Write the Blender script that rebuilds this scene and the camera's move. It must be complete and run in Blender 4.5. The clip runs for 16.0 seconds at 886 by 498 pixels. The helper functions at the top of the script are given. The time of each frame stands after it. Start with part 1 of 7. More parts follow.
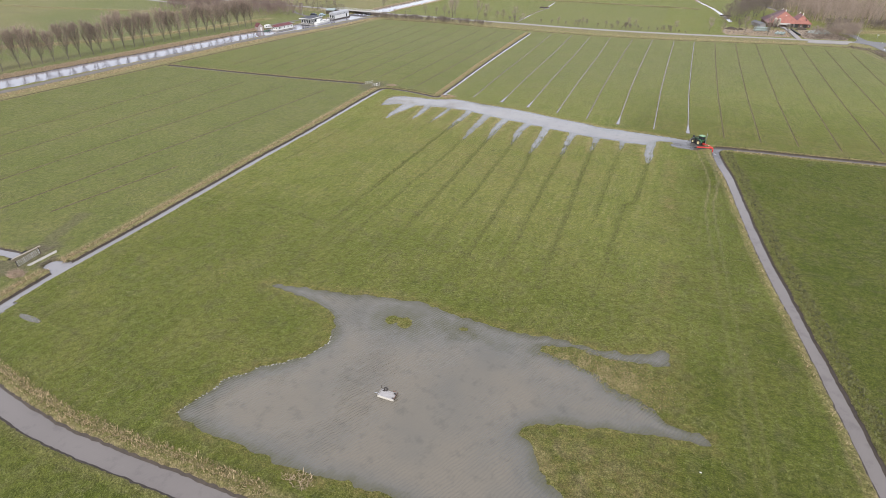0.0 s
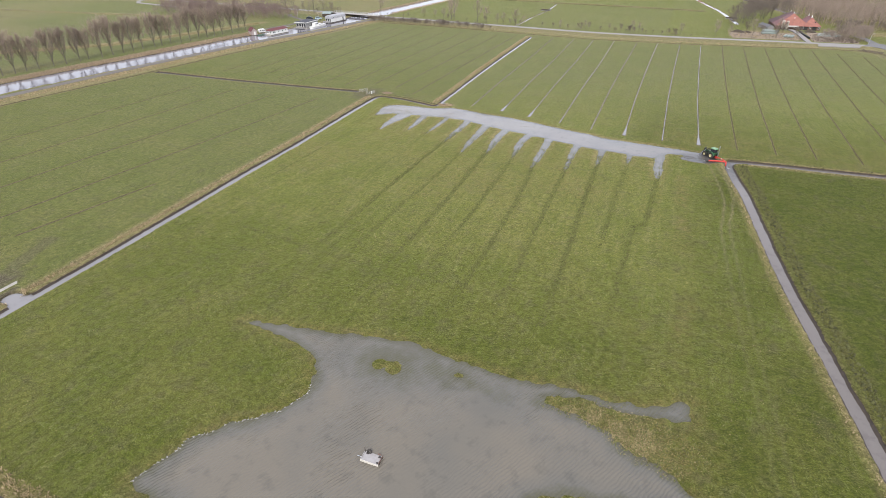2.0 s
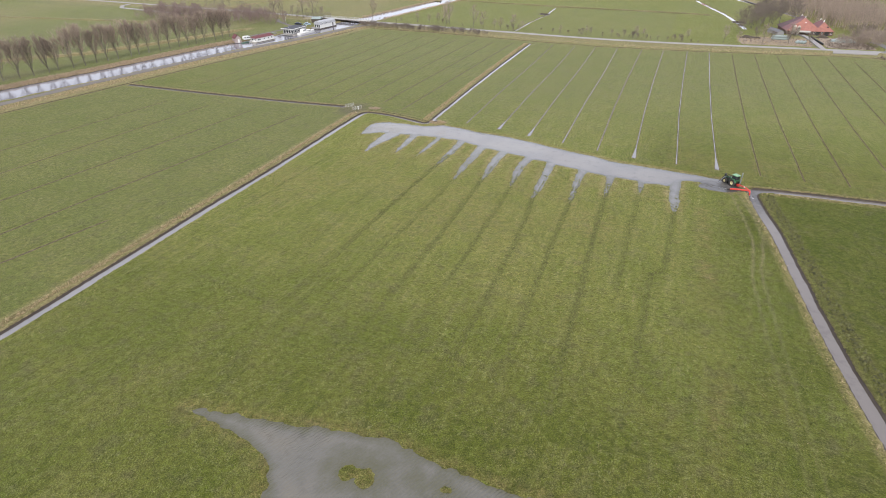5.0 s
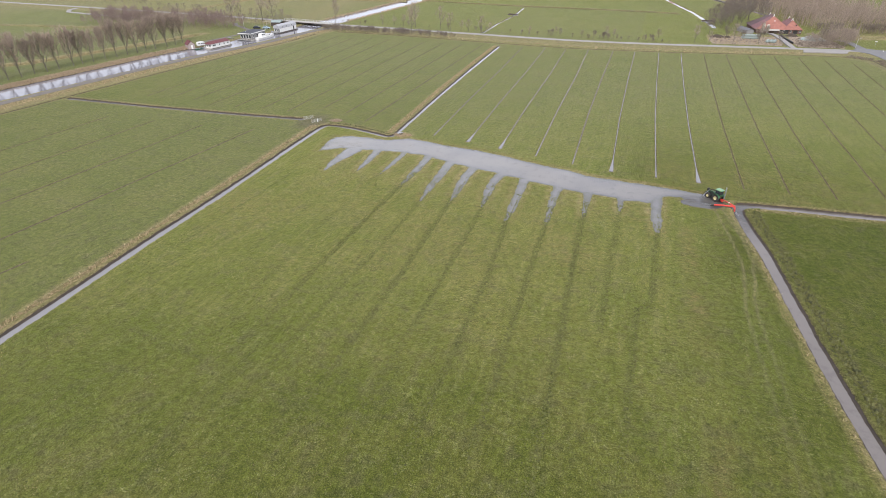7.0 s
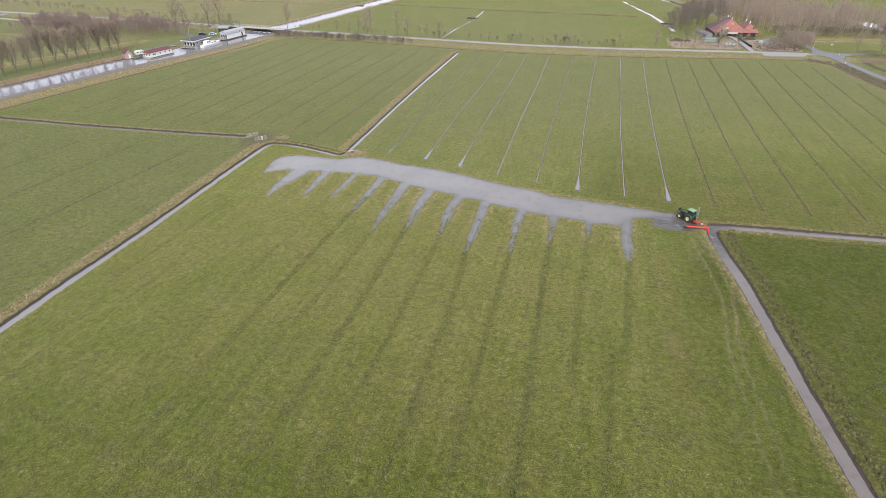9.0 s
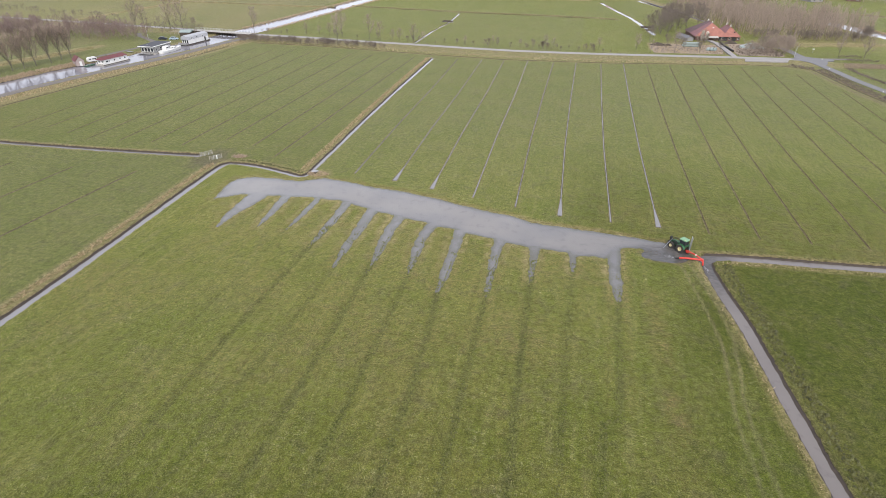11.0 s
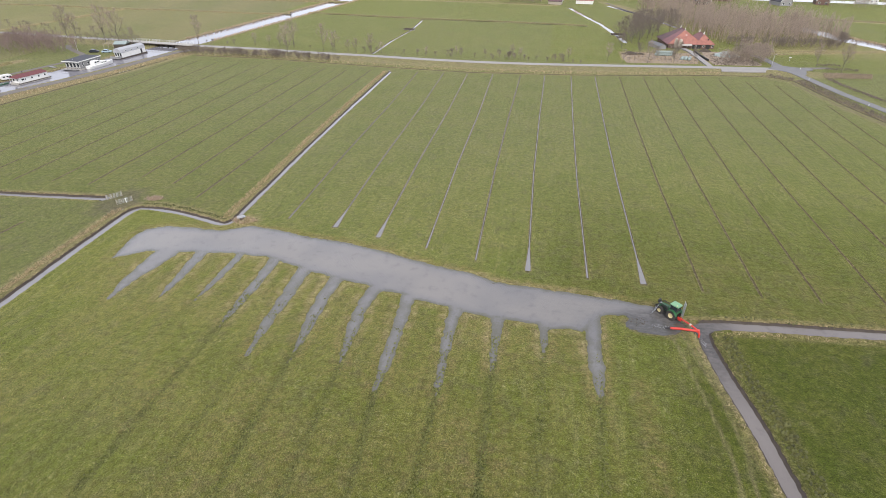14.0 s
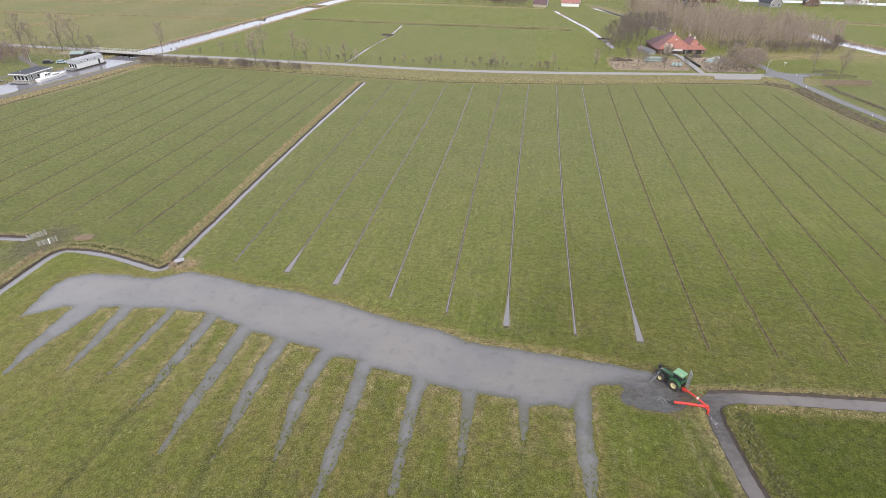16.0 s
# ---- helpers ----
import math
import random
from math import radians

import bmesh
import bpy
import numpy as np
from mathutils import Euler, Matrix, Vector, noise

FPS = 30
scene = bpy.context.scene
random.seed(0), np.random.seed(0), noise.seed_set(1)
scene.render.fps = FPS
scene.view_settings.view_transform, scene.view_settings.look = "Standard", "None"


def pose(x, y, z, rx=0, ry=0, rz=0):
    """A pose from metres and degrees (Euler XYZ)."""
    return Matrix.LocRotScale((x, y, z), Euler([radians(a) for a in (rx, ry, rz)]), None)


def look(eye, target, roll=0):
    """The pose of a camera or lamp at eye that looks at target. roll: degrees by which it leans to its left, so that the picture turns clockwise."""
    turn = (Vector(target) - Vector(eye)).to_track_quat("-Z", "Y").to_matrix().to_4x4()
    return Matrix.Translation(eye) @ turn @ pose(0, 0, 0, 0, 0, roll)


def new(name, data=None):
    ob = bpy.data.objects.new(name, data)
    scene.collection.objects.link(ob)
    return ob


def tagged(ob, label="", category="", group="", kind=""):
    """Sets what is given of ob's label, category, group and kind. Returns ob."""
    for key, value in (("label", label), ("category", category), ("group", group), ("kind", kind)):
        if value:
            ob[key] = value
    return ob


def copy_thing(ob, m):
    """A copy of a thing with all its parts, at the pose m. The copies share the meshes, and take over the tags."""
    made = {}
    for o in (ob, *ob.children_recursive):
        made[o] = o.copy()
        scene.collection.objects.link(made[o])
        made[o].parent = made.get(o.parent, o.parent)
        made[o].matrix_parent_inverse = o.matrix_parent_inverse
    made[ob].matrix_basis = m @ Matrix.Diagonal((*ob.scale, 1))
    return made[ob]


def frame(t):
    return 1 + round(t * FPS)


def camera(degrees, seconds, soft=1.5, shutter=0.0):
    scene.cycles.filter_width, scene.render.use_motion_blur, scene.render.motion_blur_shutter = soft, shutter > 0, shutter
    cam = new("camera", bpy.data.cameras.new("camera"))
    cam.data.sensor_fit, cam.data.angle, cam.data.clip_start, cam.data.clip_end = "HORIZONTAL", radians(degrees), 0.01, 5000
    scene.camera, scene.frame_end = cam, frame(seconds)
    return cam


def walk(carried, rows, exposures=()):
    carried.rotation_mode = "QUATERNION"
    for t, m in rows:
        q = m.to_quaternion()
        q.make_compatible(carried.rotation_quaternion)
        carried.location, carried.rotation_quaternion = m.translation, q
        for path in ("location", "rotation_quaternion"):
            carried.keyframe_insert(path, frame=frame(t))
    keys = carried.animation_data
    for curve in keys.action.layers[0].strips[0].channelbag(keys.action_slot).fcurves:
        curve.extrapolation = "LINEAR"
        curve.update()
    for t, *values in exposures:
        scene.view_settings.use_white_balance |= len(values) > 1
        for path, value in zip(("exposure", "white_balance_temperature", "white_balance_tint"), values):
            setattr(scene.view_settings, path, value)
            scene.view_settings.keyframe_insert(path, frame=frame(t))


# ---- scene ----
cam = camera(79.3, 16.0, soft=0.8)
PATH = [
    (0, (13.072, -71.974, 54.884), (12.409, -70.407, 53.833), -0.0),
    (0.5, (12.434, -69.674, 54.877), (11.77, -68.107, 53.827), -0.1),
    (1, (11.782, -67.284, 54.849), (11.117, -65.718, 53.798), -0.1),
    (1.5, (11.071, -64.842, 54.788), (10.405, -63.275, 53.739), -0.2),
    (2, (10.312, -62.303, 54.794), (9.644, -60.736, 53.745), -0.2),
    (2.5, (9.423, -59.635, 54.781), (8.755, -58.069, 53.733), -0.2),
    (3, (8.462, -56.898, 54.741), (7.793, -55.331, 53.694), -0.2),
    (3.5, (7.503, -54.08, 54.689), (6.834, -52.512, 53.642), -0.2),
    (4, (6.691, -51.19, 54.697), (6.019, -49.623, 53.651), -0.3),
    (6.5, (2.941, -36.17, 55.103), (2.332, -34.582, 54.051), -0.5),
    (7, (2.35, -33.081, 55.112), (1.771, -31.482, 54.059), -0.5),
    (7.5, (1.932, -29.93, 55.113), (1.384, -28.32, 54.061), -0.4),
    (8, (1.607, -26.773, 55.126), (1.09, -25.153, 54.074), -0.3),
    (8.5, (1.281, -23.57, 55.141), (0.789, -21.941, 54.09), -0.3),
    (9, (0.952, -20.329, 55.172), (0.483, -18.693, 54.121), -0.2),
    (11.5, (-0.736, -3.335, 55.455), (-1.122, -1.679, 54.402), 0.2),
    (12, (-0.973, 0.313, 55.434), (-1.341, 1.974, 54.382), 0.2),
    (12.5, (-1.064, 4.087, 55.389), (-1.416, 5.752, 54.339), 0.2),
    (13, (-0.926, 7.928, 55.373), (-1.264, 9.596, 54.323), 0.2),
    (13.5, (-0.632, 11.949, 55.327), (-0.959, 13.621, 54.278), 0.2),
    (14, (-0.242, 16.066, 55.267), (-0.559, 17.74, 54.219), 0.3),
    (14.5, (0.147, 20.255, 55.199), (-0.16, 21.931, 54.152), 0.2),
    (15, (0.494, 24.422, 55.119), (0.195, 26.101, 54.074), 0.2),
    (15.5, (0.783, 28.58, 55.061), (0.491, 30.26, 54.015), 0.2),
    (16, (0.929, 32.828, 55.004), (0.646, 34.509, 53.959), 0.1),
]
walk(cam, [(t, look(eye, target, roll)) for t, eye, target, roll in PATH])

# ---- light ----
world = bpy.data.worlds.new("sky")
scene.world = world
world.use_nodes = True
wn = world.node_tree.nodes
wl = world.node_tree.links
sky = wn.new("ShaderNodeTexSky")
sky.sky_type = "NISHITA"
sky.sun_disc = False
sky.sun_elevation = radians(42)
sky.sun_rotation = radians(200)
sky.air_density = 1.0
sky.dust_density = 0.6
sky.ozone_density = 1.0
pale = wn.new("ShaderNodeHueSaturation")
pale.inputs["Saturation"].default_value = 0.3
wl.new(sky.outputs["Color"], pale.inputs["Color"])
cloud = wn.new("ShaderNodeMix")
cloud.data_type = "RGBA"
cloud.inputs[0].default_value = 0.6
cloud.inputs[7].default_value = (3.95, 4.08, 4.85, 1)
wl.new(pale.outputs["Color"], cloud.inputs[6])
wl.new(cloud.outputs[2], wn["Background"].inputs["Color"])
wn["Background"].inputs["Strength"].default_value = 0.136

sun = new("sun", bpy.data.lights.new("sun", "SUN"))
sun.data.energy = 1.05
sun.data.angle = radians(18)
sun.data.color = (1.0, 0.96, 0.9)
sun.matrix_world = look((0, 0, 100), (-35, 100, 0))
scene.view_settings.exposure = 1.22


# ---- materials ----
def nodes_of(name, rough=0.8, metal=0.0):
    m = bpy.data.materials.new(name)
    m.use_nodes = True
    n, l = m.node_tree.nodes, m.node_tree.links
    b = n["Principled BSDF"]
    b.inputs["Roughness"].default_value = rough
    b.inputs["Metallic"].default_value = metal
    return m, n, l, b


def mixed(n, l, a, b, fac):
    """A colour mix of two sockets or colours by a factor socket or number."""
    x = n.new("ShaderNodeMix")
    x.data_type = "RGBA"
    for k, v in ((6, a), (7, b), (0, fac)):
        if isinstance(v, (tuple, list)):
            x.inputs[k].default_value = (*v[:3], 1)
        elif isinstance(v, (int, float)):
            x.inputs[k].default_value = v
        else:
            l.new(v, x.inputs[k])
    return x.outputs[2]


def sums(n, l, op, a, b=0.0, clamp=False):
    x = n.new("ShaderNodeMath")
    x.operation, x.use_clamp = op, clamp
    for k, v in ((0, a), (1, b)):
        if isinstance(v, (int, float)):
            x.inputs[k].default_value = v
        else:
            l.new(v, x.inputs[k])
    return x.outputs[0]


def ramp(n, l, src, lo, hi):
    """A socket stretched so that lo gives 0 and hi gives 1."""
    x = n.new("ShaderNodeMapRange")
    x.inputs[1].default_value, x.inputs[2].default_value = lo, hi
    l.new(src, x.inputs[0])
    return x.outputs[0]


def noisy(n, l, scale, detail=3.0, rough=0.55, stretch=None, space="Object"):
    c = n.new("ShaderNodeTexCoord")
    src = c.outputs[space]
    if stretch:
        mp = n.new("ShaderNodeMapping")
        mp.inputs["Scale"].default_value = stretch
        l.new(src, mp.inputs["Vector"])
        src = mp.outputs[0]
    t = n.new("ShaderNodeTexNoise")
    t.inputs["Scale"].default_value = scale
    t.inputs["Detail"].default_value = detail
    t.inputs["Roughness"].default_value = rough
    l.new(src, t.inputs["Vector"])
    return t.outputs["Fac"]


def relief(n, l, b, height, strength, distance):
    x = n.new("ShaderNodeBump")
    x.inputs["Strength"].default_value = strength
    x.inputs["Distance"].default_value = distance
    l.new(height, x.inputs["Height"])
    l.new(x.outputs[0], b.inputs["Normal"])


def plain(name, a, bcol=None, rough=0.7, metal=0.0, scale=3.0, stretch=None, bump=0.0, vary=0.0, island=0.0):
    """A surface of two close colours, blotched at two scales, with light relief."""
    m, n, l, b = nodes_of(name, rough, metal)
    bcol = bcol or tuple(v * 0.75 for v in a)
    big = noisy(n, l, scale, 4, 0.6, stretch)
    small = noisy(n, l, scale * 9, 2, 0.6, stretch)
    f = sums(n, l, "ADD", sums(n, l, "MULTIPLY", ramp(n, l, big, 0.3, 0.7), 0.65), sums(n, l, "MULTIPLY", small, 0.35))
    col = mixed(n, l, a, bcol, f)
    if vary:
        info = n.new("ShaderNodeObjectInfo")
        h = n.new("ShaderNodeHueSaturation")
        l.new(sums(n, l, "ADD", sums(n, l, "MULTIPLY", info.outputs["Random"], vary), 1 - vary / 2), h.inputs["Value"])
        l.new(col, h.inputs["Color"])
        col = h.outputs[0]
    if island:
        geo = n.new("ShaderNodeNewGeometry")
        h = n.new("ShaderNodeHueSaturation")
        l.new(sums(n, l, "ADD", sums(n, l, "MULTIPLY", geo.outputs["Random Per Island"], island), 1 - island / 2), h.inputs["Value"])
        l.new(col, h.inputs["Color"])
        col = h.outputs[0]
    l.new(col, b.inputs["Base Color"])
    if bump:
        relief(n, l, b, small, 0.6, bump)
    return m


def make_ground():
    m, n, l, b = nodes_of("grassland", 0.8)
    kinds = n.new("ShaderNodeVertexColor")
    kinds.layer_name = "kinds"
    ks = n.new("ShaderNodeSeparateColor")
    l.new(kinds.outputs["Color"], ks.inputs[0])
    dry, mud, rush = ks.outputs
    field = n.new("ShaderNodeVertexColor")
    field.layer_name = "field"
    fs = n.new("ShaderNodeSeparateColor")
    l.new(field.outputs["Color"], fs.inputs[0])
    dull_hazy, deep, mossy = fs.outputs
    l.new(sums(n, l, "ADD", sums(n, l, "MULTIPLY", dull_hazy, 0.16), 0.05), b.inputs["Specular IOR Level"])
    young = sums(n, l, "MULTIPLY", sums(n, l, "SUBTRACT", 1.0, dull_hazy), sums(n, l, "SUBTRACT", 1.0, deep))
    l.new(sums(n, l, "ADD", sums(n, l, "MULTIPLY", young, 0.22), 0.06), b.inputs["Sheen Weight"])
    b.inputs["Sheen Roughness"].default_value = 0.35
    b.inputs["Sheen Tint"].default_value = (0.8, 0.84, 0.34, 1)
    fine = noisy(n, l, 2.6, 3, 0.7)
    mid = noisy(n, l, 0.55, 4, 0.65)
    broad = noisy(n, l, 0.085, 4, 0.6)
    vast = noisy(n, l, 0.018, 3, 0.55)
    blades = noisy(n, l, 6.0, 3, 0.8)
    streak = noisy(n, l, 1.0, 3, 0.6, (1.1, 0.1, 1))
    fresh = mixed(n, l, (0.101, 0.118, 0.019), (0.144, 0.142, 0.032), ramp(n, l, broad, 0.36, 0.66))
    fresh = mixed(n, l, fresh, (0.096, 0.114, 0.016), ramp(n, l, vast, 0.42, 0.66))
    fresh = mixed(n, l, fresh, (0.176, 0.154, 0.054), sums(n, l, "MULTIPLY", sums(n, l, "MULTIPLY", ramp(n, l, mid, 0.52, 0.72), ramp(n, l, broad, 0.4, 0.65)), 0.7))
    swath = noisy(n, l, 0.9, 4, 0.7, (0.8, 0.09, 1))
    fresh = mixed(n, l, fresh, (0.185, 0.176, 0.062), sums(n, l, "MULTIPLY", ramp(n, l, swath, 0.52, 0.64), 0.5))
    fresh = mixed(n, l, fresh, (0.066, 0.082, 0.013), sums(n, l, "MULTIPLY", ramp(n, l, sums(n, l, "SUBTRACT", 1.0, swath), 0.54, 0.66), 0.5))
    fresh = mixed(n, l, fresh, (0.042, 0.053, 0.012), sums(n, l, "MULTIPLY", ramp(n, l, fine, 0.50, 0.66), 0.42))
    fresh = mixed(n, l, fresh, (0.29, 0.25, 0.125), sums(n, l, "MULTIPLY", sums(n, l, "MULTIPLY", ramp(n, l, blades, 0.55, 0.68), ramp(n, l, broad, 0.38, 0.62)), 0.4))
    # Old grass; its pale tone also carries the haze painted into distant fields.
    old_hazy = mixed(n, l, (0.146, 0.161, 0.050), (0.178, 0.174, 0.064), ramp(n, l, broad, 0.3, 0.7))
    old_hazy = mixed(n, l, old_hazy, (0.080, 0.094, 0.026), sums(n, l, "MULTIPLY", ramp(n, l, fine, 0.47, 0.62), 0.5))
    old_hazy = mixed(n, l, old_hazy, (0.220, 0.190, 0.098), sums(n, l, "MULTIPLY", ramp(n, l, mid, 0.52, 0.72), 0.35))
    old_hazy = mixed(n, l, old_hazy, (0.088, 0.098, 0.028), sums(n, l, "MULTIPLY", ramp(n, l, streak, 0.46, 0.62), 0.3))
    fleck = ramp(n, l, noisy(n, l, 1.5, 5, 0.8), 0.54, 0.63)
    thin = sums(n, l, "ADD", sums(n, l, "MULTIPLY", ramp(n, l, noisy(n, l, 0.22, 4, 0.7), 0.42, 0.66), 0.95), 0.04)
    fleck = sums(n, l, "MULTIPLY", fleck, thin)
    fresh = mixed(n, l, fresh, (0.31, 0.295, 0.15), sums(n, l, "MULTIPLY", fleck, 0.7))
    old_hazy = mixed(n, l, old_hazy, (0.30, 0.285, 0.16), sums(n, l, "MULTIPLY", fleck, 0.45))
    col = mixed(n, l, fresh, old_hazy, dull_hazy)
    lush = mixed(n, l, (0.060, 0.078, 0.011), (0.090, 0.099, 0.020), ramp(n, l, sums(n, l, "ADD", sums(n, l, "MULTIPLY", mid, 0.5), sums(n, l, "MULTIPLY", broad, 0.5)), 0.42, 0.6))
    lush = mixed(n, l, lush, (0.16, 0.165, 0.06), sums(n, l, "MULTIPLY", fleck, 0.35))
    lush = mixed(n, l, lush, (0.030, 0.042, 0.007), sums(n, l, "MULTIPLY", ramp(n, l, fine, 0.48, 0.66), 0.75))
    col = mixed(n, l, col, lush, deep)
    worn = mixed(n, l, (0.195, 0.150, 0.062), (0.108, 0.100, 0.029), ramp(n, l, fine, 0.4, 0.62))
    col = mixed(n, l, col, worn, sums(n, l, "MULTIPLY", mossy, ramp(n, l, mid, 0.3, 0.62)))
    coarse = mixed(n, l, (0.034, 0.044, 0.013), (0.098, 0.102, 0.036), ramp(n, l, blades, 0.42, 0.60))
    col = mixed(n, l, col, coarse, sums(n, l, "MULTIPLY", rush, ramp(n, l, fine, 0.30, 0.50)))
    straw = mixed(n, l, (0.34, 0.262, 0.145), (0.18, 0.142, 0.066), ramp(n, l, fine, 0.38, 0.65))
    straw = mixed(n, l, straw, (0.095, 0.095, 0.03), sums(n, l, "MULTIPLY", ramp(n, l, mid, 0.52, 0.7), 0.6))
    col = mixed(n, l, col, straw, dry)
    soil = mixed(n, l, (0.135, 0.106, 0.080), (0.055, 0.043, 0.033), ramp(n, l, fine, 0.35, 0.7))
    col = mixed(n, l, col, soil, mud)
    grit = sums(n, l, "ADD", sums(n, l, "MULTIPLY", ramp(n, l, blades, 0.36, 0.64), 0.9), 0.5)
    mottle = sums(n, l, "ADD", sums(n, l, "MULTIPLY", ramp(n, l, noisy(n, l, 1.05, 4, 0.75), 0.4, 0.6), 0.44), 0.76)
    grit = sums(n, l, "MULTIPLY", grit, mottle)
    h = n.new("ShaderNodeHueSaturation")
    l.new(grit, h.inputs["Value"])
    l.new(col, h.inputs["Color"])
    col = h.outputs[0]
    l.new(col, b.inputs["Base Color"])
    height = sums(n, l, "ADD", sums(n, l, "ADD", fine, sums(n, l, "MULTIPLY", blades, 0.6)), sums(n, l, "MULTIPLY", mid, 0.8))
    relief(n, l, b, height, 1.0, 0.3)
    return m


def make_water(name, clear, silt, ripple, wave, rough=0.06, turn=0.0, gloss=0.5, weed=0.5):
    """Murky water: darker where shallow over grass, paler where silt hangs in it, with wind ripples."""
    m, n, l, b = nodes_of(name, rough)
    b.inputs["IOR"].default_value = 1.33
    depth = n.new("ShaderNodeVertexColor")
    depth.layer_name = "depth"
    cloud = noisy(n, l, 0.09, 3, 0.5)
    patch = noisy(n, l, 0.5, 4, 0.65)
    f = sums(n, l, "MULTIPLY", depth.outputs["Color"], ramp(n, l, cloud, 0.1, 0.55), True)
    col = mixed(n, l, clear, silt, f)
    col = mixed(n, l, col, tuple(v * 0.62 for v in clear), sums(n, l, "MULTIPLY", ramp(n, l, patch, 0.54, 0.68), weed))
    shore = noisy(n, l, 3.2, 3, 0.7)
    edge = sums(n, l, "ADD", depth.outputs["Color"], sums(n, l, "MULTIPLY", sums(n, l, "SUBTRACT", shore, 0.5), 0.55))
    col = mixed(n, l, (0.098, 0.092, 0.056), col, ramp(n, l, edge, -0.05, 0.42))
    # Darkening for stirred mud and for weaker sky reflection put into the colour.
    stir_dim = n.new("ShaderNodeVertexColor")
    stir_dim.layer_name = "stir_dim"
    swirl = noisy(n, l, 0.8, 4, 0.7, (1.0, 2.2, 1))
    churned_dim = sums(n, l, "MULTIPLY", stir_dim.outputs["Color"], sums(n, l, "ADD", sums(n, l, "MULTIPLY", ramp(n, l, swirl, 0.3, 0.62), 0.6), 0.55), True)
    col = mixed(n, l, col, (0.060, 0.057, 0.055), churned_dim)
    froth = sums(n, l, "MULTIPLY", ramp(n, l, noisy(n, l, 3.5, 4, 0.8, (1.0, 1.8, 1)), 0.62, 0.68), sums(n, l, "SUBTRACT", stir_dim.outputs["Color"], 0.55), True)
    col = mixed(n, l, col, (0.45, 0.45, 0.45), froth)
    calm = sums(n, l, "SUBTRACT", 1.0, sums(n, l, "MULTIPLY", churned_dim, 0.75))
    l.new(sums(n, l, "MULTIPLY", calm, gloss), b.inputs["Specular IOR Level"])
    l.new(col, b.inputs["Base Color"])
    c = n.new("ShaderNodeTexCoord")
    mp = n.new("ShaderNodeMapping")
    mp.inputs["Rotation"].default_value = (0, 0, radians(turn))
    l.new(c.outputs["Object"], mp.inputs["Vector"])
    w = n.new("ShaderNodeTexWave")
    w.inputs["Scale"].default_value = wave
    w.inputs["Distortion"].default_value = 4.5
    w.inputs["Detail"].default_value = 2.0
    w.inputs["Detail Scale"].default_value = 0.8
    l.new(mp.outputs[0], w.inputs["Vector"])
    chop = noisy(n, l, 2.2, 2, 0.5)
    gust = noisy(n, l, 0.07, 2, 0.5)
    h = sums(n, l, "ADD", sums(n, l, "MULTIPLY", w.outputs["Fac"], ramp(n, l, gust, 0.3, 0.6)), sums(n, l, "MULTIPLY", chop, 0.4))
    relief(n, l, b, h, ripple, 0.12)
    return m


GRASS = make_ground()
POND = make_water("pond_water", (0.124, 0.120, 0.106), (0.170, 0.150, 0.118), 0.75, 0.74, 0.06, 27, 0.5, 0.32)
HEADPOND = make_water("headland_flood", (0.142, 0.138, 0.138), (0.198, 0.182, 0.166), 0.26, 0.85, 0.06, 30, 1.0, 0.3)
DITCH = make_water("ditch_water", (0.142, 0.123, 0.112), (0.168, 0.147, 0.133), 0.1, 0.9, 0.05, 20, 0.85, 0.3)
# West ditches: base colour lightened to make up for missing sky reflection.
PALE_DITCH = make_water("pale_ditch_water", (0.20, 0.192, 0.192), (0.23, 0.218, 0.215), 0.05, 0.9, 0.05, 20, 1.0, 0.25)
CANAL = make_water("canal_water", (0.18, 0.172, 0.19), (0.195, 0.185, 0.2), 0.015, 0.7, 0.03, 70, 0.7, 0.15)
PEAT = plain("wet_peat", (0.072, 0.052, 0.037), (0.032, 0.025, 0.019), 0.75, scale=1.2, bump=0.04)
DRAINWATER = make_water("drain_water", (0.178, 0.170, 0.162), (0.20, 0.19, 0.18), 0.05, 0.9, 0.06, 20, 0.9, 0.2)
DARK_ASPHALT = plain("dark_asphalt", (0.19, 0.185, 0.185), (0.145, 0.142, 0.142), 0.9, scale=0.4, bump=0.01)
ASPHALT = plain("asphalt", (0.31, 0.29, 0.272), (0.25, 0.235, 0.22), 0.9, scale=0.4, bump=0.01)
TRACK = plain("gravel_track", (0.18, 0.158, 0.136), (0.125, 0.112, 0.096), 0.95, scale=0.5, bump=0.02)
BARK = plain("bark", (0.17, 0.15, 0.112), (0.11, 0.097, 0.075), 0.9, scale=2.0)
SHRUB = plain("dark_twigs", (0.225, 0.182, 0.148), (0.14, 0.114, 0.094), 0.9, scale=0.6, island=0.8)
TWIG = plain("twigs", (0.37, 0.292, 0.232), (0.25, 0.198, 0.158), 0.9, scale=0.6, vary=0.3, island=0.8)
POPLAR_TWIG = plain("poplar_twigs", (0.37, 0.286, 0.224), (0.25, 0.193, 0.153), 0.9, scale=0.6, vary=0.25, island=0.8)
REDTWIG = plain("red_twigs", (0.30, 0.218, 0.19), (0.20, 0.148, 0.13), 0.9, scale=0.5, vary=0.3, island=0.7)
REED = plain("dry_reed", (0.47, 0.36, 0.24), (0.32, 0.245, 0.16), 0.9, scale=1.2, island=0.6)
DEADREED = plain("dead_reed", (0.38, 0.30, 0.205), (0.24, 0.19, 0.13), 0.9, scale=1.2, island=0.7)
STRAW = plain("dry_grass", (0.50, 0.385, 0.23), (0.29, 0.225, 0.125), 0.9, scale=1.5, island=0.7)
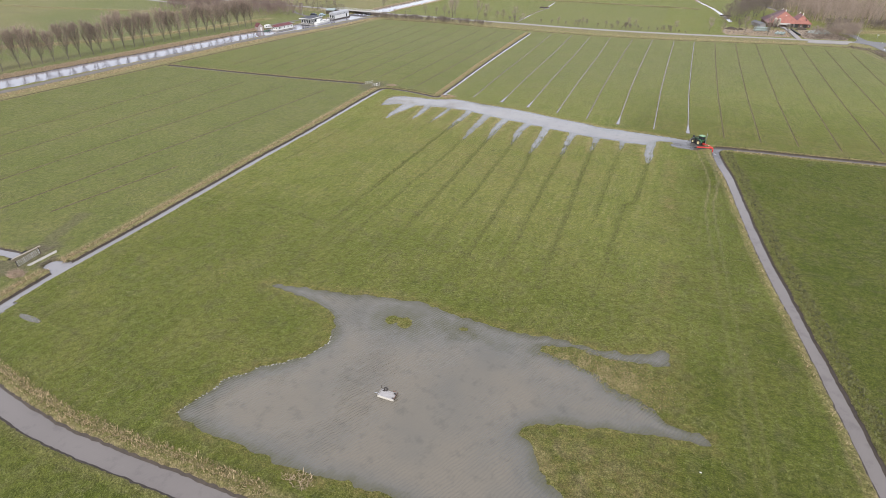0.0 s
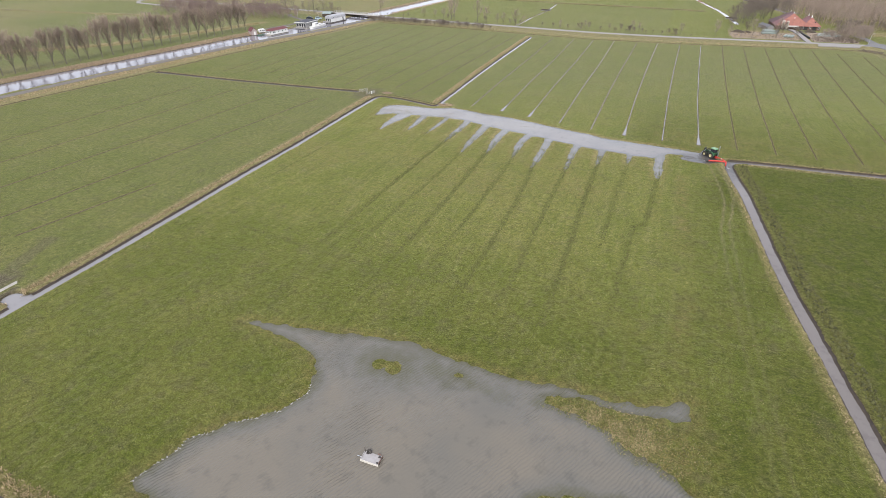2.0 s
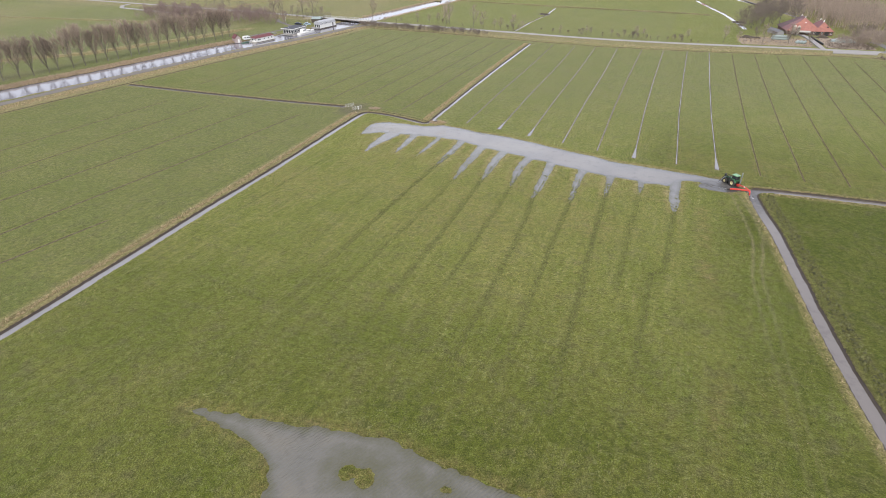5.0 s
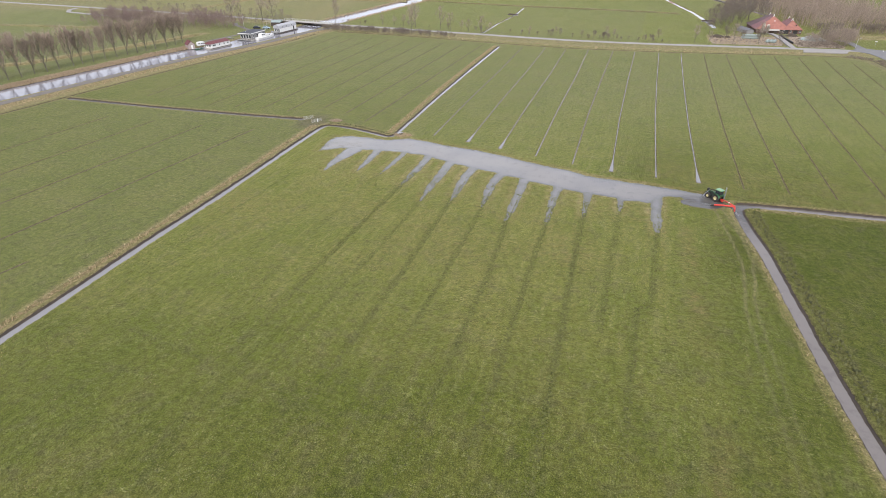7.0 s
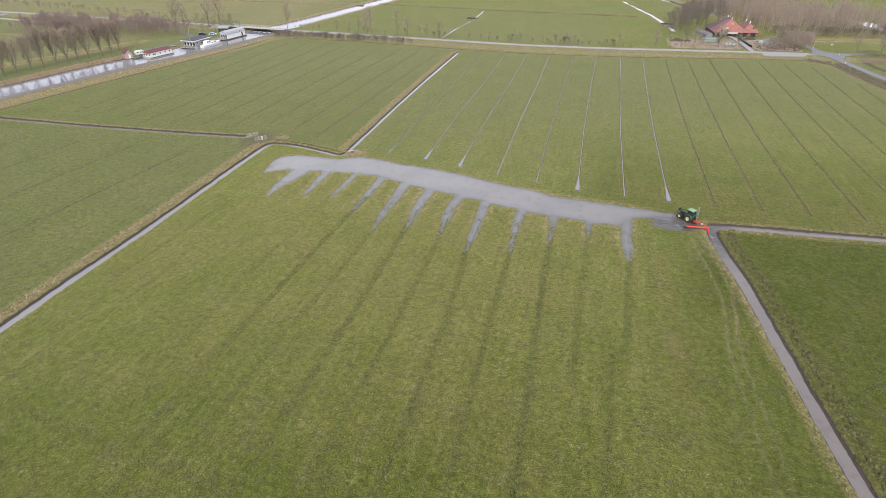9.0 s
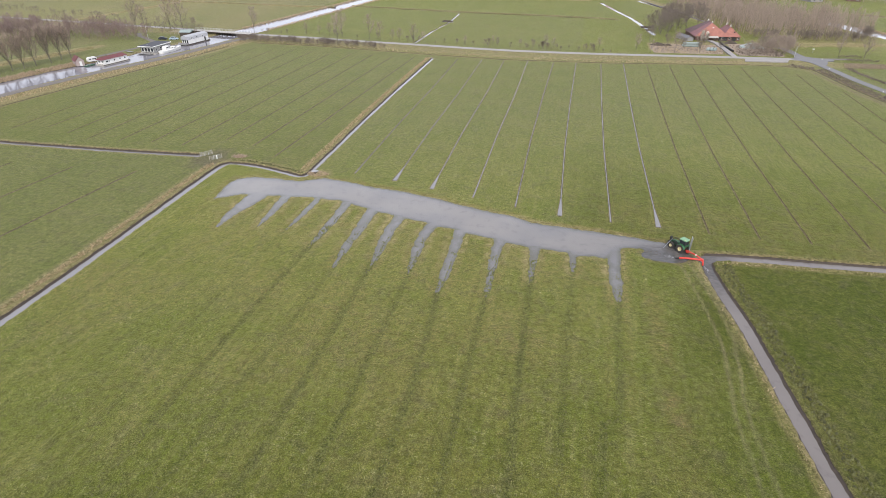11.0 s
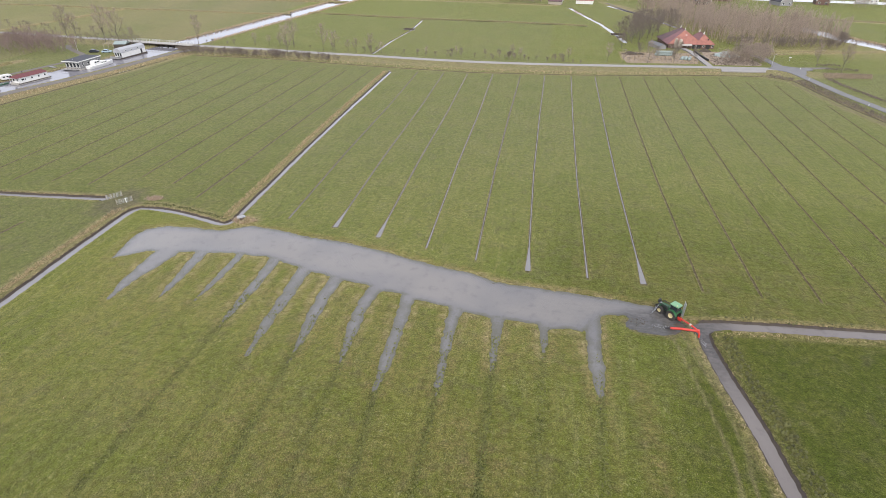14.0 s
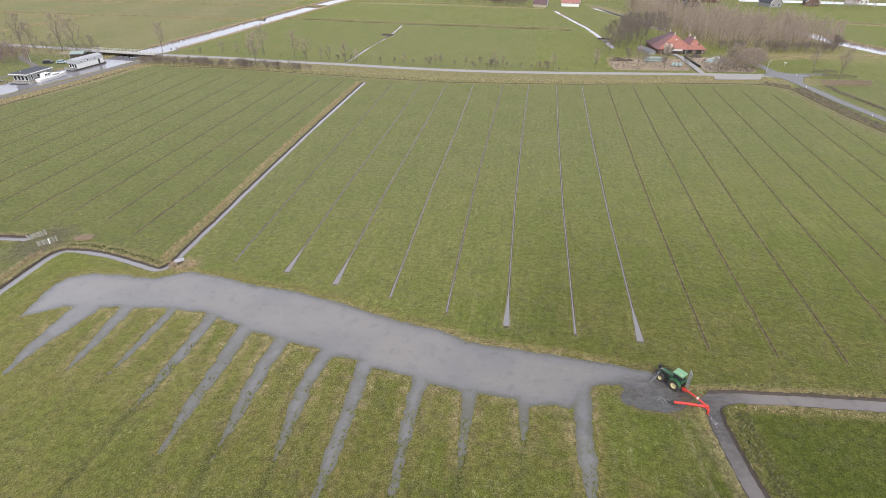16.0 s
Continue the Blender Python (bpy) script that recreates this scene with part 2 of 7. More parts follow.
TUSSOCK = plain("tussock_grass", (0.148, 0.148, 0.040), (0.070, 0.077, 0.018), 0.9, scale=1.5, island=0.7)
BLADE = plain("bank_grass", (0.120, 0.116, 0.042), (0.060, 0.064, 0.020), 0.9, scale=1.5, island=0.9)


# ---- mesh helpers ----
class Shape:
    """Vertices and faces gathered for one mesh."""

    def __init__(self):
        self.v, self.f = [], []

    def add(self, verts, faces):
        k = len(self.v)
        self.v.extend(tuple(p) for p in verts)
        self.f.extend(tuple(i + k for i in f) for f in faces)
        return self

    def box(self, at, size, rz=0.0, cut=0.0, m=None):
        """A box with its middle at a point; cut: width of its bevelled edges."""
        x, y, z = (s / 2 for s in size)
        if cut <= 0:
            vs = [(a * x, b * y, c * z) for c in (-1, 1) for b in (-1, 1) for a in (-1, 1)]
            fs = [(0, 2, 3, 1), (4, 5, 7, 6), (0, 1, 5, 4), (2, 6, 7, 3), (0, 4, 6, 2), (1, 3, 7, 5)]
        else:
            bm = bmesh.new()
            bmesh.ops.create_cube(bm, size=1, matrix=Matrix.Diagonal((2 * x, 2 * y, 2 * z, 1)))
            bmesh.ops.bevel(bm, geom=bm.edges[:], offset=cut, segments=2, profile=0.7, affect="EDGES")
            bm.verts.index_update()
            vs = [v.co.copy() for v in bm.verts]
            fs = [[v.index for v in f.verts] for f in bm.faces]
            bm.free()
        t = Matrix.Translation(at) @ (m or Matrix.Rotation(radians(rz), 4, "Z"))
        return self.add([t @ Vector(v) for v in vs], fs)

    def tube(self, a, b, ra, rb=None, n=6, caps=True):
        a, b = Vector(a), Vector(b)
        rb = ra if rb is None else rb
        d = (b - a).normalized()
        u = d.orthogonal().normalized()
        w = d.cross(u)
        ring = [u * math.cos(2 * math.pi * k / n) + w * math.sin(2 * math.pi * k / n) for k in range(n)]
        vs = [a + r * ra for r in ring] + [b + r * rb for r in ring]
        fs = [(k, (k + 1) % n, (k + 1) % n + n, k + n) for k in range(n)]
        if caps:
            fs += [tuple(range(n))[::-1], tuple(range(n, 2 * n))]
        return self.add(vs, fs)

    def spike(self, a, b, r):
        """A thin three-sided twig that ends in a point."""
        a, b = Vector(a), Vector(b)
        u = (b - a).orthogonal().normalized() * r
        w = (b - a).normalized().cross(u)
        return self.add([a + u, a - u * 0.5 + w * 0.87, a - u * 0.5 - w * 0.87, b], [(0, 1, 3), (1, 2, 3), (2, 0, 3)])

    def pipe(self, pts, r, n=6):
        for a, b in zip(pts, pts[1:]):
            self.tube(a, b, r, r, n)
        return self

    def prism(self, outline, y0, y1, m=None):
        """An outline in x and z, drawn out along y."""
        k = len(outline)
        vs = [(x, y0, z) for x, z in outline] + [(x, y1, z) for x, z in outline]
        fs = [(i, (i + 1) % k, (i + 1) % k + k, i + k) for i in range(k)]
        fs += [tuple(range(k))[::-1], tuple(range(k, 2 * k))]
        return self.add([(m @ Vector(v)) if m else v for v in vs], fs)

    def slab(self, outline, z0, z1):
        """An outline in x and y, drawn up."""
        k = len(outline)
        vs = [(x, y, z0) for x, y in outline] + [(x, y, z1) for x, y in outline]
        fs = [(i, (i + 1) % k, (i + 1) % k + k, i + k) for i in range(k)]
        fs += [tuple(range(k))[::-1], tuple(range(k, 2 * k))]
        return self.add(vs, fs)

    def quad(self, a, b, c, d, thick=0.0):
        if not thick:
            return self.add([a, b, c, d], [(0, 1, 2, 3)])
        nrm = (Vector(b) - Vector(a)).cross(Vector(d) - Vector(a)).normalized() * thick
        top = [Vector(p) + nrm for p in (a, b, c, d)]
        return self.add([a, b, c, d, *top], [(3, 2, 1, 0), (4, 5, 6, 7), (0, 1, 5, 4), (1, 2, 6, 5), (2, 3, 7, 6), (3, 0, 4, 7)])

    def turned(self, profile, n=16, at=(0, 0, 0), m=None):
        """A profile of (radius, height) turned round z."""
        k = len(profile)
        vs = [(r * math.cos(2 * math.pi * i / n), r * math.sin(2 * math.pi * i / n), z) for i in range(n) for r, z in profile]
        fs = [(i * k + j, (i + 1) % n * k + j, (i + 1) % n * k + j + 1, i * k + j + 1) for i in range(n) for j in range(k - 1)]
        t = Matrix.Translation(at) @ (m or Matrix())
        return self.add([t @ Vector(v) for v in vs], fs)

    def mesh(self, name, material, smooth=False):
        me = bpy.data.meshes.new(name)
        me.from_pydata([tuple(p) for p in self.v], [], self.f)
        if smooth:
            me.polygons.foreach_set("use_smooth", [True] * len(me.polygons))
        me.materials.append(material)
        me.update()
        if len(self.f) < 4000:
            bm = bmesh.new()
            bm.from_mesh(me)
            bmesh.ops.recalc_face_normals(bm, faces=bm.faces)
            bm.to_mesh(me)
            bm.free()
        return me


def part(name, shape, material, parent, label="", smooth=False):
    ob = new(name, shape.mesh(name, material, smooth))
    ob.parent = parent
    return tagged(ob, label)


def thing(name, at, rz, label, category, group=""):
    ob = new(name)
    ob.empty_display_size = 0.2
    ob.matrix_world = pose(*at, 0, 0, rz)
    return tagged(ob, label, category, group)


def structure(name, shape, material, label, category, smooth=False):
    ob = new(name, shape.mesh(name, material, smooth))
    return tagged(ob, label, category, kind="structure")


def stuff(name, shape, material, label, category):
    ob = new(name, shape.mesh(name, material))
    return tagged(ob, label, category, kind="stuff")


def along(pts, step):
    """Points and left-hand normals every step metres along a line in plan."""
    out = []
    for (ax, ay), (bx, by) in zip(pts, pts[1:]):
        d = math.hypot(bx - ax, by - ay)
        k = max(1, round(d / step))
        for i in range(k):
            t = i / k
            out.append((ax + (bx - ax) * t, ay + (by - ay) * t, -(by - ay) / d, (bx - ax) / d))
    out.append((*pts[-1], *out[-1][2:]))
    return out


def ribbon(pts, width, z0, z1, step=4.0):
    """A strip with thickness along a line in plan; width may be one number or one for each end."""
    s = Shape()
    wa, wb = width if isinstance(width, tuple) else (width, width)
    rows = along(pts, step)
    k = len(rows) - 1
    for i, (x, y, nx, ny) in enumerate(rows):
        w = (wa + (wb - wa) * i / k) / 2
        s.v += [(x + nx * w, y + ny * w, z0), (x + nx * w, y + ny * w, z1), (x - nx * w, y - ny * w, z1), (x - nx * w, y - ny * w, z0)]
        if i:
            a = 4 * (i - 1)
            s.f += [(a + j, a + j + 1, a + j + 5, a + j + 4) for j in range(3)]
    return s


# ---- the plan: ditches, shores and roads, in metres ----
LEFT_DITCH = [(-88.2, 106.6), (-87.8, 97), (-87.3, 85), (-86.5, 72), (-85.8, 58), (-85.5, 45), (-85.1, 30), (-84.4, 15), (-83.6, -5), (-83.3, -20), (-83.3, -27), (-82.6, -34), (-80.5, -60), (-79, -90)]
SPUR_DITCH = [(-84.6, -23.4), (-86.6, -23.5)]
SPUR_WEST = [(-96, -24), (-112, -25.5), (-150, -27), (-235, -30)]
MID_DITCH = [(-88.2, 106.6), (-86.6, 108.4), (-83, 108.8), (-77.1, 108.2), (-70, 106.5), (-66, 105.2), (-64, 105.4), (-63.3, 107.6), (-63.6, 111), (-64.1, 128), (-65.1, 153), (-65.8, 187), (-66.4, 242)]
SOUTH_DITCH = [(-82, -46.45), (-70, -47.65), (-58, -49.25), (-50, -49.85), (-40, -49.55), (-30, -49.05), (-20, -48.65), (0, -49.05), (40, -50.45), (90, -52.45)]
RIGHT_DITCH = [(28.0, 88.0), (28.2, 84), (29.5, 76.5), (30.9, 70), (32.3, 60), (33.4, 50), (35.9, 32), (38.6, 17), (40.7, 5), (42.6, -5), (44.2, -15), (48, -42), (49, -60)]
HEAD_DITCH = [(28.0, 88.0), (29.4, 89.4), (32, 90.2), (39.5, 91.0), (47, 91.5), (57, 92.6), (68, 93.7), (100, 96.2), (140, 99)]
WEST_DITCH = [(-98.6, 111.0), (-123.8, 108.3), (-155.9, 106.2), (-194.2, 104.6)]
CANAL_LINE = [(-252, -70), (-240, 0), (-228.8, 56), (-223.3, 88), (-216.0, 130), (-209.2, 174), (-199.0, 212), (-192.4, 246), (-188.5, 272), (-185.5, 290), (-178.8, 345), (-171, 415), (-164, 478), (-130, 640), (-60, 900)]
ROAD_LINE = [(-700, 296), (-445, 288), (-357, 285), (-300, 282.5), (-220, 277.5), (-175, 272.5), (-142, 271.8), (-113, 269.3), (-86, 268.4), (-60, 266.6), (-34, 265.8), (-10, 267.1), (13, 269.3), (36, 272.5), (64, 276.3), (94, 279.5), (106, 278.5)]
SIDE_ROAD = [(96, 308), (98.8, 301.6), (100.1, 290), (101.5, 281), (103.4, 272), (105.2, 263), (108.9, 243), (114.5, 222), (122, 198), (136, 155), (156, 96)]
TOWPATH = [(-237, -70), (-225.5, 0), (-214, 54), (-211.5, 74), (-208.7, 96), (-204.9, 122.6), (-200.3, 153.6), (-193.8, 184), (-190.2, 195), (-187.2, 205), (-184.2, 217), (-181.8, 230), (-180, 246), (-177, 258), (-172, 268)]
FIELD_EDGE = [(-222, -40), (-209, 20), (-204, 47), (-200.8, 67.7), (-197, 90), (-193.8, 115), (-189.5, 145), (-183.9, 178), (-179.9, 199.6), (-175.8, 222), (-173.2, 244)]
ROADSIDE = [(-165, 253.5), (-133, 254.6), (-105, 252.4), (-70, 249.4), (-32, 247.8), (13, 252.6), (48, 259.2), (73, 264.5), (90, 265.6), (98.5, 260.5), (101.5, 241), (104.5, 225), (109, 209), (122, 168), (140, 112)]
EAST_CANAL = [(148, 400), (155, 384), (161, 362), (171, 342), (192, 322), (240, 290), (330, 250)]
WOOD_DITCH = [(40, 478), (57, 440), (67, 410), (74, 388)]
WOOD_ROAD = [(39.5, 494), (51.3, 455.6), (64.8, 423.7), (79, 392)]
FAR_DITCH = [(-84.7, 275), (-84.4, 308), (-82, 342), (-83.5, 380)]
FAR_CROSS = [(-168, 394), (-151, 392), (-123, 389), (-86, 384.8), (-53, 384.6), (-3.5, 382), (20, 379.6)]
FARM_DITCH = [(11, 460), (21, 420), (29.5, 389), (37, 347), (39, 331)]

# Near shore and far shore of the flooded hollow.
SHORE_NORTH = [(-46, -13), (-36.7, -11), (-30.7, -9.7), (-24.8, -8.2), (-19, -7.1), (-14.5, -7.8), (-7.4, -8.4), (-0.9, -8.4), (5.9, -7), (10.3, -7.6), (15, -6.9), (18.2, -5.6), (20.1, -4),
               (21.7, -4.1), (20.6, -6.1), (21.8, -7), (18.4, -7.8), (13.7, -8.8), (7.9, -8.6), (3, -9.6), (2.6, -11.4), (7.7, -11.6), (11.9, -12.5), (13.8, -15), (17.6, -15.4), (21.3, -17.6), (26.6, -19)]
SHORE_SOUTH = [(26.6, -19.6), (22.7, -20.1), (18.1, -20.9), (12.7, -22.3), (8.6, -23.3), (4.8, -25.7), (4.8, -27), (6.8, -28.9), (8.2, -31.6), (11.5, -33.5), (14, -36.5), (10, -41), (1, -42.2), (-5.9, -40.8),
               (-12.9, -41.3), (-16, -42.3), (-20.2, -42.1), (-28.7, -42.1), (-36.3, -42), (-38, -41), (-37.4, -38.9), (-36.2, -33.8), (-33.9, -30.7), (-30.6, -28.4), (-28.2, -24.9), (-27, -22.3), (-27.6, -19.7), (-29.7, -16.1), (-35.5, -13.8), (-41, -13.5)]
# The flooded headland, without its side channels.
HEADLAND = [(-78.6, 88.6), (-79.4, 93.4), (-80.2, 97.5), (-79.2, 100.3), (-76.1, 102.0), (-69.7, 102.6), (-63.5, 102.6), (-60.9, 104.4), (-58.7, 105.8), (-52.1, 105.2), (-45.6, 103.8), (-35.7, 103.0), (-26.7, 100.9),
            (-18.2, 98.5), (-9.6, 97.0), (-5.7, 95.2), (0.4, 94.8), (8.9, 94.3), (17.1, 93.8), (21.0, 93.4), (25, 91.2), (25.6, 88.0), (23.6, 86.8), (20.7, 86.6), (18.1, 87.0), (17.2, 88.4), (16.4, 89.8), (13.5, 89.5), (12.4, 88.4), (9.4, 84.0),
            (7.6, 84.5), (4.2, 83.9), (2.5, 84.7), (-2.8, 85.0), (-5.5, 84.9), (-9.9, 85.6), (-12.7, 86.6), (-18.7, 87.2), (-21.5, 88.4), (-25.1, 88.6), (-28.4, 89.8), (-32.2, 90.4), (-35.7, 91.2), (-39.3, 91.9), (-42.2, 92.8), (-45.8, 93.8), (-50.1, 95.0), (-54.3, 94.8), (-56.7, 95.0), (-61.3, 94.2), (-64.6, 93.8), (-69.1, 92.8), (-73.7, 92.4)]
# Side channels: the line from mouth to tip, the width at both, and how shallow they are.
CHANNELS = [([(-69.6, 93), (-70.0, 88), (-70.4, 83), (-69.9, 77.4)], 5.0, 1.2, 0.0), ([(-62.8, 94), (-62.2, 87.3), (-61.8, 79.2)], 2.7, 0.9, 0.2), ([(-55.0, 95), (-55.1, 86.5), (-55.3, 79.2)], 1.5, 1.0, 0.55), ([(-47.8, 95), (-47.5, 87.8), (-47.5, 75.0)], 2.3, 1.3, 0.4),
            ([(-40.9, 93), (-40.5, 86), (-40.6, 77), (-40.0, 69.2)], 2.7, 1.4, 0.35), ([(-33.9, 92), (-34.2, 85), (-33.8, 78.4), (-33.4, 71)], 2.8, 1.5, 0.15), ([(-26.2, 90), (-26.9, 83), (-26.4, 76.7), (-25.7, 69.8)], 2.6, 1.3, 0.15), ([(-19.9, 88), (-19.5, 79), (-19.2, 65.8)], 2.5, 1.5, 0.2),
            ([(-11.2, 87), (-11.3, 80), (-10.8, 66.5)], 2.3, 0.9, 0.2), ([(-4.1, 86), (-4.0, 80), (-3.8, 73.6)], 2.5, 0.7, 0.5), ([(3.3, 86), (3.4, 81), (3.5, 77.6)], 1.9, 0.5, 0.5), ([(11.0, 88), (11.0, 80), (11.3, 74.5), (11.4, 71.2)], 2.6, 2.0, 0.0)]
# The silted drains that run on south of the channels.
DRAIN_TAILS = [[(-70.6, 60), (-71.2, 40), (-72, 22)], [(-62.9, 53), (-63.3, 44), (-64.4, 26), (-65, 12)], [(-55.5, 54.4), (-55.1, 40), (-54.9, 27), (-55.4, 8)], [(-47.9, 59), (-47.9, 47), (-48.0, 32), (-47.6, 12)], [(-39.9, 53), (-40.7, 35), (-40.9, 6)], [(-33.0, 59), (-32.2, 37), (-32.0, 4)],
               [(-25.1, 55), (-24.8, 39), (-24.6, 6)], [(-18.2, 58), (-17.2, 43), (-16.7, 25), (-16.4, 2)], [(-10.6, 55), (-10.0, 39), (-9.4, 20), (-9, 6)], [(-3.3, 57), (-2.6, 41), (-1.8, 22), (-1.4, 4)], [(3.4, 66), (3.3, 50), (3.4, 32)], [(10.8, 44.6), (8.6, 43.2), (8.5, 30), (8.2, 8)]]
DRAIN_X = [-52.5, -41.3, -31.2, -20.6, -10.4, -0.4, 10.4, 20.2, 30.1, 39.8, 49.4, 60, 70, 80, 90, 99]
DRAIN_NEAR = [110.5, 108.6, 106.3, 104.2, 101.8, 99.9, 99.7, 99.7, 99.7, 100, 100.2, 101, 102, 104, 108, 118]
DRAIN_FAR = [244, 245, 245.4, 246.8, 247.4, 249, 251, 252, 253.8, 254.6, 256, 257, 257.6, 255, 251, 226]
WET_DRAINS = (0, 1, 2, 3, 4, 5, 6, 7)


def drain_line(k):
    """A field drain: straight, with a slight bend two thirds of the way."""
    x, a, b = DRAIN_X[k], DRAIN_NEAR[k], DRAIN_FAR[k]
    return [(x + 0.3, a), (x - 0.7, a + (b - a) * 0.3), (x - 1.0, a + (b - a) * 0.62), (x - 0.9 - 1.4 * (k < 4), b)]


WEST_DRAINS = [[(-77.5 - 10 * k, (116, 122, 124, 117.5, 117.4, 116.2, 115, 118, 121, 117)[k]), (-76.6 - 10.1 * k, 175), (-75.4 - 10.3 * k, 243 - 2 * (k % 2))] for k in range(10)]
NEAR_WEST_DRAINS = [[(-107 - 18 * k, 97.4 - 1.6 * k), (-111.6 - 17.8 * k, 50), (-116 - 17.4 * k, 13), (-119 - 17 * k, -13)] for k in range(4)] + [[(-101.4, 20), (-107, -9)]]


# ---- ground ----
def spaced(edges, steps, grow=1.35, reach=6000.0):
    """Grid lines that lie close where the land is near and spread out to the horizon."""
    out = [edges[0]]
    for lo, hi, st in zip(edges, edges[1:], steps):
        k = max(1, round((hi - lo) / st))
        out += [lo + (hi - lo) * (i + 1) / k for i in range(k)]
    st = steps[-1]
    while out[-1] < reach:
        st *= grow
        out.append(out[-1] + st)
    st, low = steps[0], out[0]
    head = []
    while low > -reach:
        st *= grow
        low -= st
        head.append(low)
    return np.array(head[::-1] + out)


XS = spaced([-290, -216, -140, -97, 62, 132, 215], [1.6, 0.75, 0.6, 0.4, 0.62, 1.6])
YS = spaced([-75, -56, 132, 262, 300, 500], [1.2, 0.5, 1.4, 0.9, 2.4])
GX, GY = np.meshgrid(XS, YS)


def lattice(scale, seed):
    """Smooth random relief over the whole grid, between -1 and 1."""
    r = np.random.default_rng(seed).random((64, 64)) * 2 - 1
    u, v = GX / scale, GY / scale
    i, j = np.floor(u).astype(int), np.floor(v).astype(int)
    a, b = u - i, v - j
    a, b = a * a * (3 - 2 * a), b * b * (3 - 2 * b)
    g = lambda p, q: r[q % 64, p % 64]
    return (g(i, j) * (1 - a) + g(i + 1, j) * a) * (1 - b) + (g(i, j + 1) * (1 - a) + g(i + 1, j + 1) * a) * b


ROUGH = 0.5 * lattice(0.9, 1) + 0.3 * lattice(2.3, 2) + 0.2 * lattice(0.5, 3)


def distance(lines, reach=12.0):
    """How far each grid point lies from a line, which side it is on (left is positive), and how far along, from 0 to 1."""
    d, side, far = np.full(GX.shape, 999.0), np.zeros(GX.shape), np.zeros(GX.shape)
    size = [math.dist(a, b) for a, b in zip(lines, lines[1:])]
    run = 0.0
    for (ax, ay), (bx, by), ln in zip(lines, lines[1:], size):
        i0, i1 = np.searchsorted(XS, [min(ax, bx) - reach, max(ax, bx) + reach])
        j0, j1 = np.searchsorted(YS, [min(ay, by) - reach, max(ay, by) + reach])
        sl = (slice(j0, j1), slice(i0, i1))
        px, py = GX[sl] - ax, GY[sl] - ay
        ux, uy = (bx - ax) / ln, (by - ay) / ln
        t = np.clip(px * ux + py * uy, 0, ln)
        e = np.hypot(px - t * ux, py - t * uy)
        near = e < d[sl]
        d[sl] = np.where(near, e, d[sl])
        side[sl] = np.where(near, ux * py - uy * px, side[sl])
        far[sl] = np.where(near, (run + t) / sum(size), far[sl])
        run += ln
    return d, side, far


def inside(outline):
    """Signed distance to a shore: negative on the water's side."""
    d, _, _ = distance(outline + outline[:1], 14.0)
    odd = np.zeros(GX.shape, bool)
    for (ax, ay), (bx, by) in zip(outline, outline[1:] + outline[:1]):
        if ay != by:
            odd ^= ((ay > GY) != (by > GY)) & (GX < (bx - ax) * (GY - ay) / (by - ay) + ax)
    return np.where(odd, -d, d)


H = 0.03 * ROUGH + 0.02
DRY, MUD, RUSH = np.zeros(GX.shape), np.zeros(GX.shape), np.zeros(GX.shape)
DULL_HAZY, DEEP, MOSSY = np.zeros(GX.shape), np.zeros(GX.shape), np.zeros(GX.shape)
DITCH_LEVEL, FLOOD_LEVEL, HEAD_LEVEL, CANAL_LEVEL = -0.3, -0.07, -0.07, -0.25
WET = {}


def cut_ditch(name, line, half, bank, depth=0.95, left=(0.0, 1.0), right=(0.0, 1.0), soil=0.8, bare=(0.0, 0.0)):
    """Digs a ditch into the ground; left and right: how much dry grass stands on that bank, and how wide; bare: how wide the raw earth is on both."""
    global H
    d, side, far = distance(line)
    d = d + 0.22 * lattice(3.1, len(name)) + 0.1 * ROUGH
    z = np.where(d < half, -depth, -depth + (d - half) / bank * depth)
    H = np.minimum(H, np.maximum(z, -depth))
    cover = np.clip((d - half + 0.3) / 0.5, 0, 1)
    for sign, (dry, wide) in ((1, left), (-1, right)):
        m = (side * sign > 0) * dry * np.clip(1.6 - np.maximum(0, d - half - bank * 0.7) / wide, 0, 1) * (0.75 + 0.5 * ROUGH)
        np.maximum(DRY, np.clip(m * cover, 0, 1), out=DRY)
    np.maximum(MUD, soil * (d < half + bank * 0.9) * (z < -0.06), out=MUD)
    for sign, wide in zip((1, -1), bare):
        if wide:
            np.maximum(MUD, (side * sign > 0) * 0.95 * np.clip((half + wide - d) / 0.35 + 0.9 * ROUGH, 0, 1), out=MUD)
    WET.setdefault(name, []).append((d < half + bank, line))


cut_ditch("a", LEFT_DITCH, 1.5, 0.3, left=(0.1, 1), right=(0.95, 2.2))
cut_ditch("a", SPUR_DITCH, 1.2, 0.4, left=(0.6, 0.8), right=(0.6, 0.8), bare=(0.8, 0.5))
cut_ditch("a", SPUR_WEST, 1.5, 0.3, left=(0.5, 0.8), right=(0.5, 0.8))
cut_ditch("a", MID_DITCH, 1.15, 0.3, left=(0.75, 1.6), right=(0.1, 0.5))
cut_ditch("a", SOUTH_DITCH, 1.85, 0.3, left=(0.95, 1.3), right=(0.3, 0.7))
cut_ditch("a", RIGHT_DITCH, 1.5, 0.3, left=(0.25, 2.2), right=(0.85, 0.8))
cut_ditch("a", HEAD_DITCH, 1.5, 0.3, left=(0.5, 0.6), right=(0.8, 0.9))
cut_ditch("a", WEST_DITCH, 1.1, 0.3, left=(0.3, 0.5), right=(0.6, 0.9))
cut_ditch("c", CANAL_LINE, 7.3, 0.9, 1.6, left=(1.0, 3.0), right=(1.0, 1.6))
cut_ditch("c", EAST_CANAL, 4.6, 1.2, 1.2, left=(0.9, 3.0), right=(0.8, 2.0))
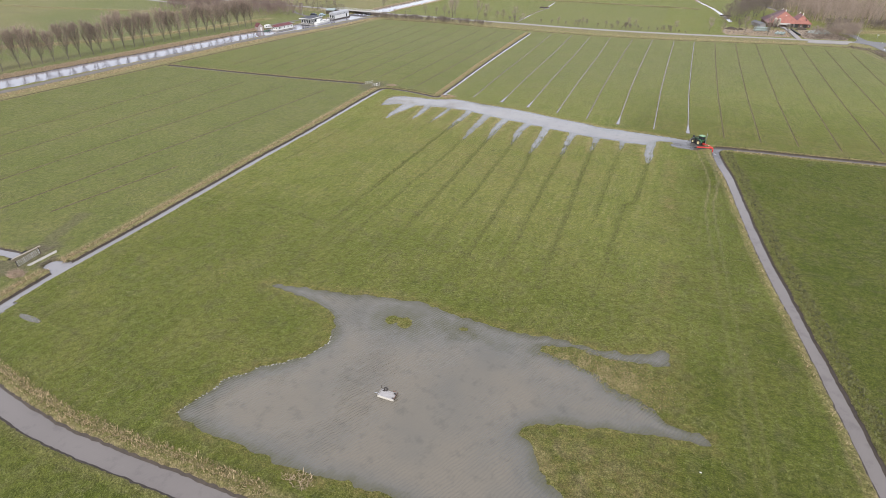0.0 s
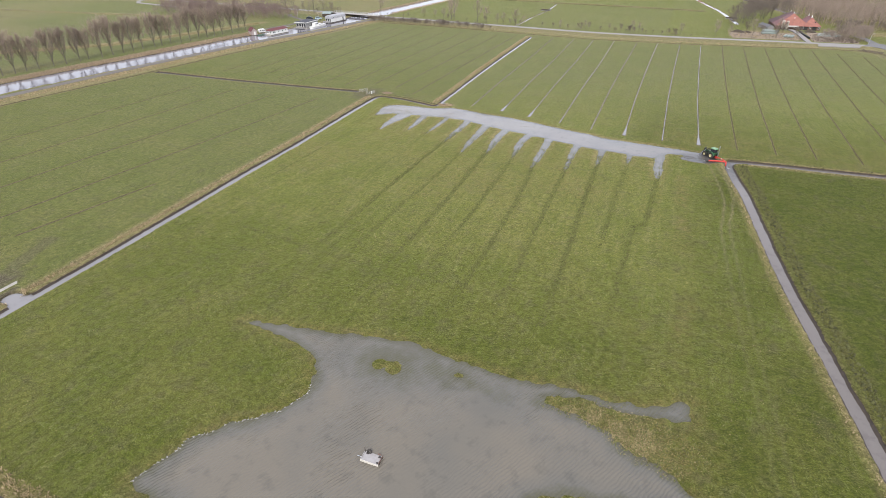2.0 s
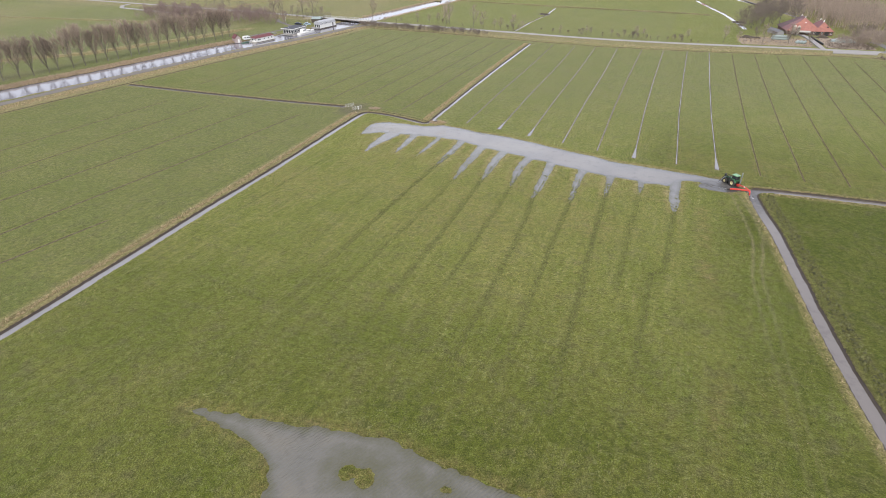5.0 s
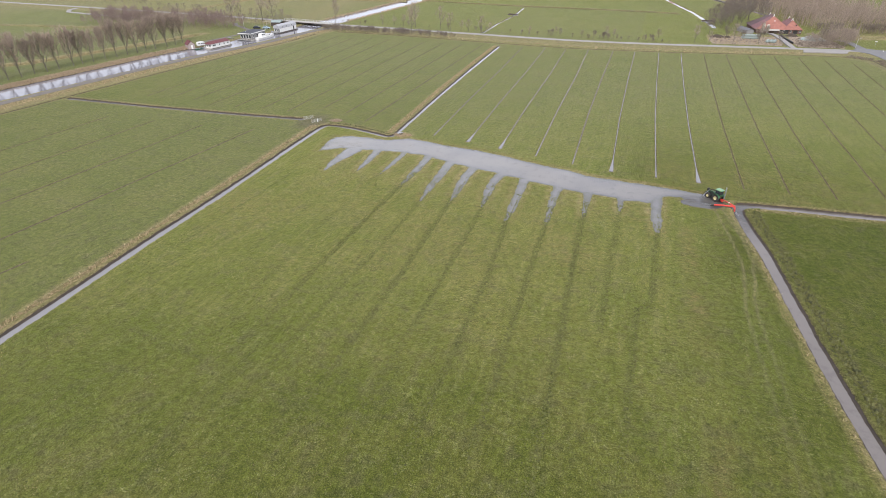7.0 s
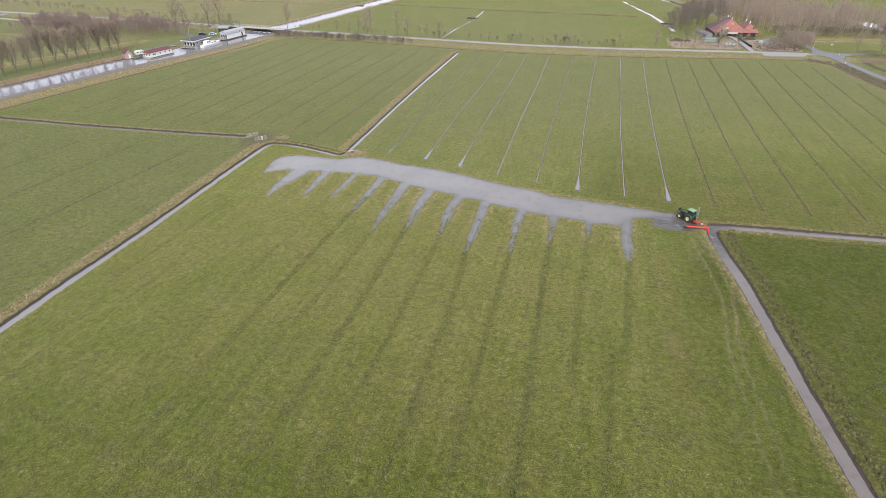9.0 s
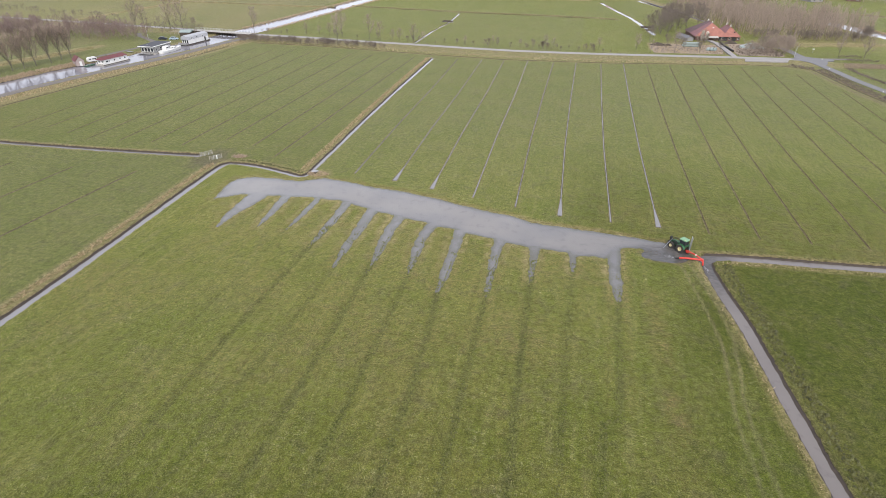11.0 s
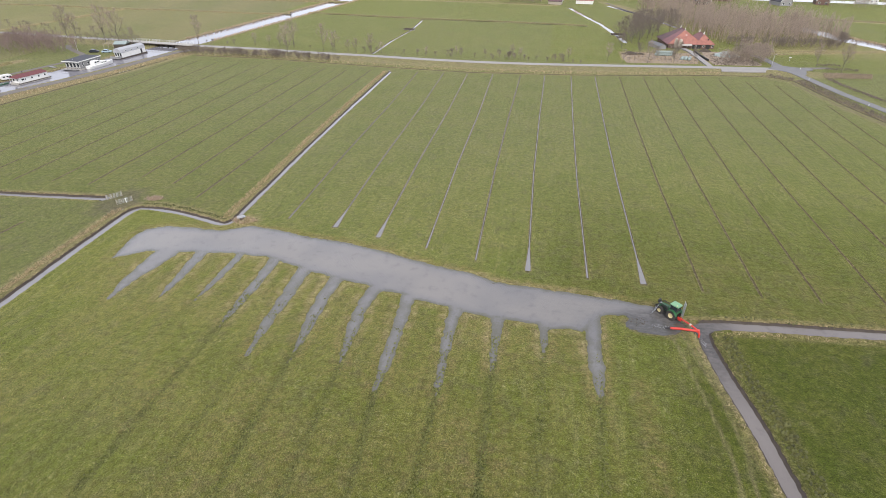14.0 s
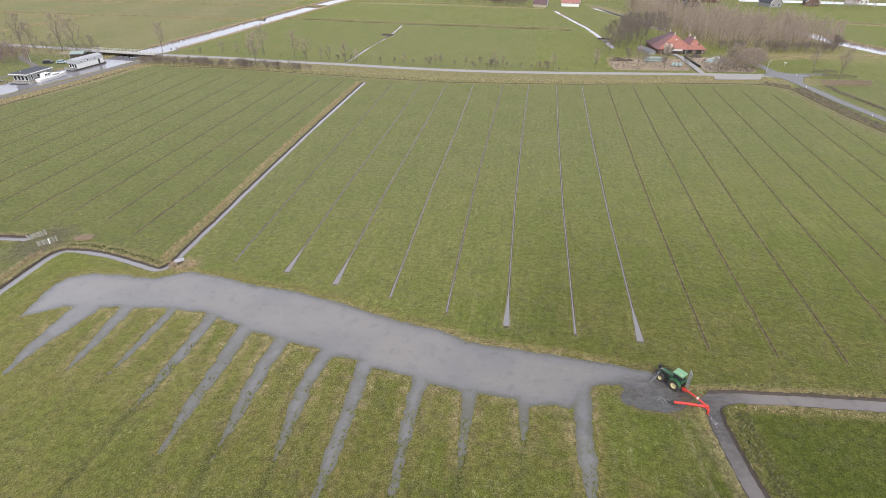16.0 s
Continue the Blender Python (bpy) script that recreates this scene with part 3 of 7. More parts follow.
cut_ditch("c", WOOD_DITCH, 1.0, 0.8, 0.9, left=(0.2, 1), right=(0.6, 2.0))
cut_ditch("a", FAR_DITCH, 0.3, 0.4, left=(0.3, 1), right=(0.2, 1))
cut_ditch("a", FAR_CROSS, 0.5, 0.8, 0.4, left=(0.6, 1.5), right=(0.5, 1.0))
cut_ditch("a", FARM_DITCH, 0.7, 0.8, left=(0.3, 1), right=(0.5, 1.5))

# Earth dams with a culvert carry the gateways over the ditches.
for x, y, r in ((-93, -23.8, 3.0), (-93.4, 110.2, 4.4)):
    d = np.hypot((GX - x) / 1.0, (GY - y) / 1.5)
    H = np.where(d < r, np.maximum(H, 0.05 * np.clip((r - d) * 2, 0, 1) - 0.95 * np.clip((d - r + 0.5) * 2, 0, 1)), H)
    np.maximum(MUD, np.clip(1.3 - d / (r * 1.15) + 0.45 * ROUGH, 0, 0.7), out=MUD)
for x, y, rx, ry, most in ((-93.6, -22.6, 3.0, 5.2, 0.9), (-92.6, -27.4, 3.2, 2.0, 0.7), (-88.4, -23.4, 1.0, 2.2, 0.9)):
    d = np.hypot((GX - x) / rx, (GY - y) / ry)
    np.maximum(MUD, np.clip(1.7 - d * 1.2 + 0.5 * ROUGH + 0.35 * lattice(1.2, 87), 0, most), out=MUD)
d, _, _ = distance([(-99, -8), (-96, -17), (-93, -24), (-91.5, -27), (-94, -32)], 6)
MUD = np.maximum(MUD, np.clip(1.3 - d / 1.5 + 0.6 * ROUGH, 0, 0.5))
d = np.hypot(GX + 60.4, GY - 107.4)
H = np.where(d < 2.6, np.maximum(H, 0.25 * np.clip(1 - d / 2.6, 0, 1)), H)
DRY = np.maximum(DRY, np.clip(1.4 - d / 2.6, 0, 0.9))

# The flooded hollow and the flooded headland with its channels.
POND_D = inside(SHORE_NORTH + SHORE_SOUTH)
for x, y, a, b in ((-19.3, -13, 2.7, 1.5), (-10.4, -11.2, 1.6, 0.5)):
    e = (np.hypot((GX - x) / a, (GY - y) / b) - 1) * b
    POND_D = np.maximum(POND_D, -0.1 - 0.5 * e)
POND_D = POND_D + 0.55 * ROUGH + 0.35 * lattice(1.5, 9)
z = FLOOD_LEVEL + np.clip(POND_D * 0.11, -0.7, 0.2)
H = np.where(POND_D < 3, np.minimum(H, z), H)
MOSSY = np.maximum(MOSSY, np.clip(1.1 - np.abs(POND_D - 0.4) / 1.6, 0, 1) * 0.8)
e = np.hypot((GX - 14.5) / 9, (GY + 12) / 5.5)
MOSSY = np.maximum(MOSSY, np.clip(1.5 - e, 0, 1) * 0.9)
e = np.hypot((GX - 13) / 9, (GY + 30) / 8)
MOSSY = np.maximum(MOSSY, np.clip(1.5 - e, 0, 1) * 0.8)

HEAD_D = inside(HEADLAND)
for line, w0, w1, thin in CHANNELS:
    d, _, far = distance(line, 6.0)
    HEAD_D = np.minimum(HEAD_D, np.maximum(d - (w0 + (w1 - w0) * far) * 0.5 * (1 - 0.6 * far**6), -0.95 + 0.7 * thin + 0.4 * far))
HEAD_D = HEAD_D + 0.22 * ROUGH + 0.2 * lattice(0.8, 12) + 0.12 * lattice(2.5, 14)
keep = (GX < 26) & (GY > 63) & (GY < 106.2)
H = np.where((HEAD_D < 2) & keep, np.minimum(H, HEAD_LEVEL + np.clip(HEAD_D * 0.14, -0.4, 0.2)), H)
MOSSY = np.maximum(MOSSY, np.clip(1 - np.abs(GY - 99) / 16, 0, 0.6) * (GX > 8) * (GX < 75) * (GY > 92) * np.clip(0.6 + 0.6 * lattice(3, 85), 0, 1))
MOSSY = np.maximum(MOSSY, np.clip(1.4 - np.abs(HEAD_D - 0.6) / 1.2, 0, 1) * keep)
MOSSY = np.maximum(MOSSY, np.clip(1.0 - np.abs(GY - 83 + 0.09 * (GX + 30)) / 11, 0, 1) * keep * (GX > -76) * (GX < 14) * np.clip(0.7 + 0.6 * lattice(2.5, 83), 0, 1) * (HEAD_D > 0))
isle = keep * (GX > -74) * (GX < 13) * (GY < 98) * (HEAD_D > 0.15) * np.clip(1.6 - HEAD_D / 1.1, 0, 1) * np.clip((GY - 72 + 0.06 * (GX + 30)) / 10, 0, 1)
DRY = np.maximum(DRY, isle * np.clip(0.42 + 0.8 * lattice(1.1, 86) + 0.3 * ROUGH, 0, 0.85))
north = np.interp(GX, [-76, -60, -14, 2, 25], [99, 101, 96, 92, 89])
DRY = np.maximum(DRY, (GY > north) * keep * np.clip(1.25 - np.abs(HEAD_D - 0.25) / 0.4, 0, 1) * np.clip(0.4 + 0.7 * lattice(3.5, 84), 0, 0.8))
churn = np.clip(1.3 - np.hypot((GX - 20.3) / 4.2, (GY - 87.6) / 2.0), 0, 1)
H = np.where(churn > 0.3, np.clip(H, HEAD_LEVEL - 0.09, HEAD_LEVEL - 0.06) + 0.07 * ROUGH + 0.04 * lattice(0.7, 81), H)
MUD = np.maximum(MUD, np.clip(churn * 2 + 0.5 * ROUGH, 0, 0.95))
for x, y, r in ((23, 89.5, 4.2), (27.2, 87.6, 2.4)):
    e = np.hypot(GX - x, GY - y)
    MUD = np.maximum(MUD, np.clip(1.2 - e / r + 0.6 * ROUGH, 0, 0.9))

# The low tongue of land that is half drowned.
e = np.hypot((GX - 10.5) / 7.5, (GY + 12.6) / 2.6)
H = np.where((e < 1.6) & (POND_D > -0.5), np.clip(H, FLOOD_LEVEL - 0.03, FLOOD_LEVEL + 0.05) + 0.035 * ROUGH, H)
DRY = np.maximum(DRY, np.clip(1.5 - e, 0, 0.75) * np.clip(0.45 + 0.9 * lattice(1.6, 92), 0, 1))
e = np.hypot((GX - 12) / 8, (GY + 33) / 6)
DRY = np.maximum(DRY, np.clip(1.4 - e, 0, 0.5) * np.clip(0.3 + 0.9 * lattice(1.6, 93), 0, 1))

# Small puddle by the ditch.
e = np.hypot((GX + 75) / 3.2, (GY + 35.7) / 0.6) - 1 + 0.4 * ROUGH
H = np.where(e < 1, np.minimum(H, FLOOD_LEVEL + e * 0.06), H)
PUDDLE_D = e

# Old silted drains: lines of coarse grass that run on from the channels.
BOLD = (0.15, 0.3, 0.45, 0.9, 0.5, 0.85, 0.7, 0.85, 0.8, 1.0, 0.6, 0.8)
OLD_DRAINS = []
for k, ((start, *_), tail) in enumerate(zip(CHANNELS, DRAIN_TAILS)):
    line = start + tail
    OLD_DRAINS.append(line)
    d, _, far = distance(line, 4.0)
    d = d + 0.3 * ROUGH + 0.25 * lattice(1.7, 60 + k)
    bold = 0.88 * BOLD[k]
    m = bold * np.clip(1.35 - d / 0.54, 0, 1) * np.clip((1 - far) * 3.6, 0, 1) * np.clip(0.85 + 0.5 * lattice(4.0, 40 + k), 0.4, 1.1)
    np.maximum(RUSH, np.clip(m, 0, 1), out=RUSH)
    H = H - 0.12 * m * (HEAD_D > 0.4)
    np.maximum(MOSSY, 0.55 * np.clip(1.2 - np.abs(d - 1.5) / 0.8, 0, 1) * np.clip((0.9 - far) * 1.6, 0, 1), out=MOSSY)
e = np.hypot((GX + 52) / 9, (GY - 55) / 4.5)
np.maximum(RUSH, np.clip(1.3 - e, 0, 1) * np.clip(0.25 + 0.6 * lattice(1.6, 95), 0, 0.45), out=RUSH)
FAINT_DRAINS = ([(-77, 74), (-78.5, 30)], [(-45, 22), (-45.5, 4), (-44, -10)], [(-70, 12), (-40, 9), (-34, 8.6)], [(-80, -32), (-70, -35), (-50, -37), (-42, -38)])
for line in FAINT_DRAINS:
    d, _, far = distance(line, 4.0)
    np.maximum(RUSH, 0.4 * np.clip(1.2 - (d + 0.3 * ROUGH) / 0.5, 0, 1), out=RUSH)

# Wheel tracks beside the right-hand ditch.
for track in ([(22.6, 87), (23.6, 83.4), (25.6, 71.1), (26.5, 63), (26.1, 55.6), (25.5, 48.9), (25.9, 42), (28.0, 12), (31, -20), (34, -45)],
              [(24.6, 87), (25.3, 83.9), (27.5, 73.5), (28.4, 65.2), (27.9, 57.5), (27.1, 51.9), (27.5, 44.7), (29.9, 12), (32.9, -20), (35.9, -45)]):
    d, _, _ = distance(track, 3.0)
    np.maximum(DULL_HAZY, np.clip(1.3 - (d + 0.1 * ROUGH) / 0.27, 0, 1) * np.clip(0.4 + (GY - 15) / 70, 0.35, 1), out=DULL_HAZY)
    np.maximum(DRY, 0.42 * np.clip(1.2 - (d + 0.1 * ROUGH) / 0.3, 0, 1) * np.clip((GY - 20) / 40, 0.3, 1), out=DRY)
    H = H - 0.04 * np.clip(1 - d / 0.4, 0, 1)

# Open field drains: room for their own narrow beds.
FIELD_DRAINS = [(drain_line(k), 0.55, 0.62, k) for k in range(len(DRAIN_X))] + [(line, 0.95, 0.9, -1) for line in WEST_DRAINS] + [(line, 0.95, 0.9, -2) for line in NEAR_WEST_DRAINS] + [(FIELD_EDGE, 1.0, 1.0, -3), (ROADSIDE, 1.1, 1.0, -3)]
for line, half, wide, k in FIELD_DRAINS:
    d, _, far = distance(line, 3.0)
    H = np.where(d < half, np.minimum(H, -0.25), H)
    if k >= 0:
        np.maximum(DRY, 0.4 * np.clip(1.3 - d / 1.0, 0, 1) * np.clip(1 - far * 5, 0, 1), out=DRY)

# How the fields differ: grazed, lush and old grass, plus distance haze painted as paler grass.
left_x = np.interp(GY, [p[1] for p in LEFT_DITCH[::-1]], [p[0] for p in LEFT_DITCH[::-1]])
right_x = np.interp(GY, [p[1] for p in RIGHT_DITCH[::-1]], [p[0] for p in RIGHT_DITCH[::-1]])
DULL_HAZY = np.maximum(DULL_HAZY, np.where((GX < left_x) & (GY < 108), np.clip(0.5 + (GY - 20) / 300, 0.45, 0.75), 0.0))
DULL_HAZY = np.maximum(DULL_HAZY, np.where((GX < -65) & (GY >= 108), np.clip(0.55 + (GY - 108) / 250, 0, 0.9), 0.0))
DULL_HAZY = np.maximum(DULL_HAZY, np.where((GX >= -65) & (GY > 92.5), np.clip((GY - 92) / 110 + (10 - GX) / 250, 0.0, 0.8), 0.0) * np.clip((HEAD_D - 0.5) / 2, 0, 1))
DEEP = np.maximum(DEEP, np.where((GX > right_x) & (GY < np.interp(GX, [28, 68, 140], [89, 93.7, 99])), 0.83, 0.0))
DEEP = np.maximum(DEEP, np.where(GY > 89, np.clip((GX + 5) / 25, 0, 0.5) * np.clip((150 - GY) / 45, 0, 1), 0))
DEEP = np.maximum(DEEP, np.where((GX < left_x) & (GY < 108), 0.2, 0.0))
DEEP = np.maximum(DEEP, np.where((GX < -65) & (GY >= 108) & (GY < 262), np.clip(0.22 - (GY - 108) / 500, 0, 0.22), 0.0))
DEEP = np.maximum(DEEP, np.where((GY < -49), 0.5, 0.0))
# The middle field darkens towards its near end.
DEEP = np.maximum(DEEP, np.clip((30 - GY) / 75, 0, 0.34) * (GX > left_x) * (GX < right_x))
d, _, _ = distance(ROAD_LINE, 24)
roadside = np.clip((14 - d) / 3, 0, 1) * (GY < np.interp(GX, [p[0] for p in ROAD_LINE], [p[1] for p in ROAD_LINE]))
DRY = np.maximum(DRY, roadside * 0.85 * (0.7 + 0.6 * ROUGH))
d, side, _ = distance(TOWPATH, 16)
DRY = np.maximum(DRY, np.clip((11.2 - d) / 1.5, 0, 1) * (side < 0) * (0.8 + 0.4 * ROUGH))
DRY = np.maximum(DRY, np.clip((2.6 - d) / 1.0, 0, 1) * 0.8)
YARD = np.clip(1.2 - np.hypot((GX - 62) / 22, (GY - 300) / 15), 0, 1)
DRY = np.maximum(DRY, np.clip(YARD * 3, 0, 1.2) * (GY > 282) * (0.7 + 0.5 * ROUGH))
MUD = np.maximum(MUD, np.clip(YARD * 3, 0, 0.45) * (GY > 284) * np.clip(0.8 + 0.6 * lattice(4, 91), 0, 1))
d, _, _ = distance(ROADSIDE[8:], 8)
DRY = np.maximum(DRY, np.clip(1.8 - d / 2.6, 0, 0.95) * (0.7 + 0.6 * ROUGH))
MUD = np.maximum(MUD, np.clip(1.5 - d / 2.2 + 0.5 * ROUGH, 0, 0.75))

WOODS = np.clip(1.25 - np.hypot((GX - 108 + (GY - 400) * 0.45) / 42, (GY - 395) / 72), 0, 1)
DRY = np.maximum(DRY, np.clip(WOODS * 3, 0, 0.8) * (0.6 + 0.5 * ROUGH))
bank = (GX > 96) & (GX < 172) & (GY > 311 + 0.29 * (GX - 100)) & (GY < 326 + 0.18 * (GX - 104))
DRY = np.maximum(DRY, 0.9 * bank * np.clip(0.55 + 0.8 * np.cos((GY - 313 - 0.27 * (GX - 100)) * 0.75) + 0.4 * ROUGH, 0.1, 1))
plot = ((GX > 33) & (GX < 66) & (GY > 286) & (GY < 305)) * (0.75 + 0.5 * ROUGH)
DRY = np.maximum(DRY, 1.2 * plot)
MUD = np.maximum(MUD, 0.25 * plot)
middle = (GX > left_x) & (GX < right_x) & (GY < 86)
DEEP = np.maximum(DEEP, middle * 0.7 * np.clip((GX - 12) / 14, 0, 1) * (0.75 + 0.5 * lattice(9, 51)))
MOSSY = np.maximum(MOSSY, middle * np.clip(1.2 - np.abs(GX - 17.5 - 0.04 * (60 - GY)) / 2.0, 0, 1) * np.clip(0.6 + lattice(6, 52), 0, 1))

MOSSY = np.maximum(MOSSY, middle * 0.75 * np.clip((GY - 10) / 45, 0, 1) * np.clip(0.45 + 0.7 * lattice(7, 53) + 0.4 * lattice(19, 54), 0, 1) * np.clip((8 - GX) / 10, 0, 1))

# Far fields in long blocks of older and fresher grass, lightened to stand in for haze.
far_block = 0.7 + ((np.floor(GX / 95) + np.floor(GY / 130) * 2).astype(int) % 4) * 0.1
beyond = (GY > np.interp(GX, [p[0] for p in ROAD_LINE], [p[1] for p in ROAD_LINE]) + 3) | (GX < -245) | (GX > 170)
green_side = np.clip((GX + 178 + 0.1 * (GY - 290)) / 6, 0, 1) * (GX < 420)
DULL_HAZY = np.where(beyond, np.clip(far_block - 0.45 * green_side, 0, 1.0), DULL_HAZY)
DRY = np.maximum(DRY, beyond * (1 - 0.85 * green_side) * np.clip((lattice(60, 21) - 0.1) * 1.2, 0, 0.35))
DRY = np.maximum(DRY, np.where((GX < -190) & (GY > 286), 0.34 + 0.14 * np.sin(GX * 0.11 + GY * 0.02), 0.0))
for line in ([(-310, 300), (-306, 345), (-303, 381)], [(-378, 386), (-303, 383), (-258, 385), (-204, 382.5), (-178, 386)], [(-420, 450), (-300, 446), (-165, 452)], [(-380, 388), (-470, 372)], [(-300, 100), (-262, 140), (-240, 200), (-236, 226)], [(-420, 60), (-300, 100)],
             [(120, 450), (260, 420), (420, 400)], [(-140, 478), (-60, 476), (0, 470)], [(36, 500), (50, 462), (66, 428), (80, 396)], [(46, 484), (60, 452), (74, 422)]):
    d, _, _ = distance(line, 12)
    np.maximum(DRY, np.clip(1.5 - (d + ROUGH) / 3.0, 0, 0.9), out=DRY)
    np.maximum(MUD, np.clip(1 - d / 0.9, 0, 0.6), out=MUD)

# The gentle bank on which road and towpath lie.
d, _, _ = distance(ROAD_LINE, 14)
H = np.where(d < 9, np.maximum(H, np.minimum(H + 0.5, 0.45 * np.clip(1.4 - d / 5.5, 0, 1))) * (d < 9) * (H > -0.2) + H * (H <= -0.2), H)
d, _, _ = distance(SIDE_ROAD, 12)
H = np.where((d < 6) & (H > -0.2), np.maximum(H, 0.4 * np.clip(1.4 - d / 4.5, 0, 1)), H)


def make_sheet():
    rows, cols = GX.shape
    me = bpy.data.meshes.new("ground")
    co = np.stack([GX, GY, H], -1).reshape(-1, 3)
    idx = np.arange(rows * cols).reshape(rows, cols)
    q = np.stack([idx[:-1, :-1], idx[:-1, 1:], idx[1:, 1:], idx[1:, :-1]], -1).reshape(-1, 4)
    me.vertices.add(len(co))
    me.vertices.foreach_set("co", co.ravel())
    me.loops.add(q.size)
    me.loops.foreach_set("vertex_index", q.ravel())
    me.polygons.add(len(q))
    me.polygons.foreach_set("loop_start", np.arange(0, q.size, 4))
    me.update(calc_edges=True)
    me.polygons.foreach_set("use_smooth", np.ones(len(q), bool))
    for name, parts in (("kinds", (DRY, MUD, RUSH)), ("field", (DULL_HAZY, DEEP, MOSSY))):
        a = me.color_attributes.new(name, "FLOAT_COLOR", "POINT")
        a.data.foreach_set("color", np.stack([np.clip(p, 0, 1).ravel() for p in parts] + [np.ones(rows * cols)], -1).ravel().astype(np.float32))
    me.materials.append(GRASS)
    return tagged(new("ground", me), "flat green polder grassland cut by ditches and drains", "ground", kind="structure")


make_sheet()


# Mud stirred up by the tractor and the pump, plus a painted dimming of the east flood.
d, _, _ = distance(RIGHT_DITCH[:4], 12)
STIR_DIM = np.clip(1.3 - d / 2.5, 0, 0.8) * np.clip((GY - 72) / 12, 0, 1)
d, _, _ = distance(HEAD_DITCH[:3], 12)
STIR_DIM = np.maximum(STIR_DIM, np.clip(1.3 - d / 2.5, 0, 1) * np.clip((36 - GX) / 7, 0, 1) * 0.7)
STIR_DIM = np.maximum(STIR_DIM, np.clip(1.5 - np.hypot((GX - 21.0) / 6.0, (GY - 88.5) / 3.6), 0, 0.72))
# Weaker sky reflection at the east end, painted in as darker water.
STIR_DIM = np.maximum(STIR_DIM, 0.22 * np.clip((GX + 12) / 26, 0, 1) * (HEAD_D < 2) * (GY > 80))


def water_sheet(name, mask, level, material, label, murk=None):
    """Water at one level over the cells of the grid where the ground may lie below it."""
    cell = mask[:-1, :-1] | mask[1:, :-1] | mask[:-1, 1:] | mask[1:, 1:]
    low = np.minimum(np.minimum(H[:-1, :-1], H[1:, :-1]), np.minimum(H[:-1, 1:], H[1:, 1:])) < level + 0.01
    j, i = np.nonzero(cell & low)
    cols = GX.shape[1]
    q = np.stack([j * cols + i, j * cols + i + 1, (j + 1) * cols + i + 1, (j + 1) * cols + i], -1)
    used, q = np.unique(q, return_inverse=True)
    q = q.reshape(-1, 4)
    co = np.stack([GX.ravel()[used], GY.ravel()[used], np.full(len(used), level)], -1)
    me = bpy.data.meshes.new(name)
    me.vertices.add(len(co))
    me.vertices.foreach_set("co", co.ravel())
    me.loops.add(q.size)
    me.loops.foreach_set("vertex_index", q.ravel())
    me.polygons.add(len(q))
    me.polygons.foreach_set("loop_start", np.arange(0, q.size, 4))
    me.update(calc_edges=True)
    a = me.color_attributes.new("depth", "FLOAT_COLOR", "POINT")
    deep = np.clip((level - H.ravel()[used]) / (murk or 0.3), 0, 1)
    a.data.foreach_set("color", np.stack([deep] * 3 + [np.ones(len(used))], -1).ravel().astype(np.float32))
    a = me.color_attributes.new("stir_dim", "FLOAT_COLOR", "POINT")
    a.data.foreach_set("color", np.stack([STIR_DIM.ravel()[used]] * 3 + [np.ones(len(used))], -1).ravel().astype(np.float32))
    me.materials.append(material)
    return tagged(new(name, me), label, "water", kind="structure")


ditches = np.zeros(GX.shape, bool)
for m, _ in WET["a"]:
    ditches |= m
canals = np.zeros(GX.shape, bool)
for m, _ in WET["c"]:
    canals |= m
hollow = (POND_D < 2.5) & (GY > -45.5) & (GX > -60) & (GX < 32)
headland = (HEAD_D < 2.0) & keep & ~((GX < -60) & (GY > 104.4))
water_sheet("pond_water", hollow, FLOOD_LEVEL, POND, "silty grey flood water standing in a grass hollow", 0.35)
water_sheet("headland_water", headland & ~(ditches & (GX > 24)), HEAD_LEVEL, HEADPOND, "silty grey flood water along the field headland", 0.3)
water_sheet("puddle_water", PUDDLE_D < 1.0, FLOOD_LEVEL, DRAINWATER, "shallow grey puddle in the grass", 0.3)
still = ditches & ~canals & ~(hollow & (GX < 30))
west = (GX < -58) & (GY > -44) & (GY < 262)
water_sheet("ditch_water", still & ~west, DITCH_LEVEL, DITCH, "still grey-brown ditch water between grass banks", 0.3)
water_sheet("ditch_water", still & west, DITCH_LEVEL + 0.004, PALE_DITCH, "ditch water between grass banks, sky reflection partly put into its pale colour", 0.3)
water_sheet("canal_water", canals, CANAL_LEVEL, CANAL, "pale canal water reflecting the cloudy sky", 0.4)


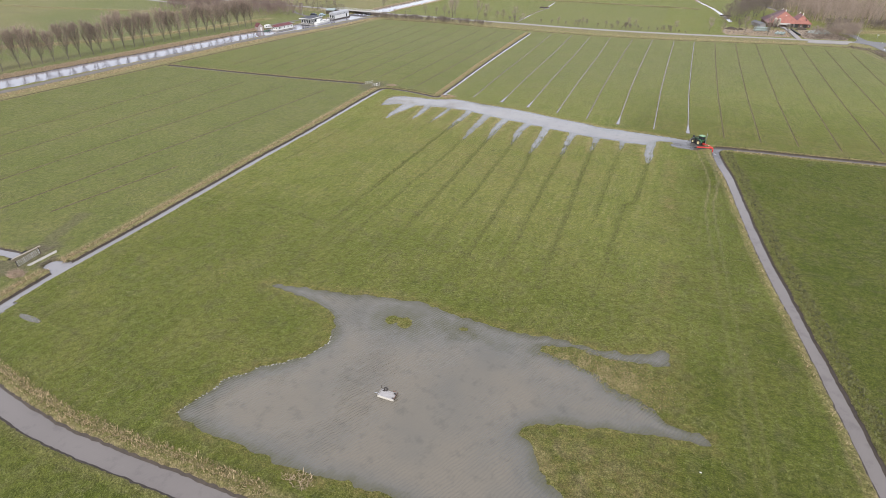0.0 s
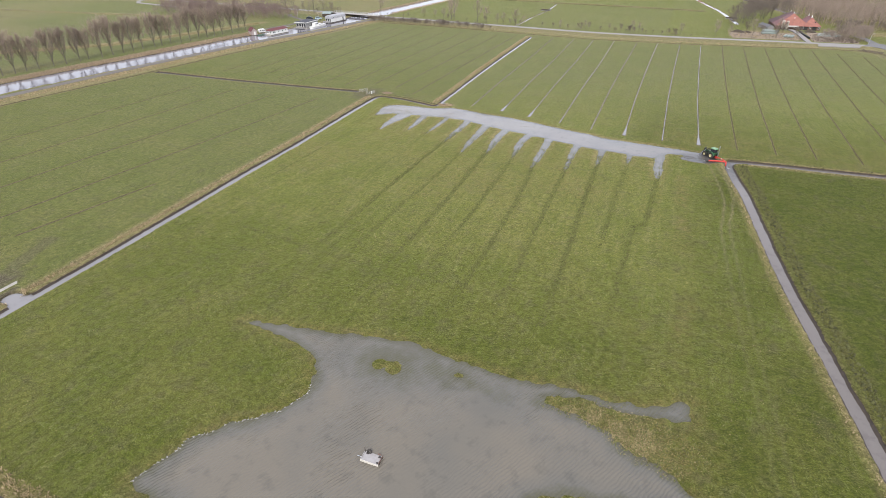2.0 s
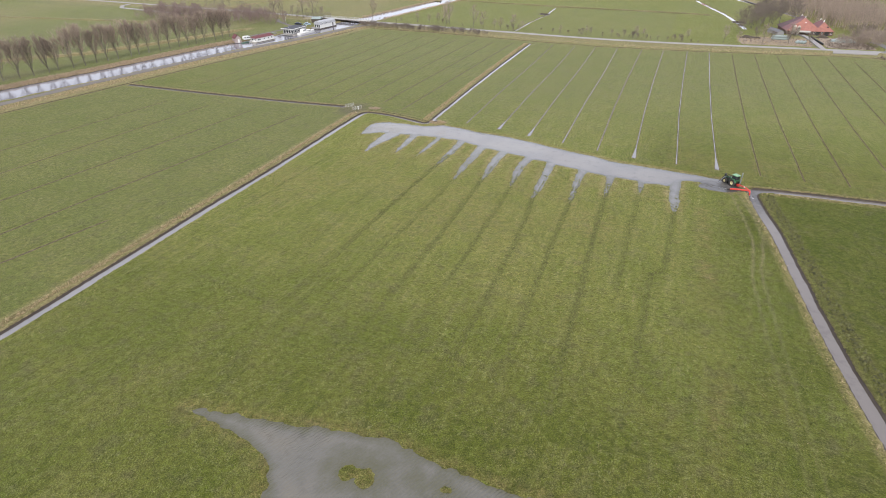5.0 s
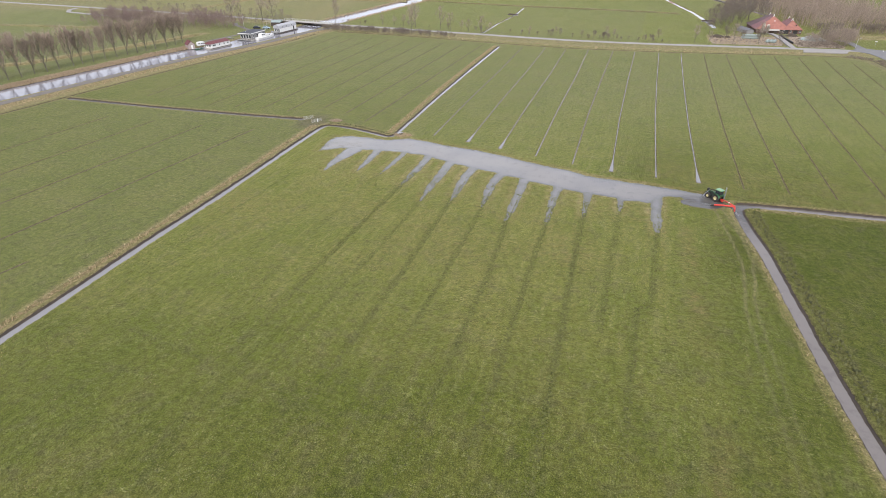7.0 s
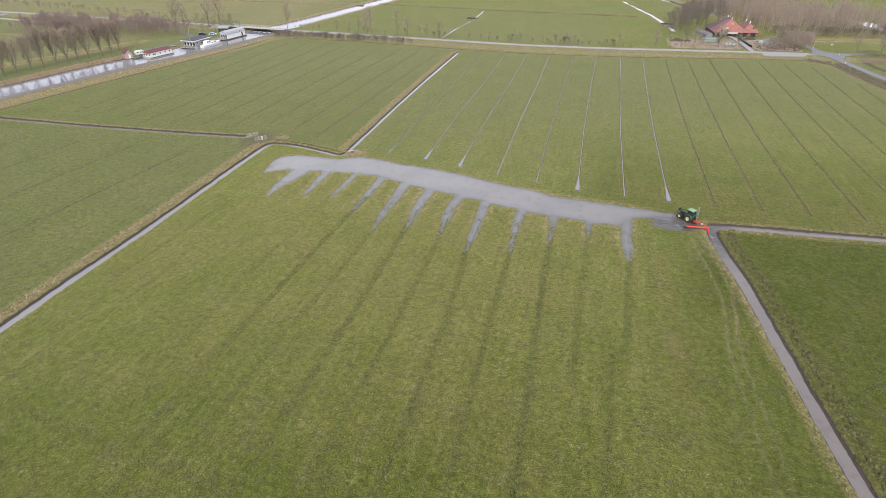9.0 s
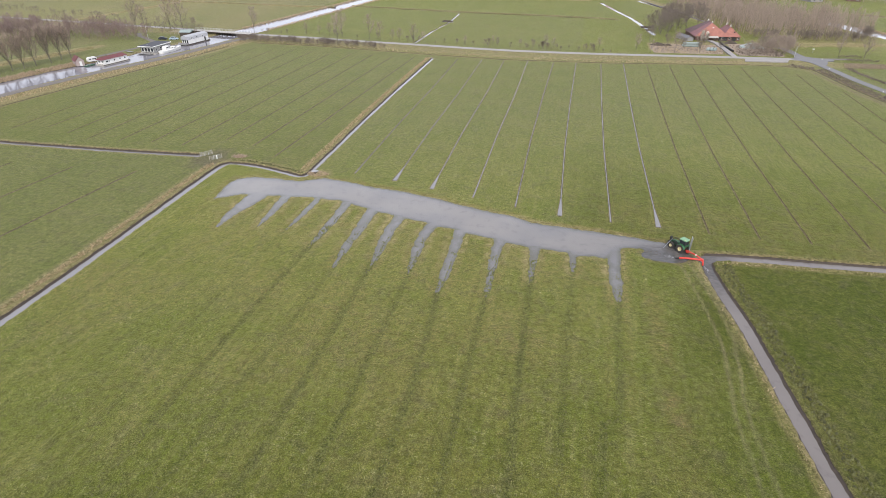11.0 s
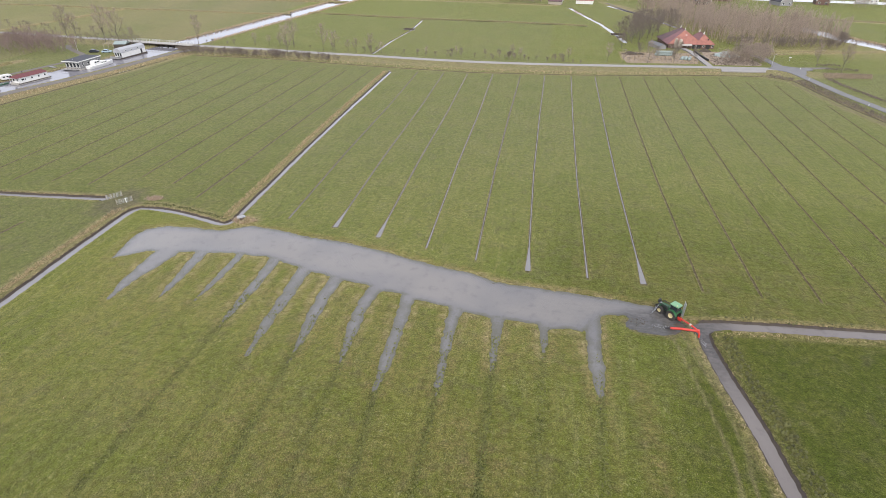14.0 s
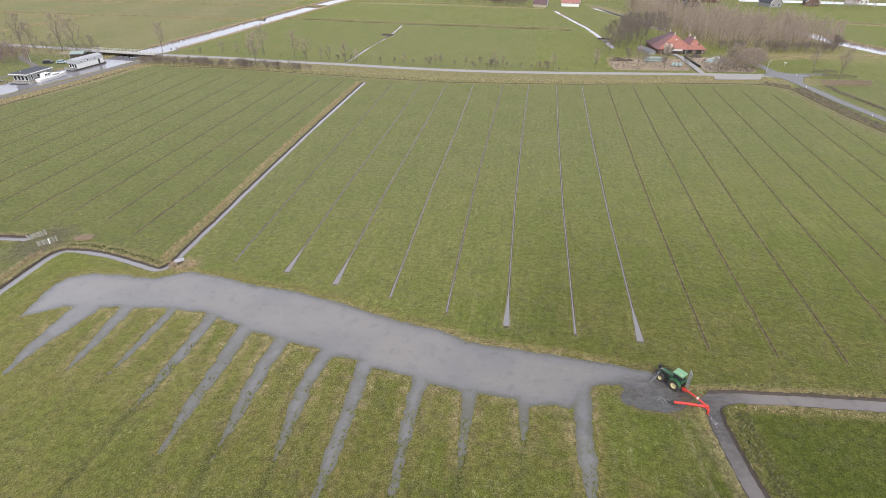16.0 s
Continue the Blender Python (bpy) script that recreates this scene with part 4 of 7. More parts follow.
def drain_bed(line, half, k):
    """The narrow bed of a drain with its lips, and water in it where it holds any."""
    r = random.Random(int(line[0][0] * 7) + k)
    s, mud, tint, dry = Shape(), [], [], []
    rows = along(line, 1.6)
    (x, y, nx, ny), (u, v, mx, my) = rows[0], rows[-1]
    rows = [(x - ny * 1.1, y + nx * 1.1, nx, ny)] + rows + [(u + my, v - mx, mx, my)]
    open_end = k in (1, 2, 5, 7)
    cut = 0.12 if k in WET_DRAINS else 0.08 if k >= 0 else 0.45 if k == -3 else 0.14
    for i, (x, y, nx, ny) in enumerate(rows):
        w = cut * r.uniform(0.75, 1.3) + (0.48 * max(0, 1 - i / 6) if open_end else 0)
        o = r.uniform(-0.05, 0.05)
        out = half + 0.75
        flat = i in (0, len(rows) - 1)
        lip = r.uniform(0.4, 0.95) * (1.25 if k > 7 else 1 if k >= 0 else 1.1)
        j, g = np.searchsorted(YS, y).clip(0, len(YS) - 1), np.searchsorted(XS, x + 1.2).clip(0, len(XS) - 1)
        half_section = ((out, -0.03, 0, 0.7 if k == -3 else 0), (w + 0.24, 0.02, 0, 0.6 if k == -3 else 0.0), (w + 0.16, 0.055, 0.32, lip), (w, -0.12 if k >= 0 or k == -3 else -0.04, 1.0 if k == -3 else 0.85 if k >= 0 else 1.0, 0.35))
        for sgn, section in ((1, half_section), (-1, half_section[::-1])):
            for a, z, m, straw in section:
                s.v.append((x + nx * (sgn * a + o), y + ny * (sgn * a + o), -0.03 if flat else z))
                mud.append(0.0 if flat else m)
                dry.append(0.0 if flat else straw * (1 if k != -3 or sgn > 0 else 0.6))
                tint.append((float(DULL_HAZY[j, g]), float(DEEP[j, g]), float(MOSSY[j, g])))
        if i:
            a = 8 * (i - 1)
            s.f += [(a + j, a + j + 8, a + j + 9, a + j + 1) for j in range(7)]
    me = s.mesh("drain_bed", GRASS)
    n = len(s.v)
    for name, cols in (("kinds", (dry, mud, [0.0] * n)), ("field", zip(*tint))):
        a = me.color_attributes.new(name, "FLOAT_COLOR", "POINT")
        a.data.foreach_set("color", np.stack([*cols, [1.0] * n], -1).ravel().astype(np.float32))
    tagged(new("drain_bed", me), "narrow earth drain cut into the grass", "drain", kind="structure")
    if k in WET_DRAINS:
        (x, y), (u, v) = line[:2]
        t = 9.0 / math.dist((x, y), (u, v))
        turn = (x + (u - x) * t, y + (v - y) * t)
        wide = (0.11, 0.15, 0.17, 0.19, 0.12, 0.17, 0.17, 0.19)[k]
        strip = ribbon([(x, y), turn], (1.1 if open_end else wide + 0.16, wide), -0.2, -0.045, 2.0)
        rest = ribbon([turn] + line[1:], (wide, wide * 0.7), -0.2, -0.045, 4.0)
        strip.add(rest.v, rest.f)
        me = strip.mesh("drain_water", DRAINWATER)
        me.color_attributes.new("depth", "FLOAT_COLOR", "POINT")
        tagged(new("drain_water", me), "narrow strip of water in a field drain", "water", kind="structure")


for line, half, wide, k in FIELD_DRAINS:
    drain_bed(line, half, k)


def rounded(pts, times=2):
    """A line in plan with its corners cut smooth."""
    for _ in range(times):
        out = [pts[0]]
        for (ax, ay), (bx, by) in zip(pts, pts[1:]):
            out += [(ax * 0.75 + bx * 0.25, ay * 0.75 + by * 0.25), (ax * 0.25 + bx * 0.75, ay * 0.25 + by * 0.75)]
        pts = out + [pts[-1]]
    return pts


def ditch_bank(line, half, side, dry, seed, gaps=(), high=0.0):
    """One bank of a ditch: a steep wet peat face under a ragged grassy lip; side: 1 left, -1 right."""
    r = random.Random(seed)
    rows = along(rounded(line), 0.55)
    face, lip = Shape(), Shape()
    kinds, field = [], []
    slow = 0.0
    last = None
    for i, (x, y, nx, ny) in enumerate(rows):
        b = rows[max(0, i - 1)], rows[min(len(rows) - 1, i + 1)]
        nx, ny = (b[0][2] + b[1][2] + nx) / 3, (b[0][3] + b[1][3] + ny) / 3
        slow = slow * 0.85 + r.uniform(-0.05, 0.05)
        o = half + slow + r.uniform(-0.05, 0.05)
        if any(math.hypot(x - gx, y - gy) < gr for gx, gy, gr in gaps):
            last = None
            continue
        px = lambda a: (x + nx * side * a, y + ny * side * a)
        up = high + r.uniform(-0.03, 0.04)
        k = len(face.v)
        face.v += [(*px(o + a), z) for a, z in ((-0.25, -0.85), (-0.02, DITCH_LEVEL + 0.02), (0.14 + r.uniform(-0.05, 0.05), -0.17), (0.34, -0.03), (0.6, 0.02 + up))]
        q = len(lip.v)
        lip.v += [(*px(o + a), z) for a, z in ((0.3 + r.uniform(-0.12, 0.08), -0.03 + up * 0.5), (0.5, 0.07 + up), (0.9, 0.07 + up * 0.7), (1.25, 0.05 + up * 0.3), (1.9, -0.07))]
        j, g = np.searchsorted(YS, y + ny * side * (half + 2.0)).clip(0, len(YS) - 1), np.searchsorted(XS, x + nx * side * (half + 2.0)).clip(0, len(XS) - 1)
        for n in range(5):
            t = n / 4
            straw = min(1.0, max(dry * (1 - 0.75 * t) * r.uniform(0.6, 1.2), float(DRY[j, g]) * t))
            kinds.append((straw, (0.35, 0.12, 0, 0, 0)[n], 0.0, 1.0))
            field.append((float(DULL_HAZY[j, g]), float(DEEP[j, g]), float(MOSSY[j, g]), 1.0))
        if last is not None:
            face.f += [(last[0] + n, k + n, k + n + 1, last[0] + n + 1) for n in range(4)]
            lip.f += [(last[1] + n, q + n, q + n + 1, last[1] + n + 1) for n in range(4)]
        last = (k, q)
    structure("ditch_face", face, PEAT, "dark wet peat face of the ditch bank", "bank")
    me = lip.mesh("ditch_lip", GRASS, True)
    for name, cols in (("kinds", kinds), ("field", field)):
        a = me.color_attributes.new(name, "FLOAT_COLOR", "POINT")
        a.data.foreach_set("color", np.clip(np.array(cols), 0, 1).ravel().astype(np.float32))
    tagged(new("ditch_lip", me), "ragged grassy lip along the top of the ditch bank", "bank", kind="structure")


SPUR_GAPS = ((-84.6, -23.6, 2.2), (-81, -47, 3.2))
ditch_bank(LEFT_DITCH[::-1][1:-1] + [(-88.2, 106.6), (-86.6, 108.4), (-83, 108.8)], 0.74, 1, 0.9, 501, SPUR_GAPS, 0.12)
ditch_bank([(-86.6, 108.4), (-83, 108.8)] + MID_DITCH[3:], 0.5, 1, 0.9, 502, (), 0.08)
ditch_bank(LEFT_DITCH[::-1][2:] + [(-86.6, 108.4), (-83, 108.8)], 0.7, -1, 0.1, 503, ((-81, -47, 3.2),))
ditch_bank([(-86.6, 108.4), (-83, 108.8)] + MID_DITCH[3:], 0.5, -1, 0.15, 512)
ditch_bank(SOUTH_DITCH[1:-1], 1.3, 1, 0.85, 504, (), 0.08)
ditch_bank(SOUTH_DITCH[1:-1], 1.3, -1, 0.35, 505, ((47, -51, 4),))
NORTHWARD = RIGHT_DITCH[::-1][1:]
ditch_bank(NORTHWARD[:-1] + [(28.0, 87.4)], 0.92, 1, 0.95, 506, ((48, -50, 5),), 0.05)
ditch_bank([(25.4, 88.9), (28.4, 89.6)] + HEAD_DITCH[2:], 0.92, 1, 0.8, 513, (), 0.12)
ditch_bank(NORTHWARD + HEAD_DITCH[1:3], 0.88, -1, 0.3, 507, ((48, -50, 5),), 0.13)
ditch_bank(NORTHWARD[-3:] + HEAD_DITCH[1:], 0.94, -1, 0.9, 514, (), 0.09)
ditch_bank(WEST_DITCH, 0.62, 1, 0.6, 508)
ditch_bank(WEST_DITCH, 0.62, -1, 0.9, 509, (), 0.22)
ditch_bank(SPUR_WEST, 0.95, 1, 0.5, 510)
ditch_bank(SPUR_WEST, 0.95, -1, 0.5, 511)


# ---- roads ----
structure("road", ribbon(ROAD_LINE, 4.0, 0.2, 0.52, 3.0), ASPHALT, "narrow pale grey asphalt polder road", "road")
structure("junction", Shape().slab([(94.2, 279.4), (98.0, 285.1), (98.6, 292.1), (101.6, 292), (102.6, 286.6), (106.8, 284.6), (113.1, 283.6), (113, 281), (109.4, 278.5), (107.4, 272.4), (104.0, 266), (100.5, 275)], 0.2, 0.524), DARK_ASPHALT, "widened asphalt mouth of the road junction", "road")
structure("side_road", ribbon(SIDE_ROAD, 3.6, 0.2, 0.515, 3.0), DARK_ASPHALT, "grey asphalt side road bending off at the junction", "road")
structure("far_loop", ribbon([(-320, 258), (-360, 262), (-388, 265.6), (-397, 274), (-400, 286)], 3.0, -0.1, 0.3, 4.0), ASPHALT, "pale lane curving off the far road", "path")
structure("canal_drive", ribbon([(-242, 262), (-236.3, 255.7), (-219, 244.7), (-214.5, 238), (-214.3, 228.6), (-215.5, 221.7), (-219, 205)], 2.6, -0.1, 0.06, 3.0), TRACK, "grey drive behind the moored houseboats", "path")
structure("towpath", ribbon([(x - 0.9, y) for x, y in TOWPATH], 4.2, -0.1, 0.08, 3.0), TRACK, "grey-brown gravel track along the canal", "path")
structure("wood_road", ribbon(WOOD_ROAD, 1.8, 0.0, 0.12, 3.0), TRACK, "narrow asphalt lane beside the wood", "road")
structure("far_water", ribbon([(160, 548), (214, 545), (263, 541), (420, 530)], 17.0, -0.1, 0.06, 20.0), CANAL, "pale strip of water far behind the village", "water")
structure("far_lane", ribbon([(142, 449), (176, 437), (214, 434), (330, 424)], 2.2, -0.1, 0.07, 20.0), TRACK, "pale lane across the far fields", "path")
structure("farm_drive", ribbon([(70.6, 278), (69.4, 296), (68.0, 312), (66, 318)], 2.4, 0.0, 0.5, 2.0), ASPHALT, "concrete farm drive leading off the road", "road")


def verge_strip(line, wide, dry, mud=0.0, tall=0.2):
    """A strip of long dead grass along an old field boundary, a little raised."""
    r = random.Random(int(abs(line[0][0]) + wide * 10))
    s, kinds = Shape(), []
    rows = along(line, 3.0)
    for i, (x, y, nx, ny) in enumerate(rows):
        w = wide * r.uniform(0.35, 0.65)
        for a, z in ((w, -0.05), (w * 0.6, tall), (-w * 0.6, tall * 0.9), (-w, -0.05)):
            s.v.append((x + nx * a, y + ny * a, z * r.uniform(0.6, 1.3)))
            kinds.append((dry * r.uniform(0.5, 1.1), mud * (abs(a) < w * 0.7) * r.uniform(0, 1), 0.0, 1.0))
        if i:
            k = 4 * (i - 1)
            s.f += [(k + j, k + j + 4, k + j + 5, k + j + 1) for j in range(3)]
    me = s.mesh("field_verge", GRASS, True)
    for name, cols in (("kinds", kinds), ("field", [(0.7, 0.0, 0.3, 1.0)] * len(kinds))):
        a = me.color_attributes.new(name, "FLOAT_COLOR", "POINT")
        a.data.foreach_set("color", np.clip(np.array(cols), 0, 1).ravel().astype(np.float32))
    tagged(new("field_verge", me), "strip of long dead grass along a field boundary", "verge", kind="structure")


for line, wide, dry, mud, tall in (([(-312, 288), (-309, 320), (-306, 350), (-303, 381)], 5.0, 1.0, 0.1, 0.6), ([(-480, 372), (-378, 386), (-303, 383), (-258, 385), (-204, 382.5), (-178, 387)], 5.0, 0.9, 0.5, 0.7), ([(-460, 452), (-300, 446), (-160, 453)], 6.0, 0.9, 0.5, 0.8),
                             ([(-520, 560), (-300, 556), (-150, 566)], 7.0, 0.8, 0.5, 1.0), ([(-168, 396), (-151, 394), (-123, 391), (-86, 387), (-53, 386.6), (-3.5, 384), (20, 381.6)], 2.6, 0.7, 0.5, 0.4), ([(-150, 486), (-60, 484), (-4, 474)], 3.0, 0.6, 0.4, 0.4),
                             ([(-420, 60), (-300, 100), (-262, 140), (-242, 200), (-237, 222)], 6.0, 1.0, 0.1, 0.8), ([(-420, 20), (-330, 36), (-262, 52)], 4.0, 0.8, 0.6, 0.5), ([(-560, 190), (-420, 205), (-300, 226)], 5.0, 0.7, 0.5, 0.6), ([(120, 452), (260, 424), (420, 404)], 4.0, 0.8, 0.5, 0.6),
                             ([(104, 318), (130, 325), (158, 331), (180, 336)], 3.2, 1.0, 0.1, 0.4), ([(102, 312.5), (128, 320), (158, 329)], 1.6, 0.9, 0.3, 0.3), ([(-174, 277.5), (-142, 276.6), (-113, 274.4), (-86, 273.4), (-60, 271.6), (-34, 270.8), (-10, 272.1), (13, 274.3), (36, 277.5), (64, 281.3)], 2.6, 0.5, 0.9, 0.2)):
    verge_strip(line, wide, dry, mud, tall)


# ---- more materials ----
WHITE = plain("white_paint", (0.78, 0.77, 0.74), (0.66, 0.65, 0.62), 0.55, scale=0.8)
def tiles(name, a, bcol, rows=3.0):
    """Roof tiles: courses across the slope, each tile a little different."""
    m, n, l, b = nodes_of(name, 0.75)
    blot = noisy(n, l, 0.5, 4, 0.6)
    speck = noisy(n, l, 6, 2, 0.6)
    col = mixed(n, l, a, bcol, ramp(n, l, blot, 0.35, 0.65))
    col = mixed(n, l, col, tuple(v * 0.6 for v in bcol), sums(n, l, "MULTIPLY", ramp(n, l, speck, 0.5, 0.75), 0.5))
    l.new(col, b.inputs["Base Color"])
    c = n.new("ShaderNodeTexCoord")
    w = n.new("ShaderNodeTexWave")
    w.bands_direction = "Z"
    w.inputs["Scale"].default_value = rows
    l.new(c.outputs["Object"], w.inputs["Vector"])
    relief(n, l, b, w.outputs["Fac"], 0.5, 0.05)
    return m


def planks(name, a, bcol):
    m, n, l, b = nodes_of(name, 0.8)
    grain = noisy(n, l, 2.0, 4, 0.6, (0.6, 0.6, 7))
    l.new(mixed(n, l, a, bcol, ramp(n, l, grain, 0.3, 0.7)), b.inputs["Base Color"])
    relief(n, l, b, grain, 0.5, 0.02)
    return m


TILE_RED = tiles("red_tiles", (0.36, 0.165, 0.14), (0.28, 0.13, 0.112))
TILE_ORANGE = tiles("orange_tiles", (0.36, 0.150, 0.110), (0.26, 0.105, 0.080))
TILE_PURPLE = tiles("weathered_tiles", (0.25, 0.118, 0.115), (0.18, 0.092, 0.093))
TILE_DARK = tiles("dark_weathered_tiles", (0.15, 0.085, 0.088), (0.09, 0.062, 0.066))
SLATE = tiles("dark_roofing", (0.055, 0.055, 0.065), (0.04, 0.04, 0.05))
MAROON = plain("maroon_roofing", (0.16, 0.045, 0.045), (0.11, 0.035, 0.035), 0.6, scale=0.6)
BITUMEN = plain("bitumen", (0.045, 0.045, 0.055), (0.06, 0.06, 0.07), 0.75, scale=0.4)
PALESHEET = plain("pale_grey_sheeting", (0.40, 0.40, 0.41), (0.31, 0.31, 0.32), 0.6, scale=0.5)
WEATHERED = plain("weathered_boards", (0.42, 0.40, 0.385), (0.29, 0.265, 0.25), 0.7, scale=1.5)
SHEDWALL = plain("faded_shed_boards", (0.42, 0.34, 0.31), (0.33, 0.27, 0.25), 0.75, scale=0.8)
GREYSHEET = plain("grey_sheeting", (0.16, 0.155, 0.16), (0.11, 0.108, 0.112), 0.6, scale=0.5)
BRICK = plain("brickwork", (0.18, 0.11, 0.085), (0.125, 0.08, 0.064), 0.85, scale=1.5, bump=0.01)
CREAM = plain("cream_cladding", (0.62, 0.58, 0.50), (0.52, 0.48, 0.42), 0.65, scale=0.8)
GREYWOOD = planks("grey_cladding", (0.30, 0.29, 0.28), (0.22, 0.215, 0.21))
DARKWOOD = planks("dark_timber", (0.085, 0.065, 0.05), (0.05, 0.04, 0.032))
PALEWOOD = planks("pale_timber", (0.42, 0.36, 0.28), (0.30, 0.26, 0.20))
CONCRETE = plain("concrete", (0.42, 0.39, 0.34), (0.30, 0.28, 0.25), 0.85, scale=0.9, bump=0.01)
STEEL = plain("galvanised_steel", (0.46, 0.47, 0.48), (0.34, 0.35, 0.36), 0.45, 0.6, scale=2.0)
PALESTEEL = plain("weathered_gate_steel", (0.60, 0.60, 0.58), (0.45, 0.44, 0.42), 0.6, 0.2, scale=2.0)
GREEN = plain("green_paint", (0.035, 0.13, 0.05), (0.025, 0.09, 0.036), 0.35, scale=2.0)
ROOFGREEN = plain("pale_green_roof_paint", (0.20, 0.36, 0.20), (0.15, 0.29, 0.16), 0.4, scale=2.0)
YELLOW = plain("cream_yellow_rim", (0.62, 0.54, 0.26), (0.44, 0.37, 0.20), 0.5, scale=2.0)
RUBBER = plain("muddy_rubber", (0.022, 0.021, 0.02), (0.06, 0.05, 0.042), 0.85, scale=2.5)
BLACK = plain("black_iron", (0.02, 0.02, 0.022), (0.04, 0.037, 0.034), 0.6, scale=2.0)
RED = plain("red_paint", (0.62, 0.05, 0.035), (0.46, 0.045, 0.03), 0.45, scale=1.5)
GREENHULL = plain("green_boat_paint", (0.08, 0.17, 0.11), (0.06, 0.12, 0.08), 0.5, scale=1.0)
WRAP = plain("pale_green_wrap", (0.30, 0.35, 0.325), (0.20, 0.24, 0.225), 0.35, scale=1.0, bump=0.03)
MUDDY = plain("mud_heap", (0.10, 0.075, 0.055), (0.05, 0.04, 0.03), 0.95, scale=1.5, bump=0.05)
CLAYHEAP = plain("dry_spoil", (0.30, 0.21, 0.14), (0.19, 0.13, 0.09), 0.95, scale=1.5, bump=0.05)
SILO = plain("cream_polyester", (0.46, 0.40, 0.32), (0.34, 0.30, 0.24), 0.5, scale=0.8)
CAR_DARK = plain("dark_car_paint", (0.03, 0.035, 0.05), (0.025, 0.03, 0.04), 0.25, scale=1.0)
CAR_PALE = plain("pale_blue_car_paint", (0.40, 0.50, 0.56), (0.34, 0.44, 0.50), 0.25, scale=1.0)


def make_glass():
    m, n, l, b = nodes_of("dark_glass", 0.08)
    b.inputs["Base Color"].default_value = (0.03, 0.035, 0.04, 1)
    return m


GLASS = make_glass()

YARDSOIL = plain("trodden_yard", (0.34, 0.265, 0.195), (0.20, 0.155, 0.105), 0.95, scale=0.35, bump=0.06)
structure("farmyard", Shape().slab([(34.8, 281), (49, 282.4), (66.5, 285), (68, 292), (69, 299), (67, 308.5), (60, 306), (52, 304.6), (44, 305.4), (35.4, 303.5), (33.6, 293)], -0.1, 0.09), YARDSOIL, "trodden brown farmyard with dead weeds", "yard")
structure("east_yard", Shape().slab([(73.4, 284), (84, 282.6), (93, 285), (97, 294), (93, 304), (88, 313), (74, 315), (72.6, 300)], -0.1, 0.085), YARDSOIL, "trodden brown ground among the farm bushes", "yard")
structure("lay_by_slab", Shape().slab([(73.3, 270.4), (91.4, 272.8), (94.6, 280.6), (74.4, 277.2)], 0.1, 0.5), ASPHALT, "pale worn passing place beside the road", "road")


# ---- trees and bushes ----
def grow(seed, height, spread, limbs, forks, twigs, lean=0.6, low=0.15, thick=0.022, fine=0.03, high=1.0, taper=0.0):
    """A bare tree: trunk and main limbs in one shape, the finer branches in another."""
    r = random.Random(seed)
    wood, brush = Shape(), Shape()
    pts = [Vector((0, 0, -0.15))]
    for k in range(1, 6):
        pts.append(Vector((r.uniform(-1, 1) * height * 0.012 * k, r.uniform(-1, 1) * height * 0.012 * k, height * 0.92 * k / 5)))
    girth = height * thick
    for k in range(5):
        wood.tube(pts[k], pts[k + 1], girth * (1 - k / 5.4), girth * (1 - (k + 1) / 5.4), 6, False)

    def on_trunk(t):
        f = t * 5
        k = min(4, int(f))
        return pts[k].lerp(pts[k + 1], f - k)

    for i in range(limbs):
        t = low + (high - low) * (i + r.random()) / limbs
        base = on_trunk(min(0.98, t))
        turn = r.uniform(0, 2 * math.pi)
        out = Vector((math.cos(turn), math.sin(turn), 0))
        length = spread * (1.15 - 0.75 * t) * r.uniform(0.7, 1.15)
        tip = base + out * length * (1 - lean * 0.55) * (1 - taper * t) + Vector((0, 0, length * (0.5 + lean * 1.5)))
        if tip.z > height * 1.02:
            tip.z = height * r.uniform(0.9, 1.02)
        mid = base.lerp(tip, 0.5) + out * length * 0.12
        g = girth * 0.32 * (1.1 - 0.7 * t)
        wood.tube(base, mid, g, g * 0.65, 4, False)
        wood.tube(mid, tip, g * 0.65, fine * 0.6, 4, False)
        for j in range(forks):
            s = 0.25 + 0.75 * (j + r.random()) / forks
            b0 = base.lerp(mid, s * 2) if s < 0.5 else mid.lerp(tip, s * 2 - 1)
            side = Vector((r.uniform(-1, 1), r.uniform(-1, 1), r.uniform(0.1, 0.5) + lean)).normalized()
            ln = length * r.uniform(0.3, 0.55)
            b1 = b0 + (side + out * 0.25).normalized() * ln
            brush.tube(b0, b1, fine, fine * 0.45, 3, False)
            for q in range(twigs):
                c0 = b0.lerp(b1, r.uniform(0.2, 0.95))
                c1 = c0 + Vector((r.uniform(-1, 1), r.uniform(-1, 1), r.uniform(0.0, 0.7) + lean)).normalized() * ln * r.uniform(0.4, 0.8)
                brush.spike(c0, c1, fine * 0.62)
    return wood, brush


def bare_tree(name, seed, label, group, height, spread, limbs, forks, twigs, twig=None, **more):
    wood, brush = grow(seed, height, spread, limbs, forks, twigs, **more)
    ob = thing(name, (0, 0, 0), 0, label, "tree", group)
    part("trunk", wood, BARK, ob)
    part("crown", brush, twig or TWIG, ob, "fine leafless branches")
    return ob


def plant(kinds, places, heights, first, wide=1.0):
    """Copies of a few trees, each turned and scaled in its own way."""
    r = random.Random(first)
    for k, ((x, y), h) in enumerate(zip(places, heights)):
        src = kinds[k % len(kinds)]
        m = pose(x, y, r.uniform(-0.05, 0), 0, 0, r.uniform(0, 360))
        if k < len(kinds):
            ob = src
            ob.matrix_world = m
        else:
            ob = copy_thing(src, m)
        ob.scale = (h * wide, h * wide, h * r.uniform(0.93, 1.06))


